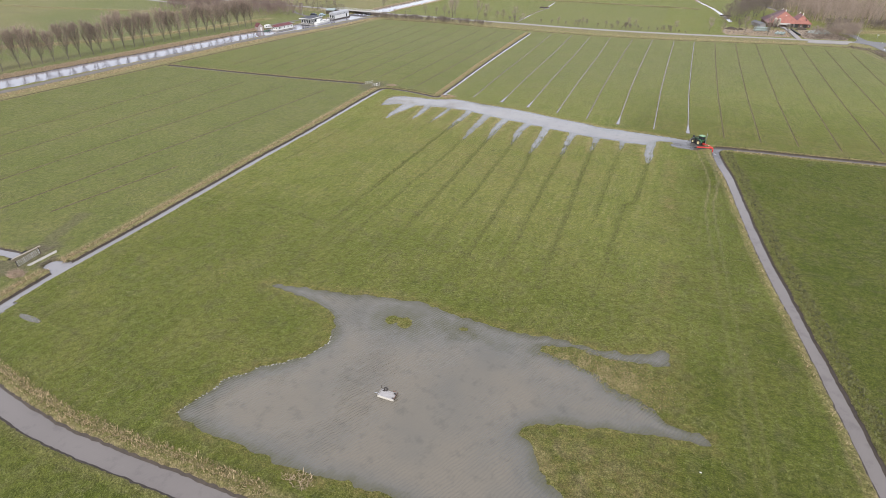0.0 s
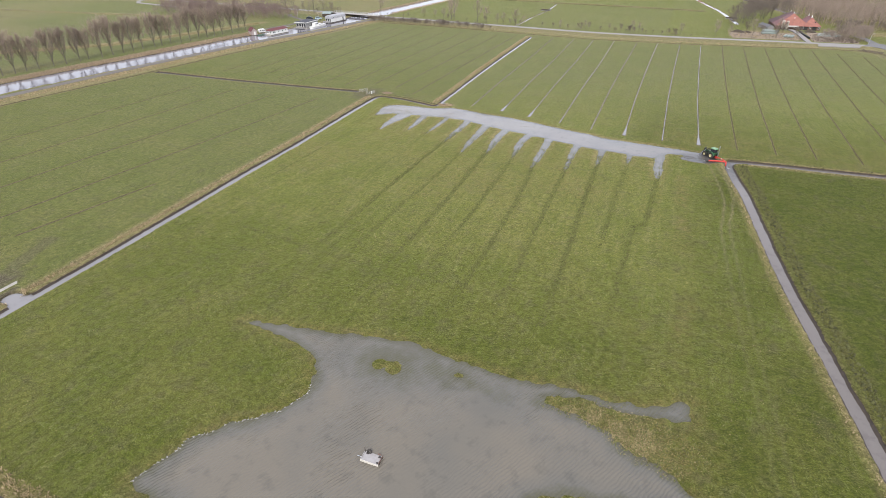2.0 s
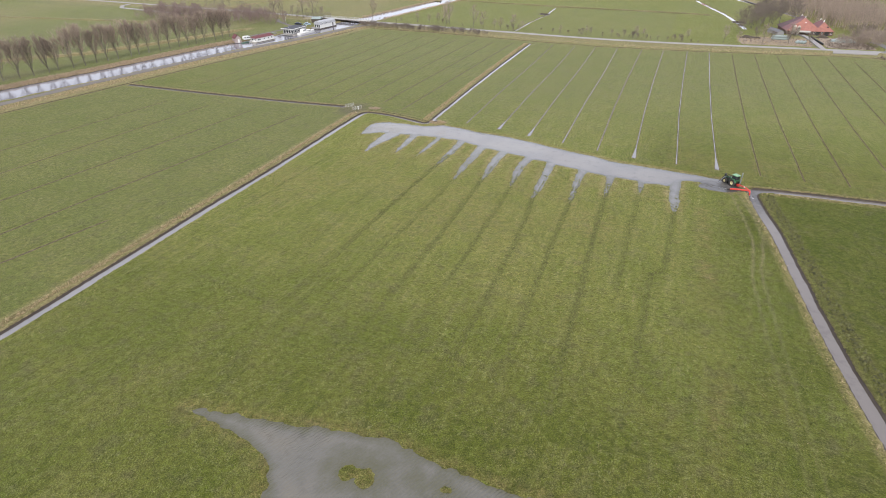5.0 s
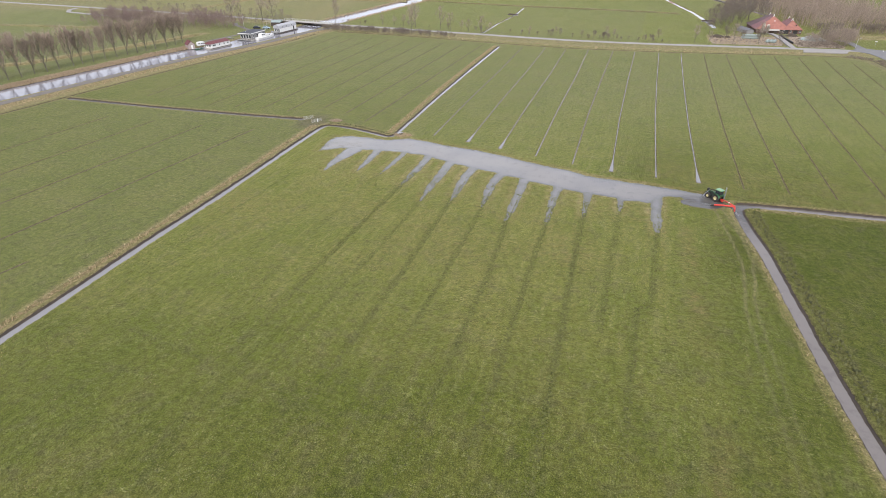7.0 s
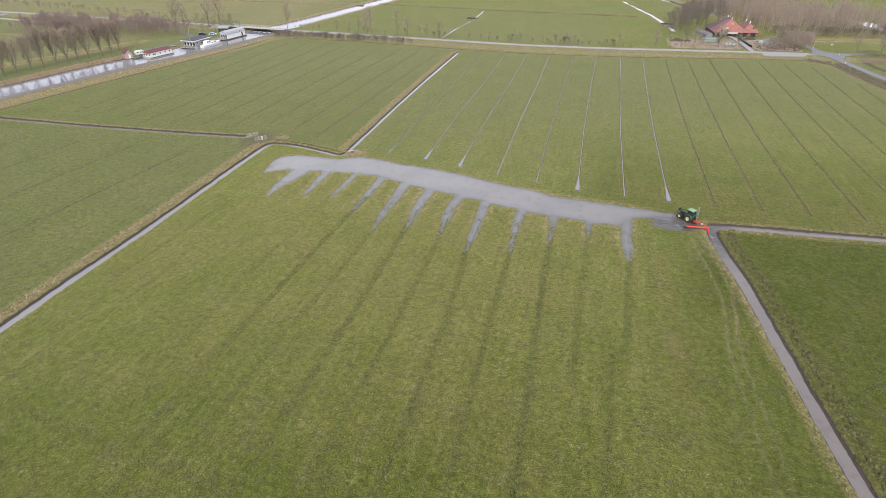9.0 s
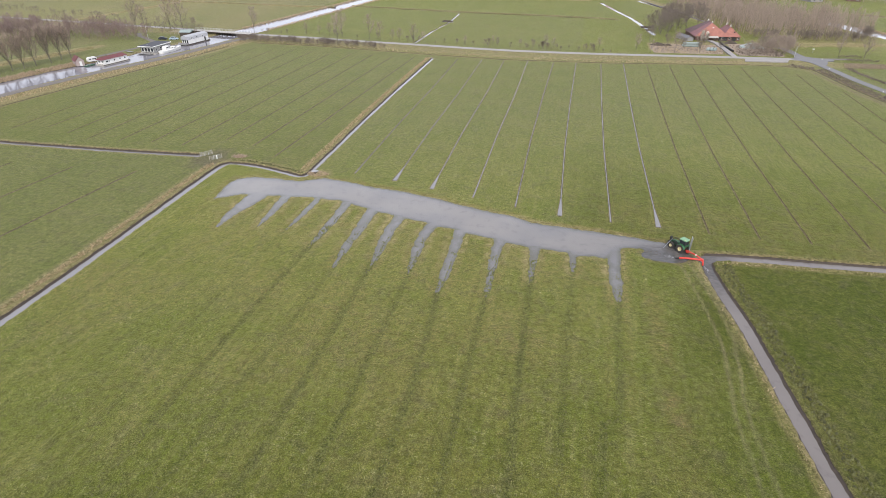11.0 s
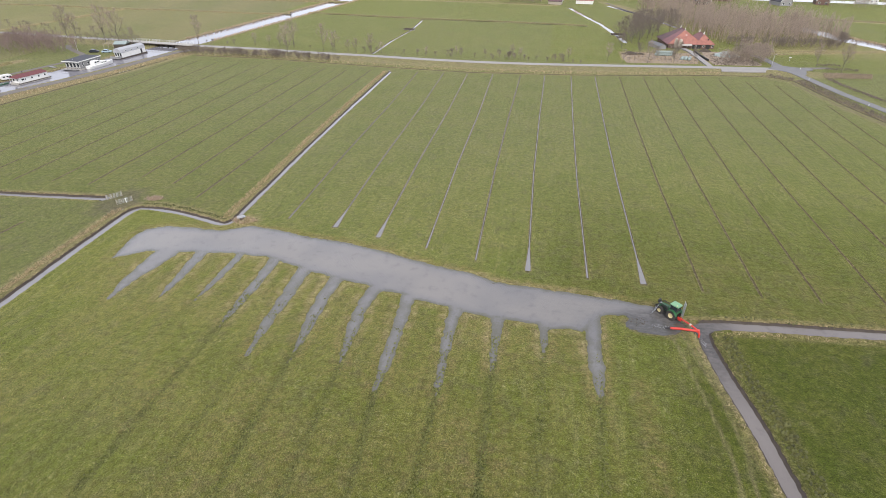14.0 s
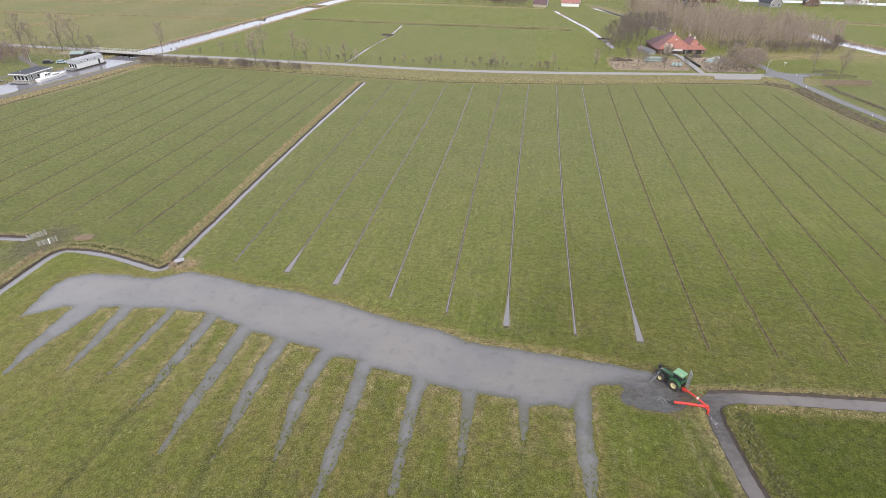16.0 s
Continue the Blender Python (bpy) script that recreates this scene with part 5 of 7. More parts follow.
r0 = random.Random(11)
poplars = [bare_tree("poplar", 20 + k, "tall leafless poplar standing in the canal-side row", "poplars along the canal", 14.5, 5.6, 40, 7, 9, twig=POPLAR_TWIG, lean=0.8, taper=0.45, low=0.1, high=0.86, thick=0.0125, fine=0.042) for k in range(4)]
row = [(-250.0 + (y - 60) * 0.165 + r0.uniform(-0.5, 0.5), y + r0.uniform(-0.8, 0.8)) for y in np.arange(-20, 202, 5.25)]
plant(poplars, row, [r0.uniform(0.9, 1.1) for _ in row], 3, 1.0)

alders = [bare_tree("alder", 40 + k, "slender leafless alder growing beside the road", "roadside trees", 12.0, 4.2, 26, 5, 8, lean=0.5, low=0.2, thick=0.012, fine=0.032) for k in range(3)]
road_trees = [(-127.5, 280.5), (-120.6, 258.5), (-110.3, 276.5), (-103.8, 275.5), (-97, 276), (-92.7, 275), (-85, 274.5), (-80, 275), (-141, 281), (-134.7, 280), (-150, 283), (-17.5, 279), (-13.4, 276), (8.5, 280), (26, 280), (33, 281),
              (44, 281.5), (56, 285), (-44, 278), (-30, 277.5), (-58, 277), (-257, 278.4), (-252, 279.3), (-229, 272.5), (-220.4, 272), (-221, 283), (117.9, 290.8), (124, 280.4), (-262, 283), (-182, 282.4)]
tall = [1.15, 1.15, 1.0, 0.85, 0.5, 0.6, 0.75, 0.5, 0.5, 0.6, 0.5, 0.5, 0.45, 0.5, 0.75, 0.5, 0.85, 0.9, 0.4, 0.35, 0.4, 1.35, 1.05, 1.45, 1.4, 0.5, 0.8, 1.0, 0.6, 1.05]
plant(alders, road_trees, tall, 5)

yard_trees = [bare_tree("yard_tree", 60 + k, "broad leafless tree standing by the farmyard", "farmyard trees", 10.0, 4.6, 30, 6, 11, twig=SHRUB, lean=0.4, low=0.2, thick=0.013, fine=0.026) for k in range(2)]
plant(yard_trees, [(42, 330), (47, 338), (38, 322), (52, 345), (60, 300), (58, 350), (46, 352), (36, 340), (66, 352), (49, 291), (42, 297), (56, 287.5), (66, 290), (86, 297), (35, 312), (44, 343), (50, 352), (40, 350), (55, 360), (48, 364), (60, 366), (42, 336), (53, 337), (66, 362), (45, 326)], [1.1, 1.3, 0.9, 1.2, 0.7, 1.25, 1.1, 0.9, 1.2, 0.55, 0.6, 0.5, 0.6, 0.7, 0.8, 1.2, 1.3, 1.0, 1.3, 1.15, 1.2, 1.0, 1.2, 1.3, 0.9], 7)


def thicket(name, seed, spots, label, twig, scale=(0.7, 1.2), bushy=True, **more):
    """Many bare stems grown together, that nobody could count."""
    r = random.Random(seed)
    mould = []
    for k in range(5):
        wood, brush = grow(seed * 10 + k, **more)
        wood.add(brush.v, brush.f)
        mould.append((np.array([tuple(v) for v in wood.v]), wood.f))
    verts, faces, base = [], [], 0
    for x, y in spots:
        vs, fs = mould[r.randrange(5)]
        a, s = r.uniform(0, 6.28), r.uniform(*scale)
        c, d = math.cos(a) * s, math.sin(a) * s
        out = np.stack([vs[:, 0] * c - vs[:, 1] * d + x, vs[:, 0] * d + vs[:, 1] * c + y, vs[:, 2] * s * r.uniform(0.9, 1.1)], -1)
        verts.append(out)
        faces += [tuple(i + base for i in f) for f in fs]
        base += len(vs)
    me = bpy.data.meshes.new(name)
    me.from_pydata(np.concatenate(verts).tolist(), [], faces)
    me.materials.append(twig)
    return tagged(new(name, me), label, "trees", kind="stuff")


def scatter(seed, count, test, box):
    r = random.Random(seed)
    out = []
    while len(out) < count:
        x, y = r.uniform(box[0], box[1]), r.uniform(box[2], box[3])
        if test(x, y):
            out.append((x, y))
    return out


def within(outline):
    def test(x, y):
        odd = False
        for (ax, ay), (bx, by) in zip(outline, outline[1:] + outline[:1]):
            if (ay > y) != (by > y) and x < (bx - ax) * (y - ay) / (by - ay) + ax:
                odd = not odd
        return odd
    return test


WOOD = [(88, 343), (96, 332), (146, 338), (160, 366), (150, 380), (108, 420), (66, 470), (58, 474), (70, 396), (80, 360)]
thicket("leafless_wood", 3, scatter(3, 900, within(WOOD), (55, 165, 330, 476)), "dense leafless brown wood behind the farm", TWIG, (0.75, 1.25), height=11.5, spread=2.5, limbs=12, forks=3, twigs=5, lean=0.9, low=0.15, thick=0.009, fine=0.034)
thicket("wood_edge", 8, scatter(8, 90, within([(86, 338), (96, 328), (146, 334), (160, 364), (156, 366), (144, 340), (97, 336)]), (85, 162, 326, 368)), "grey-brown scrub along the edge of the wood", SHRUB, height=4.5, spread=2.4, limbs=16, forks=3, twigs=4, lean=0.6, low=0.05, thick=0.008, fine=0.036)
thicket("farm_scrub", 4, scatter(4, 66, within([(74, 284), (95, 287), (100, 296), (102, 314), (92, 318), (88, 308), (80, 296)]), (72, 104, 282, 320)), "bare grey-brown bushes beside the farmyard", TWIG, height=5.5, spread=3.0, limbs=18, forks=4, twigs=6, lean=0.45, low=0.05, thick=0.008, fine=0.03)
thicket("alder_thicket", 5, scatter(5, 240, within([(-330, 228), (-262, 233), (-236, 240), (-224, 246), (-232, 258), (-262, 263), (-345, 262)]), (-346, -222, 226, 264)), "reddish-brown leafless alder thicket by the canal", REDTWIG, height=7.0, spread=3.0, limbs=16, forks=4, twigs=4, lean=0.5, low=0.05, thick=0.009, fine=0.04)
thicket("verge_hedge", 6, scatter(6, 210, within([(-176, 255), (-96, 256), (-94, 259.5), (-176, 262)]), (-177, -93, 254, 263)), "low dense brown scrub along the road verge", SHRUB, (0.6, 1.3), height=2.4, spread=1.7, limbs=12, forks=3, twigs=4, lean=0.5, low=0.05, thick=0.012, fine=0.036)
thicket("hedge_scrub", 16, [(x, 280 + r0.uniform(-2, 2)) for x in (-176, -171, -163, -160, -149, -137, -131, -128, -118, -106)] + [(-90 + 104 * r0.random() ** 0.9, 274.5 + r0.uniform(-1.2, 1.5)) for k in range(44)],
        "leafless shrubs dotted along the road verge", SHRUB, (0.25, 1.15), height=3.8, spread=1.7, limbs=14, forks=4, twigs=6, lean=0.7, low=0.08, thick=0.011, fine=0.04)
thicket("roadside_scrub", 13, [(-225 - 4.6 * k + r0.uniform(-2, 2), 285.5 + 0.7 * k + r0.uniform(-3, 1)) for k in range(60)] + [(-204 - 2.2 * k + r0.uniform(-2, 2), 265 + r0.uniform(-4, 4)) for k in range(30)], "bare scrub along the far road", SHRUB, (0.6, 1.2), height=4.5, spread=2.2, limbs=14, forks=3, twigs=5, lean=0.55, low=0.05, thick=0.009, fine=0.034)
thicket("village_trees", 7, scatter(7, 260, lambda x, y: abs(y - 512 - 0.06 * x - 9 * math.sin(x / 23)) < 16 and not 4 < x < 30, (-70, 330, 470, 560)) + scatter(9, 120, lambda x, y: True, (-900, 900, 700, 1300)), "far leafless trees of the village", TWIG, (0.7, 1.3), height=10.0, spread=4.2, limbs=12, forks=3, twigs=3, lean=0.5, low=0.15, thick=0.011, fine=0.07)


# ---- reeds and rough grass on the banks ----
def blades(name, seed, rows, material, label, height, count, lean=0.35):
    """Tufts of stiff blades at (x, y, z, size) spots."""
    r = random.Random(seed)
    s = Shape()
    for x, y, z, k in rows:
        for _ in range(count):
            a, h = r.uniform(0, 6.28), height * k * r.uniform(0.6, 1.2)
            w = h * r.uniform(0.10, 0.22)
            px, py = x + r.uniform(-0.25, 0.25) * k, y + r.uniform(-0.25, 0.25) * k
            c, d = math.cos(a) * w, math.sin(a) * w
            tx, ty = px + r.uniform(-lean, lean) * h, py + r.uniform(-lean, lean) * h
            s.v += [(px - c, py - d, z - 0.05), (px + c, py + d, z - 0.05), (tx + c * 0.3, ty + d * 0.3, z + h), (tx - c * 0.3, ty - d * 0.3, z + h)]
            i = len(s.v) - 4
            s.f.append((i, i + 1, i + 2, i + 3))
    return stuff(name, s, material, label, "grass")


def bank_spots(line, seed, near, far, density, z=None):
    """Random spots beside a line: near and far are distances to its left (right when negative)."""
    r = random.Random(seed)
    out = []
    for x, y, nx, ny in along(line, 1.0):
        for _ in range(density):
            o = r.uniform(near, far)
            j = r.uniform(-0.5, 0.5)
            px, py = x + nx * o - ny * j, y + ny * o + nx * j
            i, k = np.searchsorted(XS, px), np.searchsorted(YS, py)
            out.append((px, py, float(H[min(k, len(YS) - 1), min(i, len(XS) - 1)]) if z is None else z, r.uniform(0.6, 1.25)))
    return out


blades("reed_bed", 1, bank_spots(CANAL_LINE[1:6] + [(-205, 190)], 1, 7.6, 14.2, 36, 0.0), REED, "dry buff reeds along the canal bank", 0.62, 5, 0.3)
blades("canal_edge_grass", 2, bank_spots(TOWPATH[1:-1], 2, -7.6, -2.3, 7), STRAW, "dry buff grass on the verge of the track", 0.5, 3)
blades("reed_fringe", 3, bank_spots(CANAL_LINE[9:14], 3, -9.5, -7.2, 5, 0.0) + bank_spots(CANAL_LINE[9:14], 4, 7.2, 9.5, 5, 0.0) + bank_spots(EAST_CANAL[1:], 5, 4.2, 7.5, 7, 0.0), REED, "dry reeds fringing the far canals", 0.7, 4, 0.25)
blades("ditch_bank_straw", 4, bank_spots(LEFT_DITCH[:12], 6, -3.5, -1.3, 18) + bank_spots(SOUTH_DITCH[:7], 7, 1.8, 3.9, 20) + bank_spots(MID_DITCH[7:], 8, 1.1, 3.2, 18) + bank_spots(RIGHT_DITCH[:11], 9, -2.0, -1.15, 17) + bank_spots(HEAD_DITCH[1:7], 19, -2.3, -1.3, 9), STRAW, "dry straw-coloured grass overhanging the ditch banks", 0.32, 4, 0.7)
blades("dead_weeds", 15, bank_spots(ROADSIDE[8:], 17, 0.6, 5.0, 16), SHRUB, "dark brown dead weeds beside the side road", 0.5, 3, 0.5)
blades("verge_reeds", 14, bank_spots(ROADSIDE[:8], 18, 0.9, 6.0, 8), STRAW, "dry buff grass on the verge of the road", 0.45, 3, 0.5)
blades("ditch_bank_green", 5, bank_spots(RIGHT_DITCH[:11], 10, 2.0, 4.0, 11) + bank_spots(SOUTH_DITCH[:7], 11, 2.4, 5.0, 5) + bank_spots(SOUTH_DITCH[:7], 12, -3.2, -1.8, 4) + bank_spots(HEAD_DITCH, 13, 1.2, 2.0, 3) + bank_spots(MID_DITCH, 14, 1.2, 2.4, 4) + bank_spots(LEFT_DITCH[:12], 15, -3.6, -1.6, 3),
       BLADE, "rough dark green grass on the ditch banks", 0.22, 4, 0.7)


def ground_spots(seed, count, box, test):
    """Random spots on the land with the height of the ground there."""
    r = np.random.default_rng(seed)
    x, y = r.uniform(box[0], box[1], count), r.uniform(box[2], box[3], count)
    i, j = np.searchsorted(XS, x).clip(0, len(XS) - 1), np.searchsorted(YS, y).clip(0, len(YS) - 1)
    ok = test(j, i)
    return [(float(a), float(b), float(c), float(k)) for a, b, c, k in zip(x[ok], y[ok], H[j, i][ok], r.uniform(0.6, 1.3, ok.sum()))]


CLUMP = lattice(5.0, 61) + 0.6 * lattice(13.0, 62)
shallow = ground_spots(71, 26000, (-50, 30, -46, -2), lambda j, i: (np.abs(POND_D[j, i] + 0.1) < 0.5) & (H[j, i] > -0.2) & (CLUMP[j, i] > -0.2))
shallow += ground_spots(72, 30000, (-82, 16, 68, 105), lambda j, i: (np.abs(HEAD_D[j, i] + 0.2) < 0.55) & (H[j, i] > -0.2))
blades("marsh_grass", 71, [(x, y, max(z, -0.12), k) for x, y, z, k in shallow[::2]], BLADE, "half-drowned grass standing in the shallow flood water", 0.11, 3, 1.3)
land = ground_spots(73, 42000, (-84, 44, -46, 86), lambda j, i: (CLUMP[j, i] > 0.25) & (POND_D[j, i] > 0.8) & (HEAD_D[j, i] > 0.6) & (H[j, i] > -0.1) & (GX[j, i] > left_x[j, i] + 3) & (GX[j, i] < right_x[j, i] - 2.5))
foam = []
rf = random.Random(75)
for j in np.nonzero((YS > -41.5) & (YS < -20))[0]:
    for i in np.nonzero((XS > -38.8) & (XS < -26))[0]:
        for dj, di in ((0, 1), (1, 0)):
            a, b = H[j, i] - FLOOD_LEVEL, H[j + dj, i + di] - FLOOD_LEVEL
            if a * b < 0 and POND_D[j, i] < 1.2 and rf.random() < 0.75:
                for t in (a / (a - b) - 0.25, a / (a - b), a / (a - b) + 0.2):
                    foam.append((float(XS[i] + (XS[i + di] - XS[i]) * t) + rf.uniform(-0.08, 0.08), float(YS[j] + (YS[j + dj] - YS[j]) * t) + rf.uniform(-0.08, 0.08), 0, rf.uniform(0.6, 1.3)))
def lumps(name, seed, rows, material, label, size, high):
    """Low rounded grass tussocks at (x, y, z, size) spots."""
    r = random.Random(seed)
    s = Shape()
    for x, y, z, k in rows:
        a, w, h = r.uniform(0, 6.28), size * k, high * k * r.uniform(0.6, 1.3)
        i = len(s.v)
        for j in range(5):
            t = a + j * 1.2566
            q = w * r.uniform(0.7, 1.3)
            s.v.append((x + math.cos(t) * q, y + math.sin(t) * q, z - 0.04))
        for j in range(3):
            t = a + j * 2.0944
            s.v.append((x + math.cos(t) * w * 0.45, y + math.sin(t) * w * 0.45, z + h * r.uniform(0.75, 1.1)))
        s.f += [(i, i + 1, i + 6, i + 5), (i + 1, i + 2, i + 6), (i + 2, i + 3, i + 7, i + 6), (i + 3, i + 4, i + 7), (i + 4, i, i + 5, i + 7), (i + 5, i + 6, i + 7)]
    return stuff(name, s, material, label, "grass")


lumps("shore_foam", 75, [(x, y, FLOOD_LEVEL + 0.03, k) for x, y, z, k in foam], WEATHERED, "thin line of pale foam driven against the shore", 0.085, 0.025)
rowed = []
for k, line in enumerate(OLD_DRAINS[1:]):
    stretch = [p for p in bank_spots(line[1:], 300 + k, -0.6, 0.6, 15 if k > 1 else 3) if p[2] > -0.15]
    r1 = random.Random(400 + k)
    top, end = line[1][1], line[-1][1]
    rowed += [p for p in stretch if r1.random() < BOLD[k + 1] * (0.55 + 0.4 * (p[1] - end) / (top - end))]
for k, line in enumerate(FAINT_DRAINS):
    rowed += bank_spots(line, 350 + k, -0.45, 0.45, 2)
lumps("drain_tussocks", 76, rowed, TUSSOCK, "rows of dark grass tussocks along silted-up drains", 0.15, 0.15)
open_land = ground_spots(77, 34000, (-84, 46, -48, 90), lambda j, i: (POND_D[j, i] > 0.5) & (HEAD_D[j, i] > 0.4) & (H[j, i] > -0.08) & (GX[j, i] > left_x[j, i] + 2.2) & (GX[j, i] < right_x[j, i] - 2))
lumps("pasture_tussocks", 77, open_land, TUSSOCK, "small uneven tussocks all over the pasture", 0.1, 0.06)
lumps("bank_tussocks", 78, bank_spots(RIGHT_DITCH[:11], 79, 1.7, 4.2, 9) + bank_spots(HEAD_DITCH[1:7], 80, 1.2, 2.3, 5) + bank_spots(MID_DITCH[1:7], 81, 1.3, 2.4, 7), BLADE, "lumpy rough grass on the ditch banks", 0.22, 0.25)
lumps("bank_clods", 82, bank_spots(HEAD_DITCH[1:7], 83, 0.8, 1.5, 4) + bank_spots(RIGHT_DITCH[:11], 84, 1.1, 1.9, 5), MUDDY, "dug-out clods of dark earth on the ditch edge", 0.11, 0.1)
tongue = ground_spots(87, 16000, (0, 32, -24, -4), lambda j, i: (np.hypot((GX[j, i] - 13) / 10, (GY[j, i] + 13) / 5.5) + 0.25 * ROUGH[j, i] < 1) & (POND_D[j, i] > -0.6))
blades("drowned_grass", 88, tongue[::2], STRAW, "pale dead grass on the half-drowned tongue of land", 0.14, 3, 1.2)
lumps("drowned_tussocks", 89, tongue[1::3], TUSSOCK, "small green tussocks on the half-drowned tongue of land", 0.12, 0.09)
blades("pasture_tufts", 73, land[::2], BLADE, "small tufts of coarse grass in the pasture", 0.13, 3, 0.9)
blades("pasture_straw", 74, land[1::2], STRAW, "dead straw-coloured grass flecks in the pasture", 0.12, 3, 1.0)


# ---- houseboats, boats and the bridge ----
def window(parent, at, size, rz=0.0, deep=0.1, material=None):
    """A framed pane that stands a little proud of its wall; at is the middle, size is width and height."""
    w, h = size
    t = Matrix.Rotation(radians(rz), 4, "Z")
    f = Shape()
    for dx, dz, sx, sz in ((0, h / 2, w + 0.16, 0.1), (0, -h / 2, w + 0.16, 0.1), (-w / 2, 0, 0.1, h), (w / 2, 0, 0.1, h)):
        f.box(Vector(at) + t @ Vector((dx, 0, dz)), (sx, deep, sz), rz)
    win = part("window", f, material or WHITE, parent, "white window frame")
    part("pane", Shape().box(at, (w - 0.06, 0.05, h - 0.06), rz), GLASS, win, "dark glass pane")
    return win


def barge_hull(length, width, z0, z1):
    s = Shape()
    a, b = length / 2, width / 2
    outline = [(-a, -b * 0.8), (-a + 0.6, -b), (a - 0.6, -b), (a, -b * 0.8), (a, b * 0.8), (a - 0.6, b), (-a + 0.6, b), (-a, b * 0.8)]
    return s.slab(outline, z0, z1)


LV = CANAL_LEVEL
boat = thing("houseboat", (-203.1, 198.9, LV), 81.0, "long white houseboat with a maroon roof moored in the canal", "houseboat", "houseboats")
part("hull", barge_hull(16.5, 4.6, -0.5, 0.55), CONCRETE, boat, "pale concrete hull")
part("cabin", Shape().slab([(-7, -1.95), (7.2, -1.95), (7.2, 1.95), (-7, 1.95)], 0.5, 2.5), WHITE, boat)
roof = Shape().add([(-8.1, -2.2, 2.45), (7.5, -2.2, 2.45), (7.5, 2.2, 2.45), (-8.1, 2.2, 2.45), (-6.6, 0, 3.5), (6.6, 0, 3.5)], [(0, 1, 5, 4), (1, 2, 5), (2, 3, 4, 5), (3, 0, 4), (3, 2, 1, 0)])
part("roof", roof, MAROON, boat, "shallow maroon hipped roof")
part("fender_rail", Shape().box((0, -2.32, 0.35), (16.2, 0.12, 0.16)), DARKWOOD, boat)
for x, w in ((-5.2, 1.4), (-4, 0.5), (-0.8, 0.8), (2.6, 0.8), (5.6, 0.9)):
    window(boat, (x, -1.97, 1.65), (w, 0.75))
for y in (-1.0, 0.9):
    window(boat, (-7.02, y, 1.6), (0.9, 0.9), 90)
part("deck_post", Shape().tube((-7.9, -2.0, 0.5), (-7.9, -2.0, 2.45), 0.06), WHITE, boat)
part("deck_post", Shape().tube((-7.9, 2.0, 0.5), (-7.9, 2.0, 2.45), 0.06), WHITE, boat)
part("chimney", Shape().tube((-2.5, 0.4, 3.2), (-2.5, 0.4, 4.1), 0.14, 0.14, 8), BLACK, boat)
boat.scale = (0.84, 1.05, 1)

boat = thing("houseboat", (-200.6, 224.2, LV), 90.0, "grey clad houseboat with a flat dark roof and white fascia", "houseboat", "houseboats")
part("hull", barge_hull(15.5, 6.4, -0.5, 0.45), CONCRETE, boat, "stained concrete hull")
part("cabin", Shape().slab([(-6.6, -2.8), (7.2, -2.8), (7.2, 2.8), (-6.6, 2.8)], 0.4, 3.3), GREYWOOD, boat, "grey timber cladding")
part("fascia", Shape().slab([(-8.0, -3.2), (7.6, -3.2), (7.6, 3.2), (-8.0, 3.2)], 3.3, 3.62), WHITE, boat, "white roof fascia")
part("roof", Shape().slab([(-7.85, -3.05), (7.45, -3.05), (7.45, 3.05), (-7.85, 3.05)], 3.6, 3.67), BITUMEN, boat, "flat black bitumen roof")
for y in (-1.95, -0.65, 0.65, 1.95):
    window(boat, (-6.62, y, 1.85), (0.95, 1.7), 90)
for x, w, h in ((-4.9, 0.9, 1.6), (-1.2, 1.4, 0.9), (1.2, 0.8, 0.9), (3.4, 0.8, 0.9), (5.8, 0.8, 0.9)):
    window(boat, (x, -2.82, 2.1), (w, h))
part("deck", Shape().slab([(-9.6, -2.6), (-7.2, -2.6), (-7.2, 3.4), (-9.6, 3.4)], 0.3, 0.42), GREYWOOD, boat, "grey plank terrace")
rail = part("deck_rail", Shape().pipe([(-7.3, -2.55, 1.2), (-9.5, -2.55, 1.2), (-9.5, 3.3, 1.2)], 0.04), DARKWOOD, boat)
for x, y in ((-7.4, -2.55), (-8.5, -2.55), (-9.5, -2.55), (-9.5, -1.0), (-9.5, 0.6), (-9.5, 2.0), (-9.5, 3.3)):
    part("rail_post", Shape().tube((x, y, 0.4), (x, y, 1.2), 0.045), DARKWOOD, rail)
part("vent_pipe", Shape().tube((-4.5, 0.8, 3.6), (-4.5, 0.8, 4.1), 0.13, 0.13, 8), STEEL, boat)
boat.scale = (0.86, 1.3, 1)

boat = thing("houseboat", (-196.0, 248.2, LV), 83.0, "white houseboat with a pale grey gambrel roof moored by the bridge", "houseboat", "houseboats")
part("hull", barge_hull(16.8, 5.4, -0.5, 0.5), DARKWOOD, boat, "dark low hull")
part("cabin", Shape().slab([(-6.6, -2.25), (7.4, -2.25), (7.4, 2.25), (-6.6, 2.25)], 0.45, 2.6), WHITE, boat)
gambrel = Shape().prism([(-2.35, 2.5), (2.35, 2.5), (1.9, 3.9), (0, 4.6), (-1.9, 3.9)], -7.2, 7.6, Matrix.Rotation(radians(-90), 4, "Z"))
part("roof", gambrel, PALESHEET, boat, "pale grey gambrel roof")
for x in (-4.2, -0.8, 3.2):
    window(boat, (x, -2.28, 3.1), (0.8, 0.7))
part("door", Shape().box((4.9, -2.28, 1.5), (0.9, 0.08, 1.9)), BLACK, boat, "dark door")
for y in (-1.4, 0, 1.4):
    window(boat, (-6.63, y, 1.7), (1.0, 1.5), 90)
part("fore_deck", Shape().slab([(-9.4, -2.4), (-6.8, -2.4), (-6.8, 2.4), (-9.4, 2.4)], 0.35, 0.5), GREYWOOD, boat, "grey plank deck")
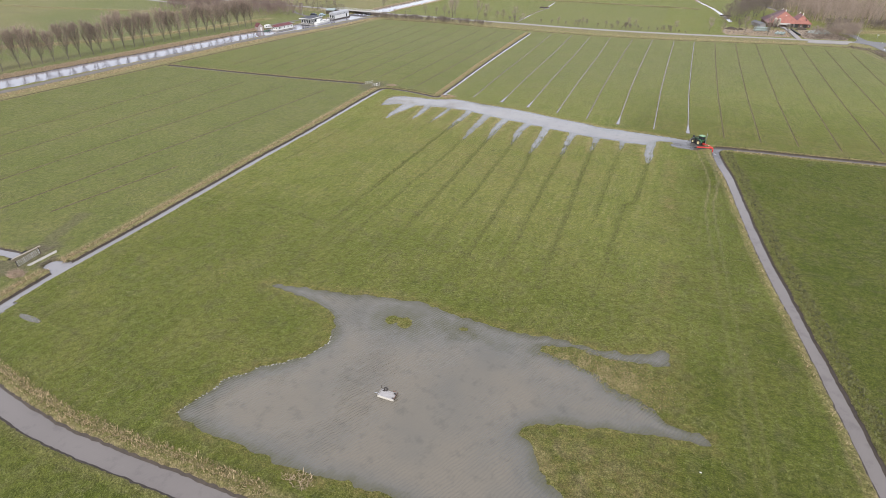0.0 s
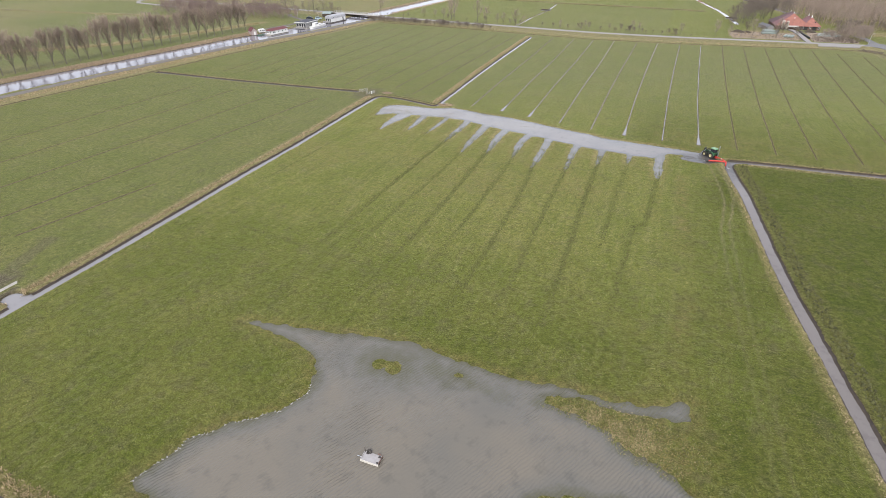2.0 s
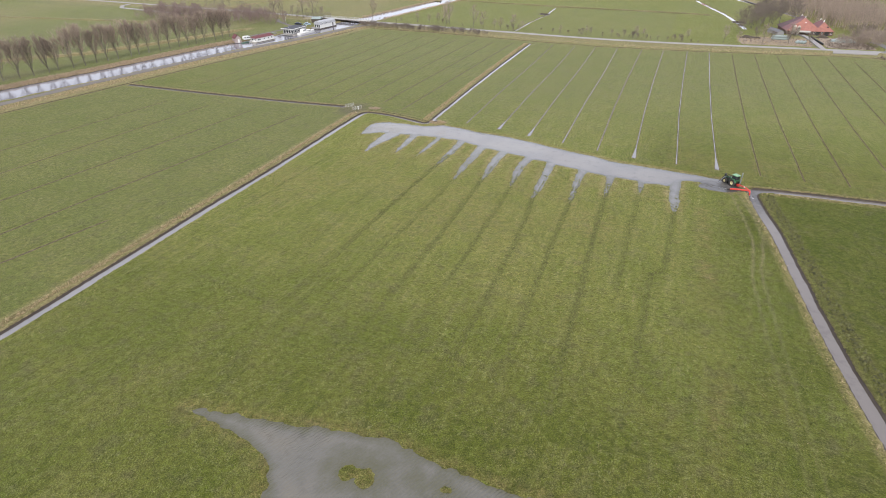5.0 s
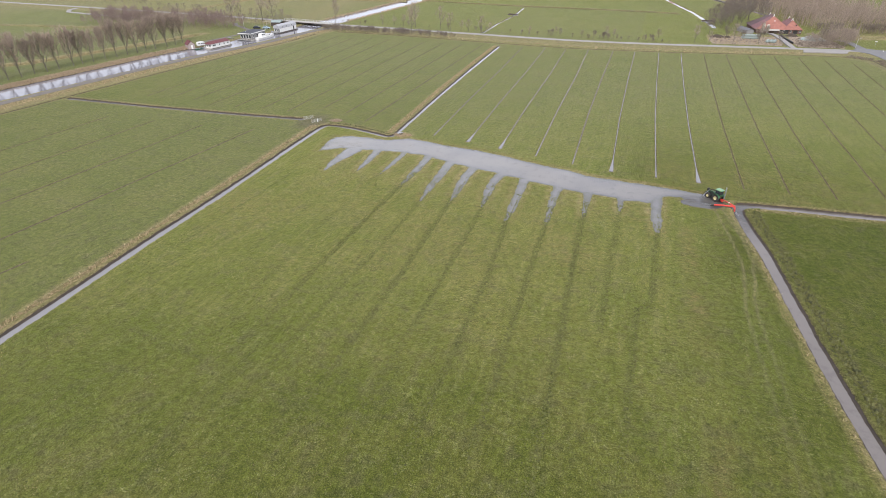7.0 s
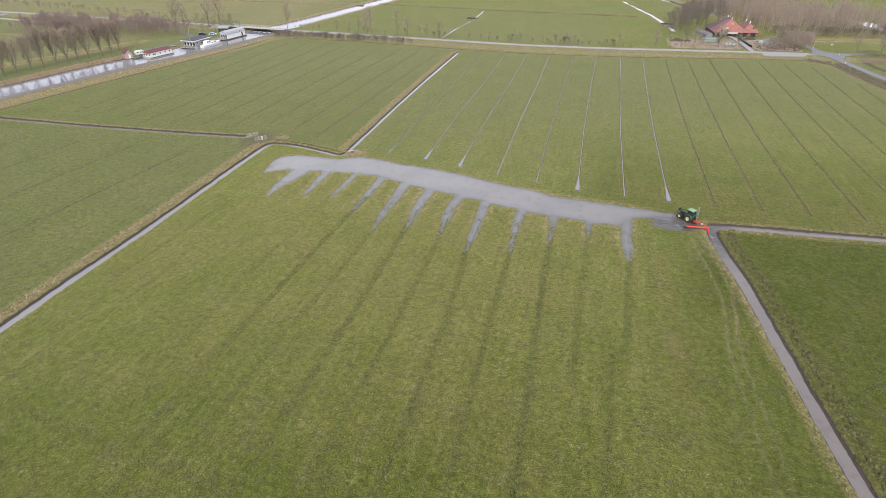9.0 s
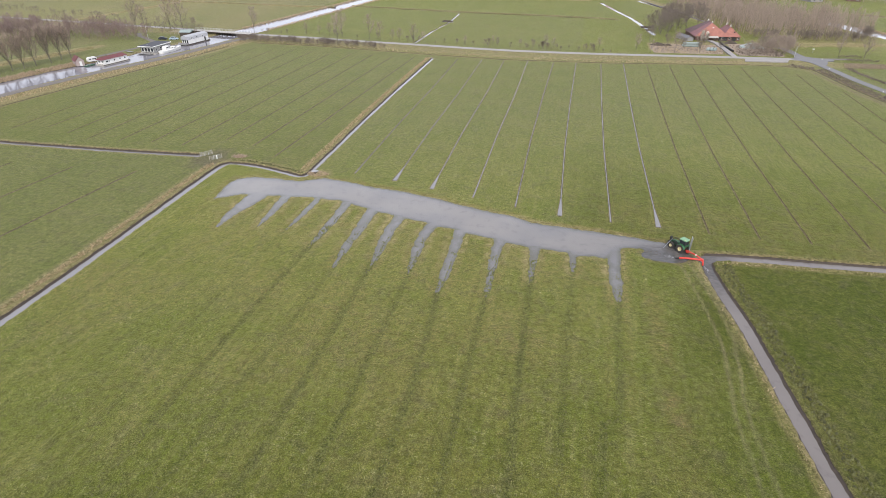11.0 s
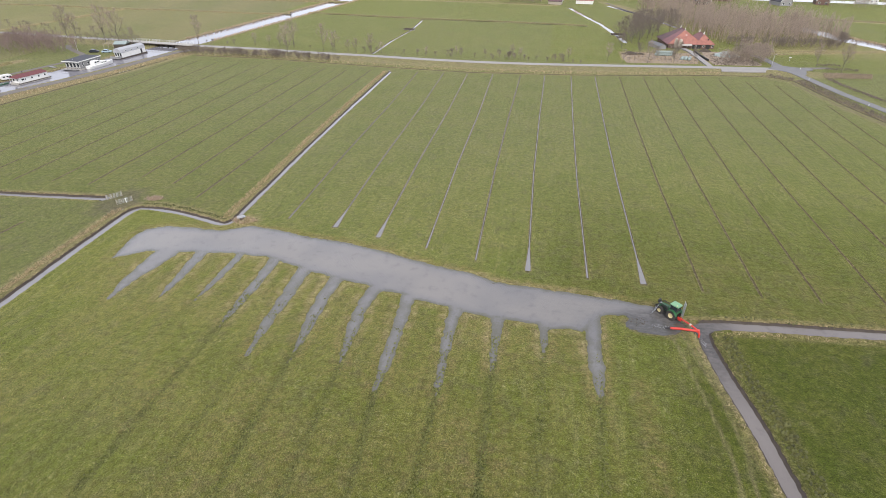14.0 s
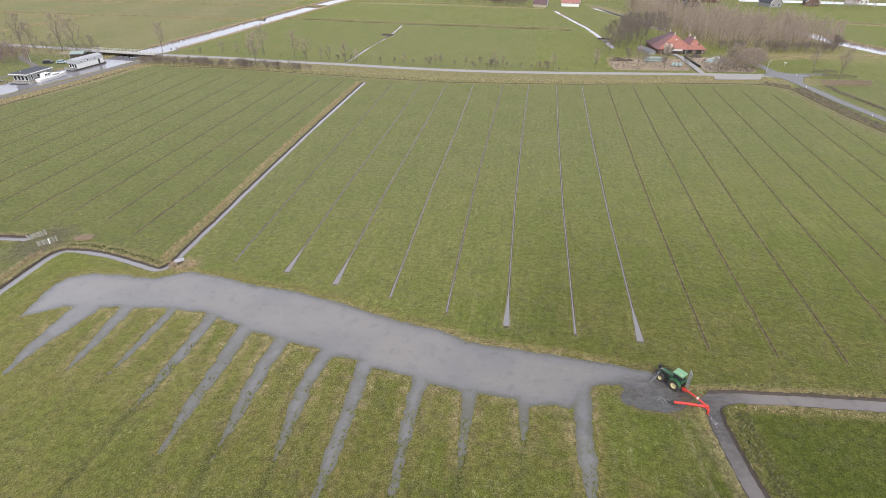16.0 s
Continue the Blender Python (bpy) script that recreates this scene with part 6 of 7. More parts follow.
part("deck_fence", Shape().box((-9.3, 0, 0.95), (0.06, 4.6, 0.9)).box((-8.2, -2.35, 0.95), (2.2, 0.06, 0.9)), GREYWOOD, boat)

cruiser = thing("motor_boat", (-194.4, 226.6, LV), 84.0, "white motor cruiser moored alongside the grey houseboat", "boat")
keel = Shape()
ring = [(-5.2, 1.0), (-4.6, 1.35), (-1, 1.5), (2.2, 1.35), (4.2, 0.7), (5.6, 0.02)]
for zz, k in ((-0.4, 0.75), (0.35, 0.95), (1.0, 1.05)):
    up = 0.35 * (zz > 0.9)
    keel.v += [(x, -y * k, zz + up * max(0, x) / 5) for x, y in ring] + [(x, y * k, zz + up * max(0, x) / 5) for x, y in ring[::-1]]
for lev in range(2):
    a, b = lev * 12, lev * 12 + 12
    keel.f += [(a + i, a + (i + 1) % 12, b + (i + 1) % 12, b + i) for i in range(12)]
keel.f += [tuple(range(24, 36)), tuple(range(0, 12))[::-1]]
part("hull", keel, WHITE, cruiser)
part("cabin", Shape().prism([(-3.2, 1.0), (3.0, 1.1), (2.2, 1.75), (-0.4, 1.85), (-0.7, 2.5), (-2.9, 2.5)], -1.05, 1.05), WHITE, cruiser)
for x in (0.4, 1.2, 2.0):
    part("porthole", Shape().box((x - 0.2, -1.07, 1.45), (0.45, 0.04, 0.28)), GLASS, cruiser)
for x in (-2.4, -1.4):
    part("wheelhouse_window", Shape().box((x, -1.07, 2.1), (0.7, 0.04, 0.45)), GLASS, cruiser)
rail = part("bow_rail", Shape().pipe([(1.5, -1.35, 1.75), (4.2, -0.75, 1.95), (5.4, 0, 2.05), (4.2, 0.75, 1.95), (1.5, 1.35, 1.75)], 0.025), STEEL, cruiser)
cruiser.scale = (1.25, 1.15, 1.1)

hut = thing("boat_shed", (-213.4, 190.6, -0.05), 60.0, "small faded shed with a maroon roof on the canal bank", "shed")
part("walls", Shape().prism([(-1.6, 0), (1.6, 0), (1.6, 2.3), (0, 3.9), (-1.6, 2.3)], -2.4, 2.4), SHEDWALL, hut)
for sgn in (-1, 1):
    part("roof_slope", Shape().quad((sgn * 1.85, -2.6, 2.1), (sgn * 1.85, 2.6, 2.1), (0, 2.6, 3.98), (0, -2.6, 3.98), 0.08 * -sgn), MAROON, hut)
part("door", Shape().box((0.2, -2.42, 1.0), (0.9, 0.06, 1.9)), WHITE, hut)

van = thing("caravan", (-212.6, 197.2, 0.0), 62.0, "small white touring caravan parked on the canal bank", "caravan")
part("body", Shape().prism([(-2.3, 0.45), (2.2, 0.45), (2.5, 1.2), (2.1, 2.3), (1.5, 2.55), (-1.6, 2.55), (-2.3, 2.1), (-2.55, 1.3)], -1.05, 1.05), WHITE, van)
for x in (-1.2, 0.4, 1.5):
    part("window", Shape().box((x, -1.07, 1.65), (0.9, 0.04, 0.55)), GLASS, van)
for y in (-0.85, 0.85):
    part("wheel", Shape().tube((0, y - 0.1, 0.32), (0, y + 0.1, 0.32), 0.32, 0.32, 12), RUBBER, van)
part("drawbar", Shape().tube((2.4, 0, 0.5), (3.6, 0, 0.45), 0.05), STEEL, van)
van.scale = (0.82, 0.82, 0.82)

rower = thing("rowing_boat", (-208.6, 191.2, LV), 75.0, "small open green boat tied up at the bank", "boat")
hull = Shape()
for zz, k in ((-0.15, 0.7), (0.45, 1.0), (0.45, 0.85), (0.0, 0.6)):
    hull.v += [(x, -y * k, zz) for x, y in ((-2.2, 0.6), (-1, 0.8), (1, 0.75), (2.4, 0.05))] + [(x, y * k, zz) for x, y in ((2.4, 0.05), (1, 0.75), (-1, 0.8), (-2.2, 0.6))]
for lev in range(3):
    hull.f += [(lev * 8 + i, lev * 8 + (i + 1) % 8, lev * 8 + 8 + (i + 1) % 8, lev * 8 + 8 + i) for i in range(8)]
hull.f += [tuple(range(24, 32)), tuple(range(8))[::-1]]
part("hull", hull, GREENHULL, rower)
for x in (-1.2, 0.4):
    part("thwart", Shape().box((x, 0, 0.33), (0.25, 1.3, 0.05)), PALEWOOD, rower)

for x, y, ln, rz in ((-211.5, 206, 5.0, -15), (-206.5, 238.5, 6.5, -18), (-211, 218.5, 4.0, -15)):
    jetty = thing("jetty", (x, y, LV), rz, "short weathered timber jetty at the canal bank", "jetty", "jetties")
    for k in range(6):
        part("plank", Shape().box((0, -0.6 + 0.24 * k, 0.6), (ln, 0.21, 0.06)), GREYWOOD, jetty)
    for px in (-ln / 2 + 0.3, ln / 2 - 0.3):
        for py in (-0.55, 0.55):
            part("post", Shape().tube((px, py, -1.2), (px, py, 0.75), 0.08), DARKWOOD, jetty)

house = thing("greenhouse_shed", (-212.5, 261.5, 0.0), 14.0, "low open-sided shed with a green sheet roof near the bridge", "shed")
part("walls", Shape().slab([(-1, -2.6), (4.6, -2.6), (4.6, 2.6), (-1, 2.6)], 0, 2.2), DARKWOOD, house)
part("roof", Shape().prism([(-2.9, 2.2), (2.9, 2.2), (0, 3.3)], -1.2, 4.9, Matrix.Rotation(radians(-90), 4, "Z")), WRAP, house, "faded green sheet roof")
for x in (-6, -3.8, -1.6):
    for y in (-2.4, 2.4):
        part("pergola_post", Shape().tube((x, y, 0), (x, y, 2.4), 0.07), PALEWOOD, house)
for y in (-2.4, 0, 2.4):
    part("pergola_beam", Shape().box((-3.8, y, 2.45), (5.2, 0.1, 0.16)), PALEWOOD, house)


def car(at, rz, paint, label):
    c = thing("car", at, rz, label, "car", "parked cars")
    part("body", Shape().prism([(-2.1, 0.3), (2.1, 0.3), (2.15, 0.75), (1.2, 0.9), (0.5, 1.42), (-1.2, 1.45), (-1.9, 0.95), (-2.15, 0.85)], -0.85, 0.85), paint, c)
    for sgn in (-1, 1):
        part("side_window", Shape().prism([(-1.55, 0.95), (0.85, 0.93), (0.42, 1.36), (-1.12, 1.38)], sgn * 0.852 - 0.006, sgn * 0.852 + 0.006), GLASS, c)
        for x in (-1.3, 1.35):
            part("wheel", Shape().tube((x, sgn * 0.72, 0.31), (x, sgn * 0.88, 0.31), 0.31, 0.31, 12), RUBBER, c)
        part("headlight", Shape().box((2.12, sgn * 0.6, 0.68), (0.06, 0.3, 0.14)), STEEL, c)
    part("windscreen", Shape().quad((1.18, -0.72, 0.92), (1.18, 0.72, 0.92), (0.53, 0.66, 1.40), (0.53, -0.66, 1.40), 0.012), GLASS, c)
    return c


car((-216.5, 249.5, 0), 25, CAR_DARK, "dark parked car beside the canal")
car((-210.5, 250.6, 0), 20, CAR_PALE, "pale blue parked car beside the canal")

bridge = thing("bridge", (-196, 270.9, 0.5), -4, "narrow road bridge on dark timber piles over the canal", "bridge")
part("deck", Shape().box((0, 0, 0.75), (40, 4.9, 0.25)), CONCRETE, bridge, "pale concrete deck")
for y in (-2.42, 2.42):
    side = part("edge_beam", Shape().box((0, y, 0.74), (40.2, 0.2, 0.26)), DARKWOOD, bridge)
    top = part("handrail", Shape().box((0, y, 1.85), (37, 0.07, 0.1)).box((0, y, 1.4), (37, 0.06, 0.08)), PALESTEEL, bridge, "pale painted rail")
    for k in range(19):
        part("rail_post", Shape().box((-18 + 2 * k, y, 1.3), (0.12, 0.12, 1.1)), PALESTEEL, top)
for x in (-15, -11.5, -8, -4.5, -1, 2.5, 6, 9.5, 13):
    cap = part("pile_cap", Shape().box((x, 0, 0.3), (0.35, 5.2, 0.32)), DARKWOOD, bridge)
    for y in (-2.3, 0.0, 2.3):
        part("pile", Shape().tube((x, y, -2.4), (x, y, 0.3), 0.17, 0.17, 8), DARKWOOD, cap)


# ---- farm ----
def hip_roof(x0, x1, y0, y1, ez, rx, ry0, ry1, rz):
    """The four slopes of a hipped roof: front, back, left and right."""
    a, b, c, d = (x0, y0, ez), (x1, y0, ez), (x1, y1, ez), (x0, y1, ez)
    e, f = (rx, ry0, rz), (rx, ry1, rz)
    return [Shape().add([a, b, e], [(0, 1, 2)]), Shape().add([c, d, f], [(0, 1, 2)]), Shape().add([d, a, e, f], [(0, 1, 2, 3)]), Shape().add([b, c, f, e], [(0, 1, 2, 3)])]


def finial(parent, at, rz=0):
    part("owl_board", Shape().prism([(-0.7, -0.4), (0.7, -0.4), (0.25, 0.35), (0.16, 0.9), (0, 1.3), (-0.16, 0.9), (-0.25, 0.35)], -0.06, 0.06, Matrix.Translation(at)), WHITE, parent, "white painted owl board")


farm = thing("farmhouse", (67.6, 320.5, 0), 7.0, "old brick farmhouse and barn under steep red tiled roofs", "farmhouse")
part("barn_wall", Shape().slab([(-11, 0), (10, 0), (10, 25), (-11, 25)], 0, 2.6), BRICK, farm)
slopes = hip_roof(-12, 10.6, -0.7, 25.7, 2.4, 0, 8, 17, 9.2)
part("front_slope", slopes[0], TILE_ORANGE, farm, "orange-red tiled hip")
part("back_slope", slopes[1], TILE_RED, farm)
part("right_slope", slopes[3], TILE_RED, farm)
part("left_slope", Shape().add([(-12, 12, 2.4), (-12, -0.7, 2.4), (0, 8, 9.2), (0, 12.5, 9.2)], [(0, 1, 2, 3)]), TILE_PURPLE, farm, "weathered purple-red tiles")
part("left_slope_sheeted", Shape().add([(-12, 25.7, 2.4), (-12, 12, 2.4), (0, 12.5, 9.2), (0, 17, 9.2)], [(0, 1, 2, 3)]), TILE_DARK, farm, "darker weathered part of the roof")
part("ridge", Shape().box((0, 12.5, 9.25), (0.4, 9.4, 0.3)), TILE_PURPLE, farm)
finial(farm, (0, 8, 9.1))
finial(farm, (0, 17, 9.1))
part("wing_wall", Shape().slab([(10, -0.2), (17.2, -0.2), (17.2, 18), (10, 18)], 0, 2.5), BRICK, farm)
slopes = hip_roof(5.5, 17.8, -0.9, 18.6, 2.45, 11.4, 5.5, 13.5, 7.5)
part("wing_front_slope", slopes[0], TILE_ORANGE, farm, "orange tiled hip")
part("wing_back_slope", slopes[1], TILE_RED, farm)
part("wing_left_slope", slopes[2], TILE_PURPLE, farm)
part("wing_right_slope", slopes[3], TILE_ORANGE, farm)
part("wing_ridge", Shape().box((11.4, 9.5, 7.55), (0.4, 8.4, 0.3)), TILE_PURPLE, farm)
finial(farm, (11.4, 5.5, 7.6))
finial(farm, (11.4, 13.5, 7.6))
part("lean_to_roof", Shape().quad((-7, -2.6, 1.9), (3, -2.6, 1.9), (3, -0.6, 2.6), (-7, -0.6, 2.6), 0.1), CONCRETE, farm, "pale sheet canopy")
for x in (-6.8, -3.5, -0.3, 2.8):
    part("canopy_post", Shape().tube((x, -2.5, 0), (x, -2.5, 1.9), 0.07), PALEWOOD, farm)
# Black slabs on the wall imitate the shade inside open doorways.
for x, w in ((4.4, 1.6), (7.8, 2.6), (13.4, 2.6)):
    part("doorway_shade", Shape().box((x, -0.26, 1.1), (w, 0.14, 2.2)), BLACK, farm, "black slab standing in for the shade inside an open barn doorway")
for x in (1.4, 6.0, 10.6, 16.2):
    window(farm, (x, -0.25, 1.5), (0.9, 1.1))
part("roof_window", Shape().box((13.6, 1.9, 4.6), (0.8, 0.5, 1.2)), BLACK, farm)
part("hatch", Shape().box((0.4, 5.0, 6.6), (0.9, 0.6, 0.6)), WHITE, farm)
farm.scale = (0.8, 0.8, 0.86)

barn = thing("grey_shed", (53.5, 321, 0), 24.0, "long low grey shed with a grey sheet roof", "shed")
part("walls", Shape().slab([(-2.6, -8), (2.6, -8), (2.6, 7), (-2.6, 7)], 0, 2.1), GREYWOOD, barn)
for sgn in (-1, 1):
    part("roof_slope", Shape().quad((sgn * 3.0, -8.4, 2.0), (sgn * 3.0, 7.4, 2.0), (0, 7.4, 3.4), (0, -8.4, 3.4), 0.08 * -sgn), GREYSHEET, barn)
part("gable", Shape().prism([(-2.6, 2.1), (2.6, 2.1), (0, 3.32)], -8.0, -7.9), GREYWOOD, barn)
for y in (-5, -2, 1, 4):
    part("shed_window", Shape().box((2.62, y, 1.3), (0.05, 1.0, 0.7)), GLASS, barn)
barn.scale = (0.72, 0.68, 0.75)

for x, y in ((61.6, 316.5), (63.4, 315)):
    silo = thing("feed_silo", (x, y, 0), 20, "tall cream polyester feed silo on legs", "silo", "feed silos")
    part("tank", Shape().turned([(0.25, 1.0), (1.1, 2.6), (1.15, 5.6), (0.9, 6.3), (0.4, 6.6), (0.0, 6.65)], 14), SILO, silo, smooth=True)
    for a in range(4):
        c, d = math.cos(a * 1.57 + 0.78), math.sin(a * 1.57 + 0.78)
        part("leg", Shape().tube((c * 0.95, d * 0.95, 0), (c * 1.0, d * 1.0, 2.8), 0.06), STEEL, silo)
    silo.scale = (0.72, 0.72, 0.82)


def bale(at, rz, label, group):
    b = thing("wrapped_bale", at, rz, label, "bale", group)
    part("wrap", Shape().turned([(0, -0.62), (0.5, -0.62), (0.62, -0.5), (0.64, 0), (0.62, 0.5), (0.5, 0.62), (0, 0.62)], 14, (0, 0, 0.64), Matrix.Rotation(radians(90), 4, "X")), WRAP, b, smooth=True)
    return b


for k in range(8):
    for lev in range(2):
        bale((50.2 + 1.25 * k * 0.8 + 0.3 * lev, 299.6 + 0.1 * k, 1.1 * lev), 10, "pale green plastic-wrapped silage bale in a stack", "stacked bales")
for k in range(9):
    bale((60.6 + 1.6 * (k % 3) + 0.5 * (k // 3), 291.5 + 1.6 * (k // 3), 0), 30 + 20 * (k % 3), "pale grey-green plastic-wrapped bale lying on the yard", "loose bales")


def heap(name, at, size, material, label, seed, cat="heap"):
    """A lumpy heap with an uneven foot."""
    r = random.Random(seed)
    s = Shape()
    n, rings = 18, 6
    bump = [[r.uniform(0.8, 1.2) for _ in range(n)] for _ in range(rings)]
    for j in range(rings):
        t = j / (rings - 1)
        for i in range(n):
            a = 2 * math.pi * i / n
            k = bump[j][i]
            s.v.append((math.cos(a) * size[0] * (1 - t) * k, math.sin(a) * size[1] * (1 - t) * k, -0.1 + size[2] * math.sin(t * 1.57) * (0.7 + 0.3 * bump[j][(i + 3) % n])))
    s.f += [(j * n + i, j * n + (i + 1) % n, (j + 1) * n + (i + 1) % n, (j + 1) * n + i) for j in range(rings - 1) for i in range(n)]
    ob = new(name, s.mesh(name, material, True))
    ob.matrix_world = pose(*at)
    return tagged(ob, label, cat)


heap("covered_clamp", (83.5, 306, 0), (6.2, 4.2, 2.2), WRAP, "silage heap under pale green plastic sheet", 3)
heap("dung_heap", (38, 300, 0), (4.0, 2.2, 1.5), MUDDY, "dark brown muck heap on the yard", 4)
heap("dung_heap", (43, 300.5, 0), (2.2, 1.4, 1.0), MUDDY, "dark brown muck heap on the yard", 5)
heap("muck_heap", (75.5, 314, 0), (3.2, 1.8, 1.6), MUDDY, "dark heap in front of the barn", 6)
heap("spoil_heap", (-86.8, 113.2, 0.0), (2.4, 1.5, 0.4), CLAYHEAP, "low heap of dry brown spoil in the grass", 7)
heap("spoil_heap", (-89.6, -28.3, 0.0), (2.3, 1.7, 0.3), CLAYHEAP, "low heap of dry brown spoil beside the gateway", 8)
heap("spoil_bank", (24.9, 88.8, 0.0), (1.2, 0.7, 0.22), MUDDY, "small heap of wet mud beside the ditch", 9)
wall = structure("drive_wall", ribbon([(72.4, 292), (70.8, 303), (70.2, 313)], 0.5, 0.0, 0.9, 2.0), BLACK, "low dark wall along the farm drive", "wall")


def far_house(at, rz, size, wall, roofm, label):
    w, d, h, rise = size
    ob = thing("house", at, rz, label, "house", "village houses")
    part("wall", Shape().prism([(-w / 2, 0), (w / 2, 0), (w / 2, h), (0, h + rise), (-w / 2, h)], 0, d), wall, ob)
    for sgn in (-1, 1):
        part("roof", Shape().quad((sgn * (w / 2 + 0.4), -0.5, h - 0.3), (sgn * (w / 2 + 0.4), d + 0.5, h - 0.3), (0, d + 0.5, h + rise + 0.1), (0, -0.5, h + rise + 0.1), 0.2 * -sgn), roofm, ob)
        part("gable_board", Shape().quad((sgn * (w / 2 + 0.4), -0.55, h - 0.4), (0, -0.55, h + rise), (0, -0.55, h + rise + 0.45), (sgn * (w / 2 + 0.4), -0.55, h + 0.1), 0.1), WHITE, ob, "white gable board")
    for x in (-w / 4, w / 4):
        window(ob, (x, -0.05, h * 0.5), (w * 0.16, h * 0.4))
    part("chimney", Shape().box((0.3, d * 0.6, h + rise + 0.4), (0.8, 0.8, 1.4)), BRICK, ob)
    return ob


for at, rz, size, w, rm, lab in (((29, 487, 0), 84, (7, 13, 2.8, 3.4), WHITE, TILE_RED, "white walled house with an orange tiled roof"), ((100, 506, 0), 5, (9, 12, 2.6, 5.5), DARKWOOD, SLATE, "dark roofed house with a white edged gable"), ((113, 500, 0), 0, (11, 12, 2.6, 6.5), DARKWOOD, SLATE, "dark roofed house with a tall white edged gable"),
                                ((175, 508, 0), 20, (10, 13, 3.2, 5.0), GREYWOOD, SLATE, "grey house under a dark roof"), ((205, 520, 0), -10, (9, 12, 3.0, 4.5), BRICK, SLATE, "brick house under a dark roof"), ((5, 478, 0), 80, (6, 10, 2.6, 2.2), PALEWOOD, TILE_DARK, "low ochre timber barn with a dark roof"), ((-30, 512, 0), 85, (7, 11, 2.4, 2.6), BRICK, GREYSHEET, "low brick barn with a grey roof"),
                                ((250, 540, 0), 30, (10, 12, 3.0, 4.5), WHITE, TILE_RED, "white house with a red roof"), ((140, 530, 0), 60, (9, 12, 3.0, 4.8), BRICK, TILE_RED, "brick house with a red roof")):
    far_house(at, rz, size, w, rm, lab)

for x, y, h in ((97.6, 285.5, 5.2), (105.6, 297.5, 1.6), (-226, 250, 6.0)):
    if h < 3:
        sign = thing("direction_sign", (x + 4.2, y + 2.6, 0), 0, "small white direction sign by the junction", "sign")
        part("post", Shape().tube((0, 0, 0), (0, 0, 2.0), 0.06), STEEL, sign)
        part("panel", Shape().box((0, 0, 1.7), (1.1, 0.06, 0.3), cut=0.02), WHITE, sign)
    else:
        lamp = thing("street_lamp", (x, y, 0), 0, "slim pale street lamp standing on the verge", "lamp", "street lamps")
        part("pole", Shape().tube((0, 0, -0.1), (0, 0, h), 0.08, 0.05, 8), PALESTEEL, lamp)
        part("arm", Shape().tube((0, 0, h), (0.5, 0, h + 0.1), 0.04, 0.03), PALESTEEL, lamp)
        part("lantern", Shape().box((0.7, 0, h + 0.1), (0.5, 0.2, 0.1), cut=0.03), PALESTEEL, lamp)
for x, y in ((111.4, 226.8), (104.6, 262), (108, 281.5), (117, 215)):
    mark = thing("marker_post", (x, y, 0.0), 0, "short white roadside marker post", "post", "marker posts")
    part("post", Shape().box((0, 0, 0.5), (0.16, 0.12, 1.1), cut=0.02), WHITE, mark)
for x, y in ((-177.3, 217), (-177.0, 218.7), (-176.2, 220.4)):
    heap("boulder", (x, y, 0), (0.35, 0.3, 0.22), CONCRETE, "pale boulder on the verge of the track", int(y))

small = thing("plank_bridge", (36.2, 352, 0), 2, "narrow grey farm bridge across the ditch", "bridge", "farm bridges")
part("deck", Shape().box((0, 0, 0.1), (7, 2.2, 0.22)), GREYWOOD, small)
for y in (-1.25, 1.25):
    part("rail", Shape().box((0, y * 0.85, 0.5), (6.6, 0.08, 0.6)), DARKWOOD, small)
small = copy_thing(small, pose(-83, 343, -0.02, 0, 0, -6))
structure("lay_by", Shape().slab([(110, 287), (122, 289.5), (124, 287), (111, 283.5)], 0.0, 0.08), TRACK, "gravel field entrance by the side road", "path")
blades("reed_plot", 9, [(x, y, 0.0, 1.0) for x, y in scatter(9, 1500, within([(113, 268), (131.5, 270.6), (135, 278.4), (116, 277.2)]), (112, 136, 267, 280))], DEADREED, "plot of dry buff reeds by the junction", 0.55, 4, 0.4)
thicket("junction_hedge", 17, [(118.8 + 0.8 * k + r0.uniform(-0.4, 0.4), 282.6 + r0.uniform(-0.5, 0.5)) for k in range(17)] + [(118.5 + 0.9 * k, 290.2 + r0.uniform(-0.5, 0.5)) for k in range(10)], "low dark clipped hedges round a small plot", SHRUB, (0.7, 1.1), height=1.3, spread=1.0, limbs=14, forks=3, twigs=4, lean=0.4, low=0.05, thick=0.012, fine=0.03)
blades("roadside_weeds", 18, bank_spots([(114.2, 267), (115.2, 258), (118, 246), (125, 222), (136, 190)], 21, -1.0, 1.0, 10, 0.0), SHRUB, "dark dead weeds along the ditch beyond the side road", 0.5, 4, 0.5)
thicket("far_hedge", 19, [(-36 + 0.8 * k + r0.uniform(-0.4, 0.4), 478 + 0.15 * k + r0.uniform(-1, 1)) for k in range(32)], "far bare brown hedge before the village", SHRUB, (0.8, 1.2), height=5.0, spread=2.4, limbs=12, forks=3, twigs=3, lean=0.5, low=0.05, thick=0.01, fine=0.06)


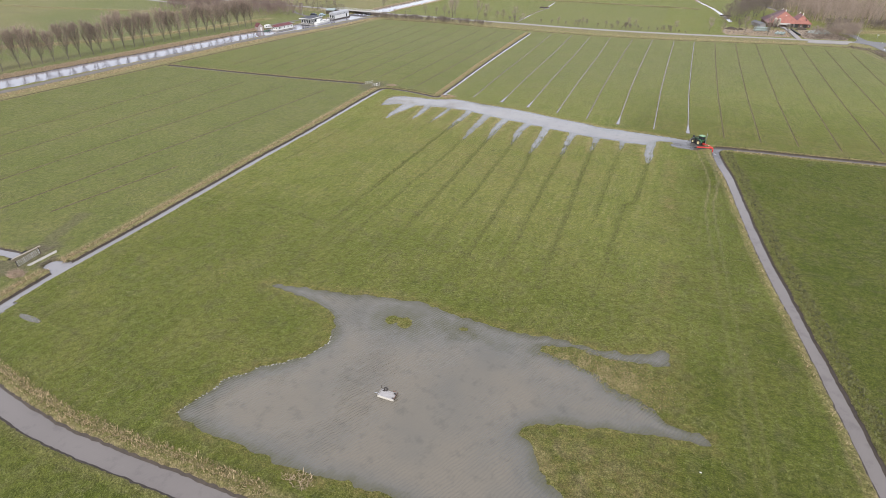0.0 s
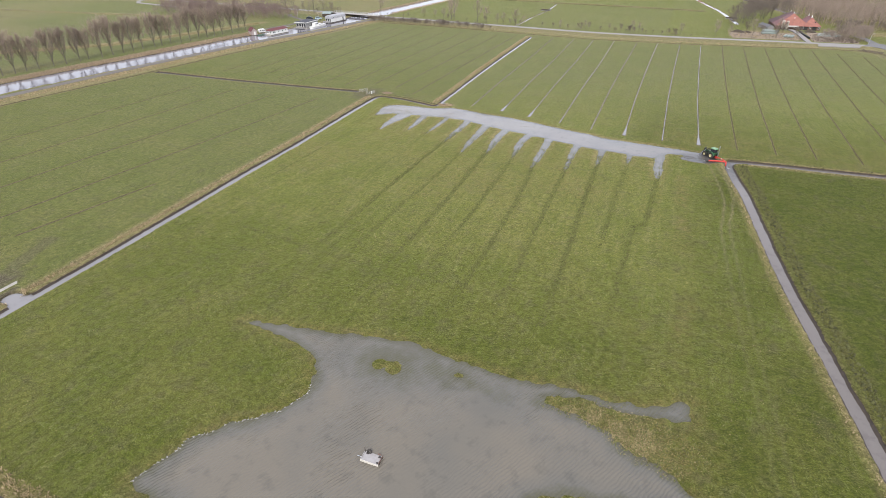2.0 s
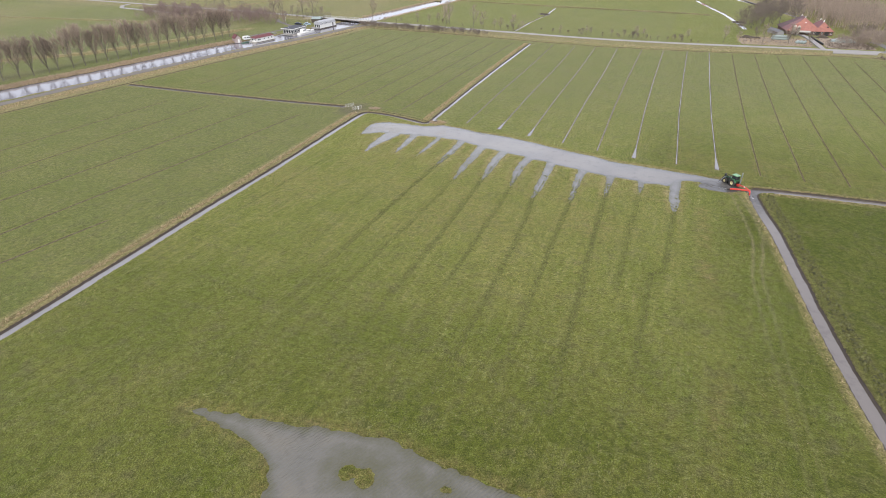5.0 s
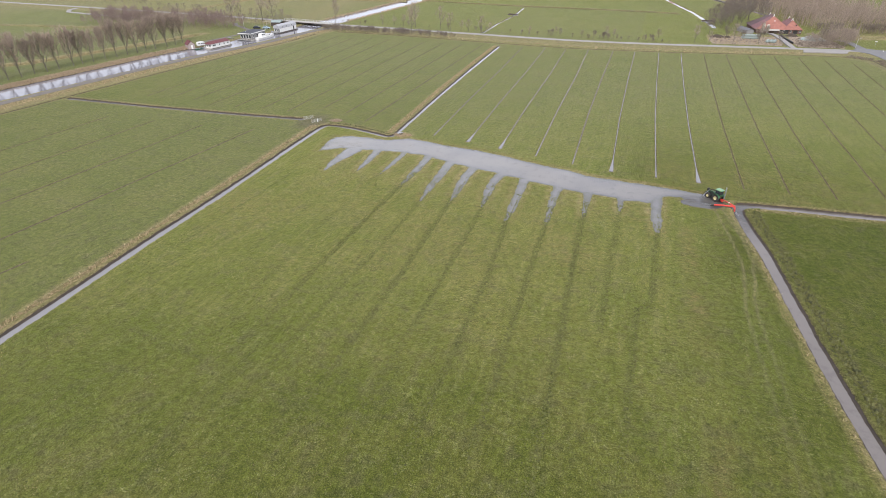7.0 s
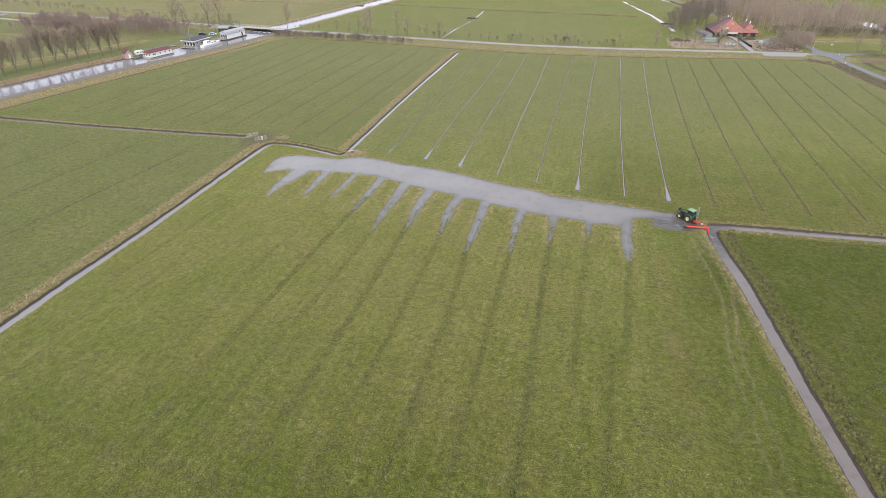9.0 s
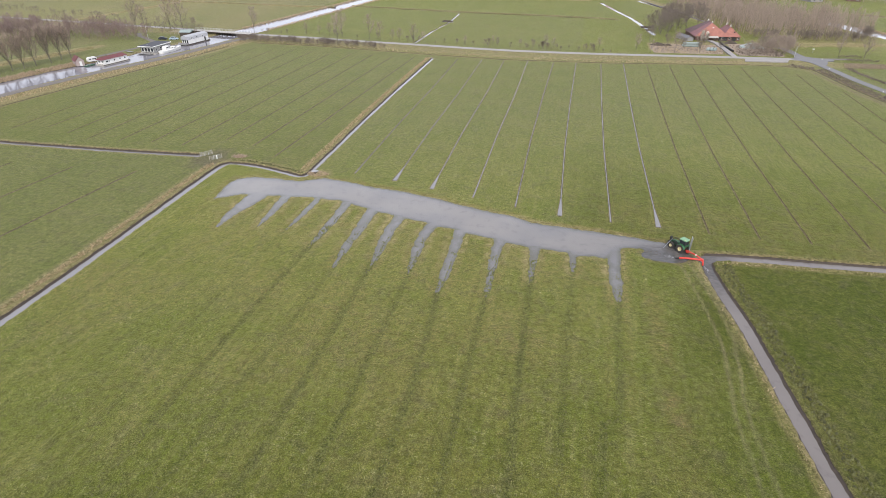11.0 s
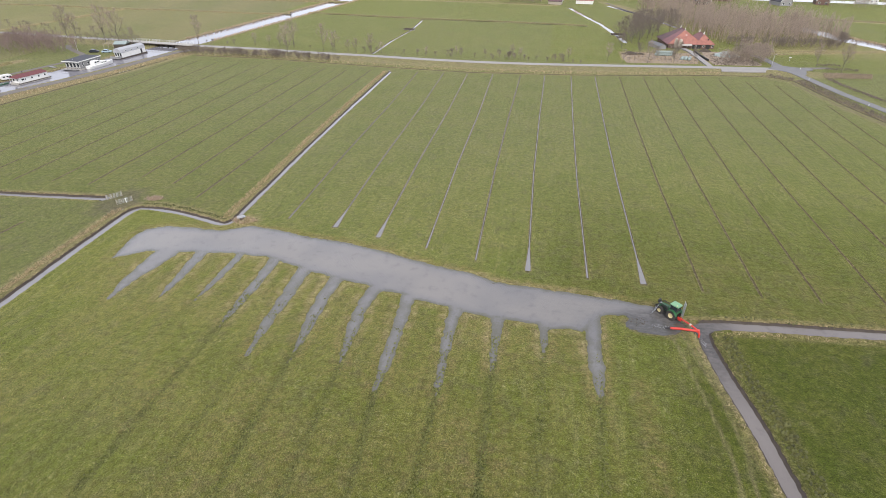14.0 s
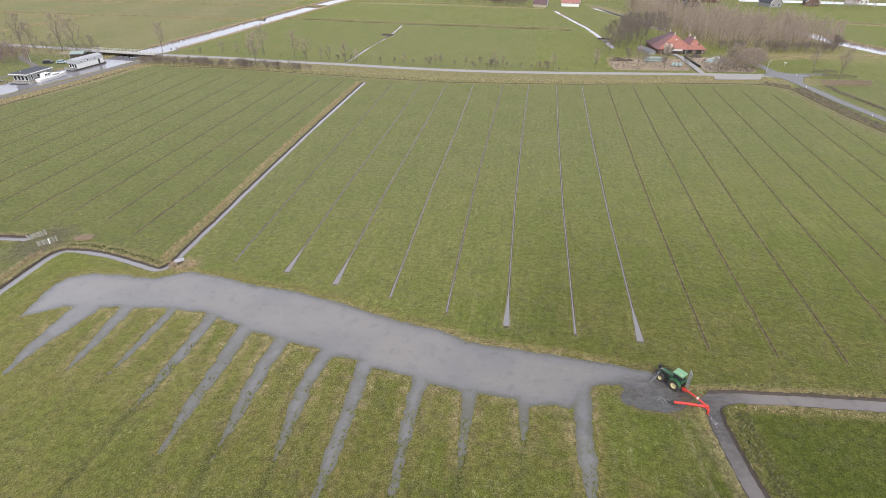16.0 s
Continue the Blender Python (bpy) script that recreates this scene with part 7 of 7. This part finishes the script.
# ---- gateways ----
def field_gate(parent, a, b, bars=5, high=1.15):
    """A steel gate of level tubes between two points in the thing's own space."""
    a, b = Vector(a), Vector(b)
    g = part("gate_frame", Shape().tube(a + Vector((0, 0, 0.1)), a + Vector((0, 0, high)), 0.05).tube(b + Vector((0, 0, 0.1)), b + Vector((0, 0, high)), 0.05), PALESTEEL, parent, "pale galvanised gate frame")
    for k in range(bars):
        z = Vector((0, 0, 0.16 + (high - 0.2) * k / (bars - 1)))
        part("bar", Shape().tube(a + z, b + z, 0.024, 0.024, 5), PALESTEEL, g)
    for t in (0.33, 0.67):
        q = a.lerp(b, t)
        part("brace", Shape().tube(q + Vector((0, 0, 0.1)), q + Vector((0, 0, high)), 0.03, 0.03, 5), PALESTEEL, g)
    return g


gate = thing("field_gate", (-91.9, -24.2, 0.0), 0, "pale steel field gate standing on an earth dam", "gate", "field gates")
field_gate(gate, (0.4, -2.4, 0), (-0.4, 2.2, 0))
for y in (-2.5, 2.3):
    part("gate_post", Shape().tube((0.4 - 0.17 * (y + 2.5), y, -0.3), (0.4 - 0.17 * (y + 2.5), y, 1.4), 0.1, 0.09, 8), DARKWOOD, gate)
for x, w, lab in ((-90.3, 0.28, "pale concrete headwall of the dam"), (-95.0, 0.22, "pale timber edge of the dam")):
    edge = thing("dam_headwall", (x, -23.0, 0.0), 0, lab, "wall", "dam headwalls")
    part("beam", Shape().box((0, 0.1, -0.12), (w, 5.6, 0.62), cut=0.03), CONCRETE if x > -92 else PALEWOOD, edge)
    if x > -92:
        part("apron", Shape().prism([(0.14, -0.45), (1.0, -0.45), (0.9, -0.2), (0.14, 0.16)], -2.6, 2.7), CONCRETE, edge, "sloping brown-stained concrete apron")
for a, b in (((-96.9, 110.3), (-95.0, 113.0)), ((-92.9, 108.6), (-90.9, 111.2))):
    gate = thing("field_gate", (a[0], a[1], 0.0), 0, "pale steel field gate beside a worn muddy crossing", "gate", "field gates")
    field_gate(gate, (0, 0, 0), (b[0] - a[0], b[1] - a[1], 0))
    for q in ((0, 0), (b[0] - a[0], b[1] - a[1])):
        part("gate_post", Shape().tube((q[0], q[1], -0.3), (q[0], q[1], 1.3), 0.06, 0.06, 8), PALEWOOD, gate)
post = thing("gate_pillar", (-91.6, 110.0, 0.0), 0, "single white pillar at the crossing", "post")
part("pillar", Shape().turned([(0.11, -0.2), (0.11, 0.95), (0.15, 0.97), (0.15, 1.1), (0.0, 1.15)], 10), WHITE, post)
for x, y in ((-89.8, 107.0), (-64.2, 240.5), (-67.4, 243.5)):
    head = thing("culvert_head", (x, y, -0.5), 20, "small weathered grey culvert headwall in the ditch bank", "culvert", "culverts")
    part("wall", Shape().box((0, 0, 0.2), (1.1, 0.2, 0.7), cut=0.03), GREYWOOD, head)
    part("pipe", Shape().turned([(0.2, -0.3), (0.26, -0.3), (0.26, 0.4), (0.2, 0.4)], 12, (0, -0.2, 0.15), Matrix.Rotation(radians(90), 4, "X")), BLACK, head)
sluice = thing("ditch_weir", (-61.8, 107.6, -0.4), 40, "small dark weir box with a pipe in the ditch end", "weir")
part("box", Shape().box((0, 0, 0.3), (0.7, 0.7, 0.9), cut=0.03), BLACK, sluice)
part("pipe", Shape().tube((0, -0.2, 0.2), (-1.6, -0.6, 0.1), 0.18, 0.18, 10), BLACK, sluice)
part("stake", Shape().tube((0.5, 0.4, -0.2), (0.5, 0.4, 1.0), 0.05), DARKWOOD, sluice)
part("cover_plate", Shape().box((0.1, 0.9, 0.72), (1.7, 1.9, 0.07), cut=0.02, m=Matrix.Rotation(radians(-12), 4, "X")), PALESHEET, sluice, "grey sheet laid over the ditch end")
heap("plastic_scrap", (25.4, -24.1, 0.06), (0.22, 0.14, 0.12), WHITE, "scrap of white plastic lying in the grass", 21, "litter")
reed_clump = scatter(37, 120, lambda x, y: math.hypot((x + 60.9) / 2.6, (y - 107.2) / 1.6) < 1, (-64, -58, 105, 109))
blades("weir_reeds", 37, [(x, y, 0.02, 1.0) for x, y in reed_clump], REED, "dry reeds round the ditch end", 0.45, 4, 0.7)


# ---- raft in the flood water ----
raft = thing("flat_trailer", (-13.8, -27.7, FLOOD_LEVEL - 0.27), 4.0, "small pale flat trailer standing in the flood water", "trailer")
lean = Matrix.Rotation(radians(-6), 4, "X") @ Matrix.Rotation(radians(3), 4, "Y")
part("bed", Shape().box((0, 0, 0.42), (2.25, 1.35, 0.1), cut=0.02, m=lean), WEATHERED, raft, "pale weathered plank bed")
part("side_board", Shape().box((0, -0.72, 0.42), (2.35, 0.06, 0.3), cut=0.015, m=lean), CREAM, raft, "pale side board")
part("end_board", Shape().box((-1.15, 0, 0.48), (0.06, 1.4, 0.3), cut=0.015, m=lean), WEATHERED, raft)
part("rusty_end", Shape().box((1.15, 0.05, 0.46), (0.07, 1.3, 0.22), cut=0.015, m=lean), BRICK, raft, "rust-brown end board")
for y in (0.45, -0.5):
    for x in (-0.75, 0.95):
        w = part("wheel", Shape().turned([(0.12, -0.08), (0.26, -0.1), (0.3, -0.05), (0.3, 0.05), (0.26, 0.1), (0.12, 0.08)], 14, (x, y - 0.05 * (1 if y > 0 else -1), 0.24), Matrix.Rotation(radians(90), 4, "X")), RUBBER, raft, smooth=True)
        part("hub", Shape().tube((x, y - 0.12 * (1 if y > 0 else -1), 0.24), (x, y + 0.06 * (1 if y > 0 else -1), 0.24), 0.1, 0.1, 10), RED if x > 0 else STEEL, w)
part("spare_tyre", Shape().turned([(0.14, -0.07), (0.28, -0.09), (0.33, 0), (0.28, 0.09), (0.14, 0.07)], 16, (-0.55, 0.62, 0.62), Matrix.Rotation(radians(65), 4, "X")), RUBBER, raft, smooth=True)
part("drawbar", Shape().tube((-1.1, -0.2, 0.38), (-1.9, -0.1, 0.3), 0.05), STEEL, raft)
part("stake", Shape().tube((-1.05, 0.55, 0.1), (-1.15, 0.6, 1.15), 0.035), DARKWOOD, raft)
part("stake", Shape().tube((1.3, -0.35, 0.0), (1.5, -0.5, 0.75), 0.035), DARKWOOD, raft)
part("red_board", Shape().box((0.75, 0.62, 0.62), (0.4, 0.08, 0.2), cut=0.02), BRICK, raft)

wrack = [(x, y, -0.05, 1.0) for x, y in scatter(31, 70, lambda x, y: math.hypot((x + 17.2) / 2.0, (y + 43.1) / 0.9) < 1, (-20, -14, -45, -41))]
yard_weeds = [(x, y, 0.05, 1.0) for x, y in scatter(33, 900, within([(34.8, 281), (66.5, 285), (69, 299), (66, 306), (44, 305), (35, 303)]), (33, 70, 280, 308))]
blades("yard_weeds", 33, yard_weeds[:620], STRAW, "dead straw-coloured weeds on the farmyard", 0.4, 4, 0.8)
east_yard = scatter(38, 420, within([(73, 283), (92, 284.5), (98, 295), (92, 305), (79, 311), (74, 309)]), (72, 100, 282, 312))
blades("dead_stalks", 38, [(x, y, 0.05, 1.0) for x, y in east_yard], SHRUB, "dark dead stalks among the bushes of the farmyard", 0.6, 4, 0.7)
blades("yard_stalks", 34, yard_weeds[620:], SHRUB, "dark dead stalks on the farmyard", 0.5, 4, 0.6)
for hx, hy, hn in ((-86.8, 113.2, 35), (-89.6, -28.3, 36)):
    blades("heaped_stems", hn, [(x, y, 0.3 * max(0.0, 1 - math.hypot((x - hx) / 2.4, (y - hy) / 1.5)), 1.0) for x, y in scatter(hn, 150, lambda x, y: math.hypot((x - hx) / 2.3, (y - hy) / 1.4) < 1, (hx - 2.5, hx + 2.5, hy - 1.6, hy + 1.6))], DEADREED, "dead reed stems thrown up on a heap", 0.22, 4, 1.8)
blades("washed_up_reed", 31, wrack, REED, "washed-up dead reed stems at the water's edge", 0.3, 4, 1.6)


# ---- tractor with pump ----
def wheel_at(parent, at, radius, wide, rim):
    """A tractor wheel with lugs, rim and hub, its axle along y."""
    m = Matrix.Rotation(radians(90), 4, "X")
    prof = [(rim, -wide * 0.38), (radius * 0.82, -wide * 0.5), (radius * 0.96, -wide * 0.42), (radius, 0), (radius * 0.96, wide * 0.42), (radius * 0.82, wide * 0.5), (rim, wide * 0.38)]
    s = Shape().turned(prof, 28, at, m)
    for k in range(18):
        a = 2 * math.pi * k / 18
        for sgn in (-1, 1):
            c = Vector(at) + Vector((math.cos(a + 0.09 * sgn) * radius * 0.99, sgn * wide * 0.22, math.sin(a + 0.09 * sgn) * radius * 0.99))
            s.box(c, (0.09, wide * 0.45, 0.07), m=Matrix.Rotation(-a - 1.57, 4, "Y") @ Matrix.Rotation(sgn * 0.5, 4, "Z"))
    w = part("wheel", s, RUBBER, parent, "muddy lugged tyre", False)
    face = Shape().turned([(rim * 1.02, -wide * 0.36), (rim * 0.95, -wide * 0.30), (rim * 0.7, -wide * 0.12), (rim * 0.25, -wide * 0.10), (rim * 0.22, -wide * 0.2), (0, -wide * 0.2)], 20, at, m)
    back = Shape().turned([(rim * 1.02, wide * 0.36), (rim * 0.95, wide * 0.30), (rim * 0.7, wide * 0.12), (rim * 0.25, wide * 0.10), (rim * 0.22, wide * 0.2), (0, wide * 0.2)], 20, at, m)
    face.add(back.v, back.f)
    part("rim", face, YELLOW, w, "cream-yellow wheel rim")
    for k in range(8):
        a = 2 * math.pi * k / 8
        part("wheel_bolt", Shape().tube(Vector(at) + Vector((math.cos(a) * rim * 0.32, -wide * 0.16, math.sin(a) * rim * 0.32)), Vector(at) + Vector((math.cos(a) * rim * 0.32, wide * 0.16, math.sin(a) * rim * 0.32)), 0.025, 0.025, 5), STEEL, w)
    return w


TX, TY, HEAD = 24.0, 90.75, 136.0
tractor = thing("tractor", (TX, TY, -0.1), HEAD, "green farm tractor with pale green roof driving a pump", "tractor")
for y in (-0.86, 0.86):
    wheel_at(tractor, (0, y, 0.9), 0.94, 0.56, 0.46)
for y in (-0.82, 0.82):
    wheel_at(tractor, (2.35, y, 0.68), 0.7, 0.46, 0.34)
part("chassis", Shape().box((1.2, 0, 0.85), (3.2, 0.5, 0.5), cut=0.05), BLACK, tractor)
part("axle", Shape().tube((0, -0.7, 0.9), (0, 0.7, 0.9), 0.16, 0.16, 10), BLACK, tractor)
part("axle", Shape().tube((2.35, -0.7, 0.68), (2.35, 0.7, 0.68), 0.12, 0.12, 10), BLACK, tractor)
bonnet = part("bonnet", Shape().prism([(0.75, 1.0), (2.75, 0.95), (2.9, 1.2), (2.8, 1.55), (2.3, 1.72), (0.75, 1.85)], -0.36, 0.36), GREEN, tractor, "green bonnet")
part("grille", Shape().box((2.87, 0, 1.22), (0.06, 0.55, 0.45), cut=0.02), BLACK, bonnet)
for y in (-0.22, 0.22):
    part("headlight", Shape().box((2.84, y, 1.5), (0.08, 0.2, 0.1), cut=0.02), WHITE, bonnet)
part("side_vent", Shape().box((1.9, 0.365, 1.3), (1.3, 0.02, 0.45)).box((1.9, -0.365, 1.3), (1.3, 0.02, 0.45)), BLACK, bonnet)
cab = part("cab", Shape().box((-0.05, 0, 1.55), (1.55, 1.3, 0.4), cut=0.06), GREEN, tractor, "green cab base")
for x, y in ((-0.72, -0.62), (-0.72, 0.62), (0.66, -0.55), (0.66, 0.55), (0.1, -0.64), (0.1, 0.64)):
    part("cab_pillar", Shape().tube((x, y, 1.6), (x * 0.92, y * 0.95, 2.72), 0.045, 0.045, 6), BLACK, cab)
part("cab_glass", Shape().box((-0.04, 0, 2.2), (1.3, 1.16, 0.98), cut=0.04), GLASS, cab, "dark cab glass")
part("roof", Shape().box((-0.05, 0, 2.84), (1.65, 1.42, 0.22), cut=0.09), ROOFGREEN, cab, "pale green cab roof")
for y in (-0.45, 0.45):
    part("work_light", Shape().box((0.8, y, 2.78), (0.07, 0.2, 0.12), cut=0.02), WHITE, cab)
part("beacon", Shape().turned([(0.07, 0), (0.07, 0.14), (0.03, 0.2), (0, 0.2)], 10, (-0.5, 0.5, 2.95)), YELLOW, cab)
for y in (-0.86, 0.86):
    arch = Shape()
    for k in range(6):
        a0, a1 = radians(15 + 25 * k), radians(40 + 25 * k)
        arch.quad((math.cos(a0) * 1.0, y - 0.28, 0.9 + math.sin(a0) * 1.0), (math.cos(a0) * 1.0, y + 0.28, 0.9 + math.sin(a0) * 1.0), (math.cos(a1) * 1.0, y + 0.28, 0.9 + math.sin(a1) * 1.0), (math.cos(a1) * 1.0, y - 0.28, 0.9 + math.sin(a1) * 1.0), 0.03)
    part("mudguard", arch, GREEN, tractor, "green mudguard")
part("exhaust", Shape().tube((0.95, -0.42, 1.8), (0.95, -0.42, 2.9), 0.05, 0.05, 8), BLACK, tractor)
part("step", Shape().box((0.55, 0.72, 0.55), (0.4, 0.25, 0.05)).box((0.55, 0.72, 0.85), (0.4, 0.25, 0.05)), BLACK, tractor)
for y in (-0.9, 0.9):
    part("mirror", Shape().tube((0.7, y * 0.7, 2.4), (0.8, y * 1.1, 2.4), 0.02).box((0.8, y * 1.13, 2.3), (0.04, 0.16, 0.3), cut=0.01), BLACK, tractor)
loader = part("front_linkage", Shape().box((3.15, 0, 0.85), (0.5, 0.9, 0.5), cut=0.04), BLACK, tractor, "black front linkage")
for y in (-0.42, 0.42):
    part("loader_arm", Shape().pipe([(0.9, y * 1.35, 1.35), (1.5, y * 1.45, 1.95), (2.6, y * 1.45, 1.9), (3.5, y * 1.3, 1.0)], 0.085), BLACK, loader)
part("ballast", Shape().box((3.3, -0.2, 1.75), (0.35, 0.6, 0.6), cut=0.05), BLACK, loader)
# The hinged harrow wings: one folded down at the front, one standing at the back.
A, B = Vector((3.75, 0.0, 0.1)), Vector((2.95, 2.6, 0.0))
UP = Vector((-0.75, -0.3, 1.6))
rake = part("front_rake", Shape().pipe([A, B, B + UP * 0.8, A + UP, A], 0.032), STEEL, tractor, "grey tubular front rake")
for k in range(1, 8):
    q = A.lerp(B, k / 8)
    part("tine", Shape().pipe([q - UP * 0.05, q + UP * 0.4 + Vector((0.16, 0.05, 0)), q + UP * (1 - 0.2 * k / 8)], 0.022), GREYSHEET, rake)
for k in (0.3, 0.65):
    part("rake_bar", Shape().tube(A + UP * k, B + UP * k, 0.028, 0.028, 5), STEEL, rake)
A, B = Vector((-1.65, -0.15, 0.9)), Vector((-0.95, -0.85, 0.9))
UP = Vector((-0.1, 0.1, 2.9))
wing = part("harrow_wing", Shape().pipe([A, B, B + UP, A + UP, A], 0.045), STEEL, tractor, "upright grey lattice panel")
for k in range(1, 10):
    part("lattice_bar", Shape().tube(A + UP * (k / 10), B + UP * (k / 10), 0.022, 0.022, 5), STEEL, wing)
for k in range(1, 5):
    q = A.lerp(B, k / 5)
    part("lattice_bar", Shape().tube(q, q + UP, 0.022, 0.022, 5), STEEL, wing)
tractor.scale = (0.9, 0.9, 0.95)
part("linkage", Shape().tube((-0.3, 0.4, 0.7), (-1.2, 0.4, 0.6), 0.06).tube((-0.3, -0.4, 0.7), (-1.2, -0.4, 0.6), 0.06).tube((-0.3, 0, 1.2), (-1.2, 0, 1.1), 0.05), BLACK, tractor)

rp = random.Random(90)
froth = [(22.0 + rp.gauss(0, 0.75), 88.0 + rp.gauss(0, 0.28), HEAD_LEVEL + 0.02, rp.uniform(0.5, 1.2)) for _ in range(44)]
froth += [(27.5 + 0.5 * t + rp.gauss(0, 0.12), 86.1 - 1.5 * t + rp.gauss(0, 0.25), DITCH_LEVEL + 0.02, rp.uniform(0.5, 1.2)) for t in [rp.random() for _ in range(46)]]
lumps("pump_foam", 90, froth, PALESHEET, "pale foam on the water stirred by the pump", 0.05, 0.02)
sods = [(18.6 + rp.gauss(0, 1.3), 88.6 + rp.gauss(0, 0.8), HEAD_LEVEL, rp.uniform(0.5, 1.3)) for _ in range(46)]
lumps("floating_sods", 91, sods, MUDDY, "torn dark sods lying in the shallow flood water", 0.1, 0.08)
drift = ground_spots(92, 9000, (-46, 16, 88, 106), lambda j, i: (np.abs(HEAD_D[j, i] + 0.15) < 0.3) & (GY[j, i] > north[j, i]) & (CLUMP[j, i] > 0.0))
lumps("drift_debris", 92, [(x, y, HEAD_LEVEL, k) for x, y, z, k in drift[::3]], MUDDY, "dark drifted debris along the edge of the flood water", 0.11, 0.07)
pump = thing("ditch_pump", (0, 0, 0), 0, "long bright red pump tube laid from flooded field to ditch", "pump")
part("suction_tube", Shape().pipe([(23.1, 87.55, 0.22), (24.6, 87.3, 0.5), (26.9, 86.95, 0.72)], 0.19, 12), RED, pump, "bright red steel pipe")
part("hitch_frame", Shape().box((24.75, 89.75, 0.55), (0.7, 0.18, 0.5), -46, 0.03).tube((24.5, 90.1, 0.35), (24.9, 89.5, 1.0), 0.07).tube((24.95, 89.85, 0.35), (24.9, 89.5, 1.0), 0.07), RED, pump)
arm = part("drive_arm", Shape().pipe([(24.8, 89.7, 0.75), (26.0, 88.1, 0.95), (26.9, 86.95, 0.85)], 0.13, 10), RED, pump)
part("arm_collar", Shape().turned([(0.0, -0.14), (0.14, -0.12), (0.17, 0), (0.14, 0.12), (0, 0.14)], 12, (26.0, 88.0, 1.0)), CREAM, arm, "white plastic guard")
part("pump_head", Shape().box((27.0, 86.95, 0.72), (0.42, 0.42, 0.42), -5, 0.06).tube((27.1, 86.9, 0.7), (27.2, 86.7, 0.3), 0.17, 0.17, 12).tube((27.2, 86.7, 0.3), (27.25, 86.65, -0.3), 0.16, 0.16, 12), RED, pump)
part("intake_cage", Shape().pipe([(23.1, 87.6, 0.2), (22.7, 87.65, 0.05), (22.4, 87.7, -0.1)], 0.16, 8), BLACK, pump, "dark intake strainer")
part("support_leg", Shape().tube((26.6, 87.0, 0.7), (26.5, 86.6, -0.5), 0.05).tube((26.6, 87.0, 0.7), (26.6, 87.6, -0.3), 0.05), BLACK, pump)
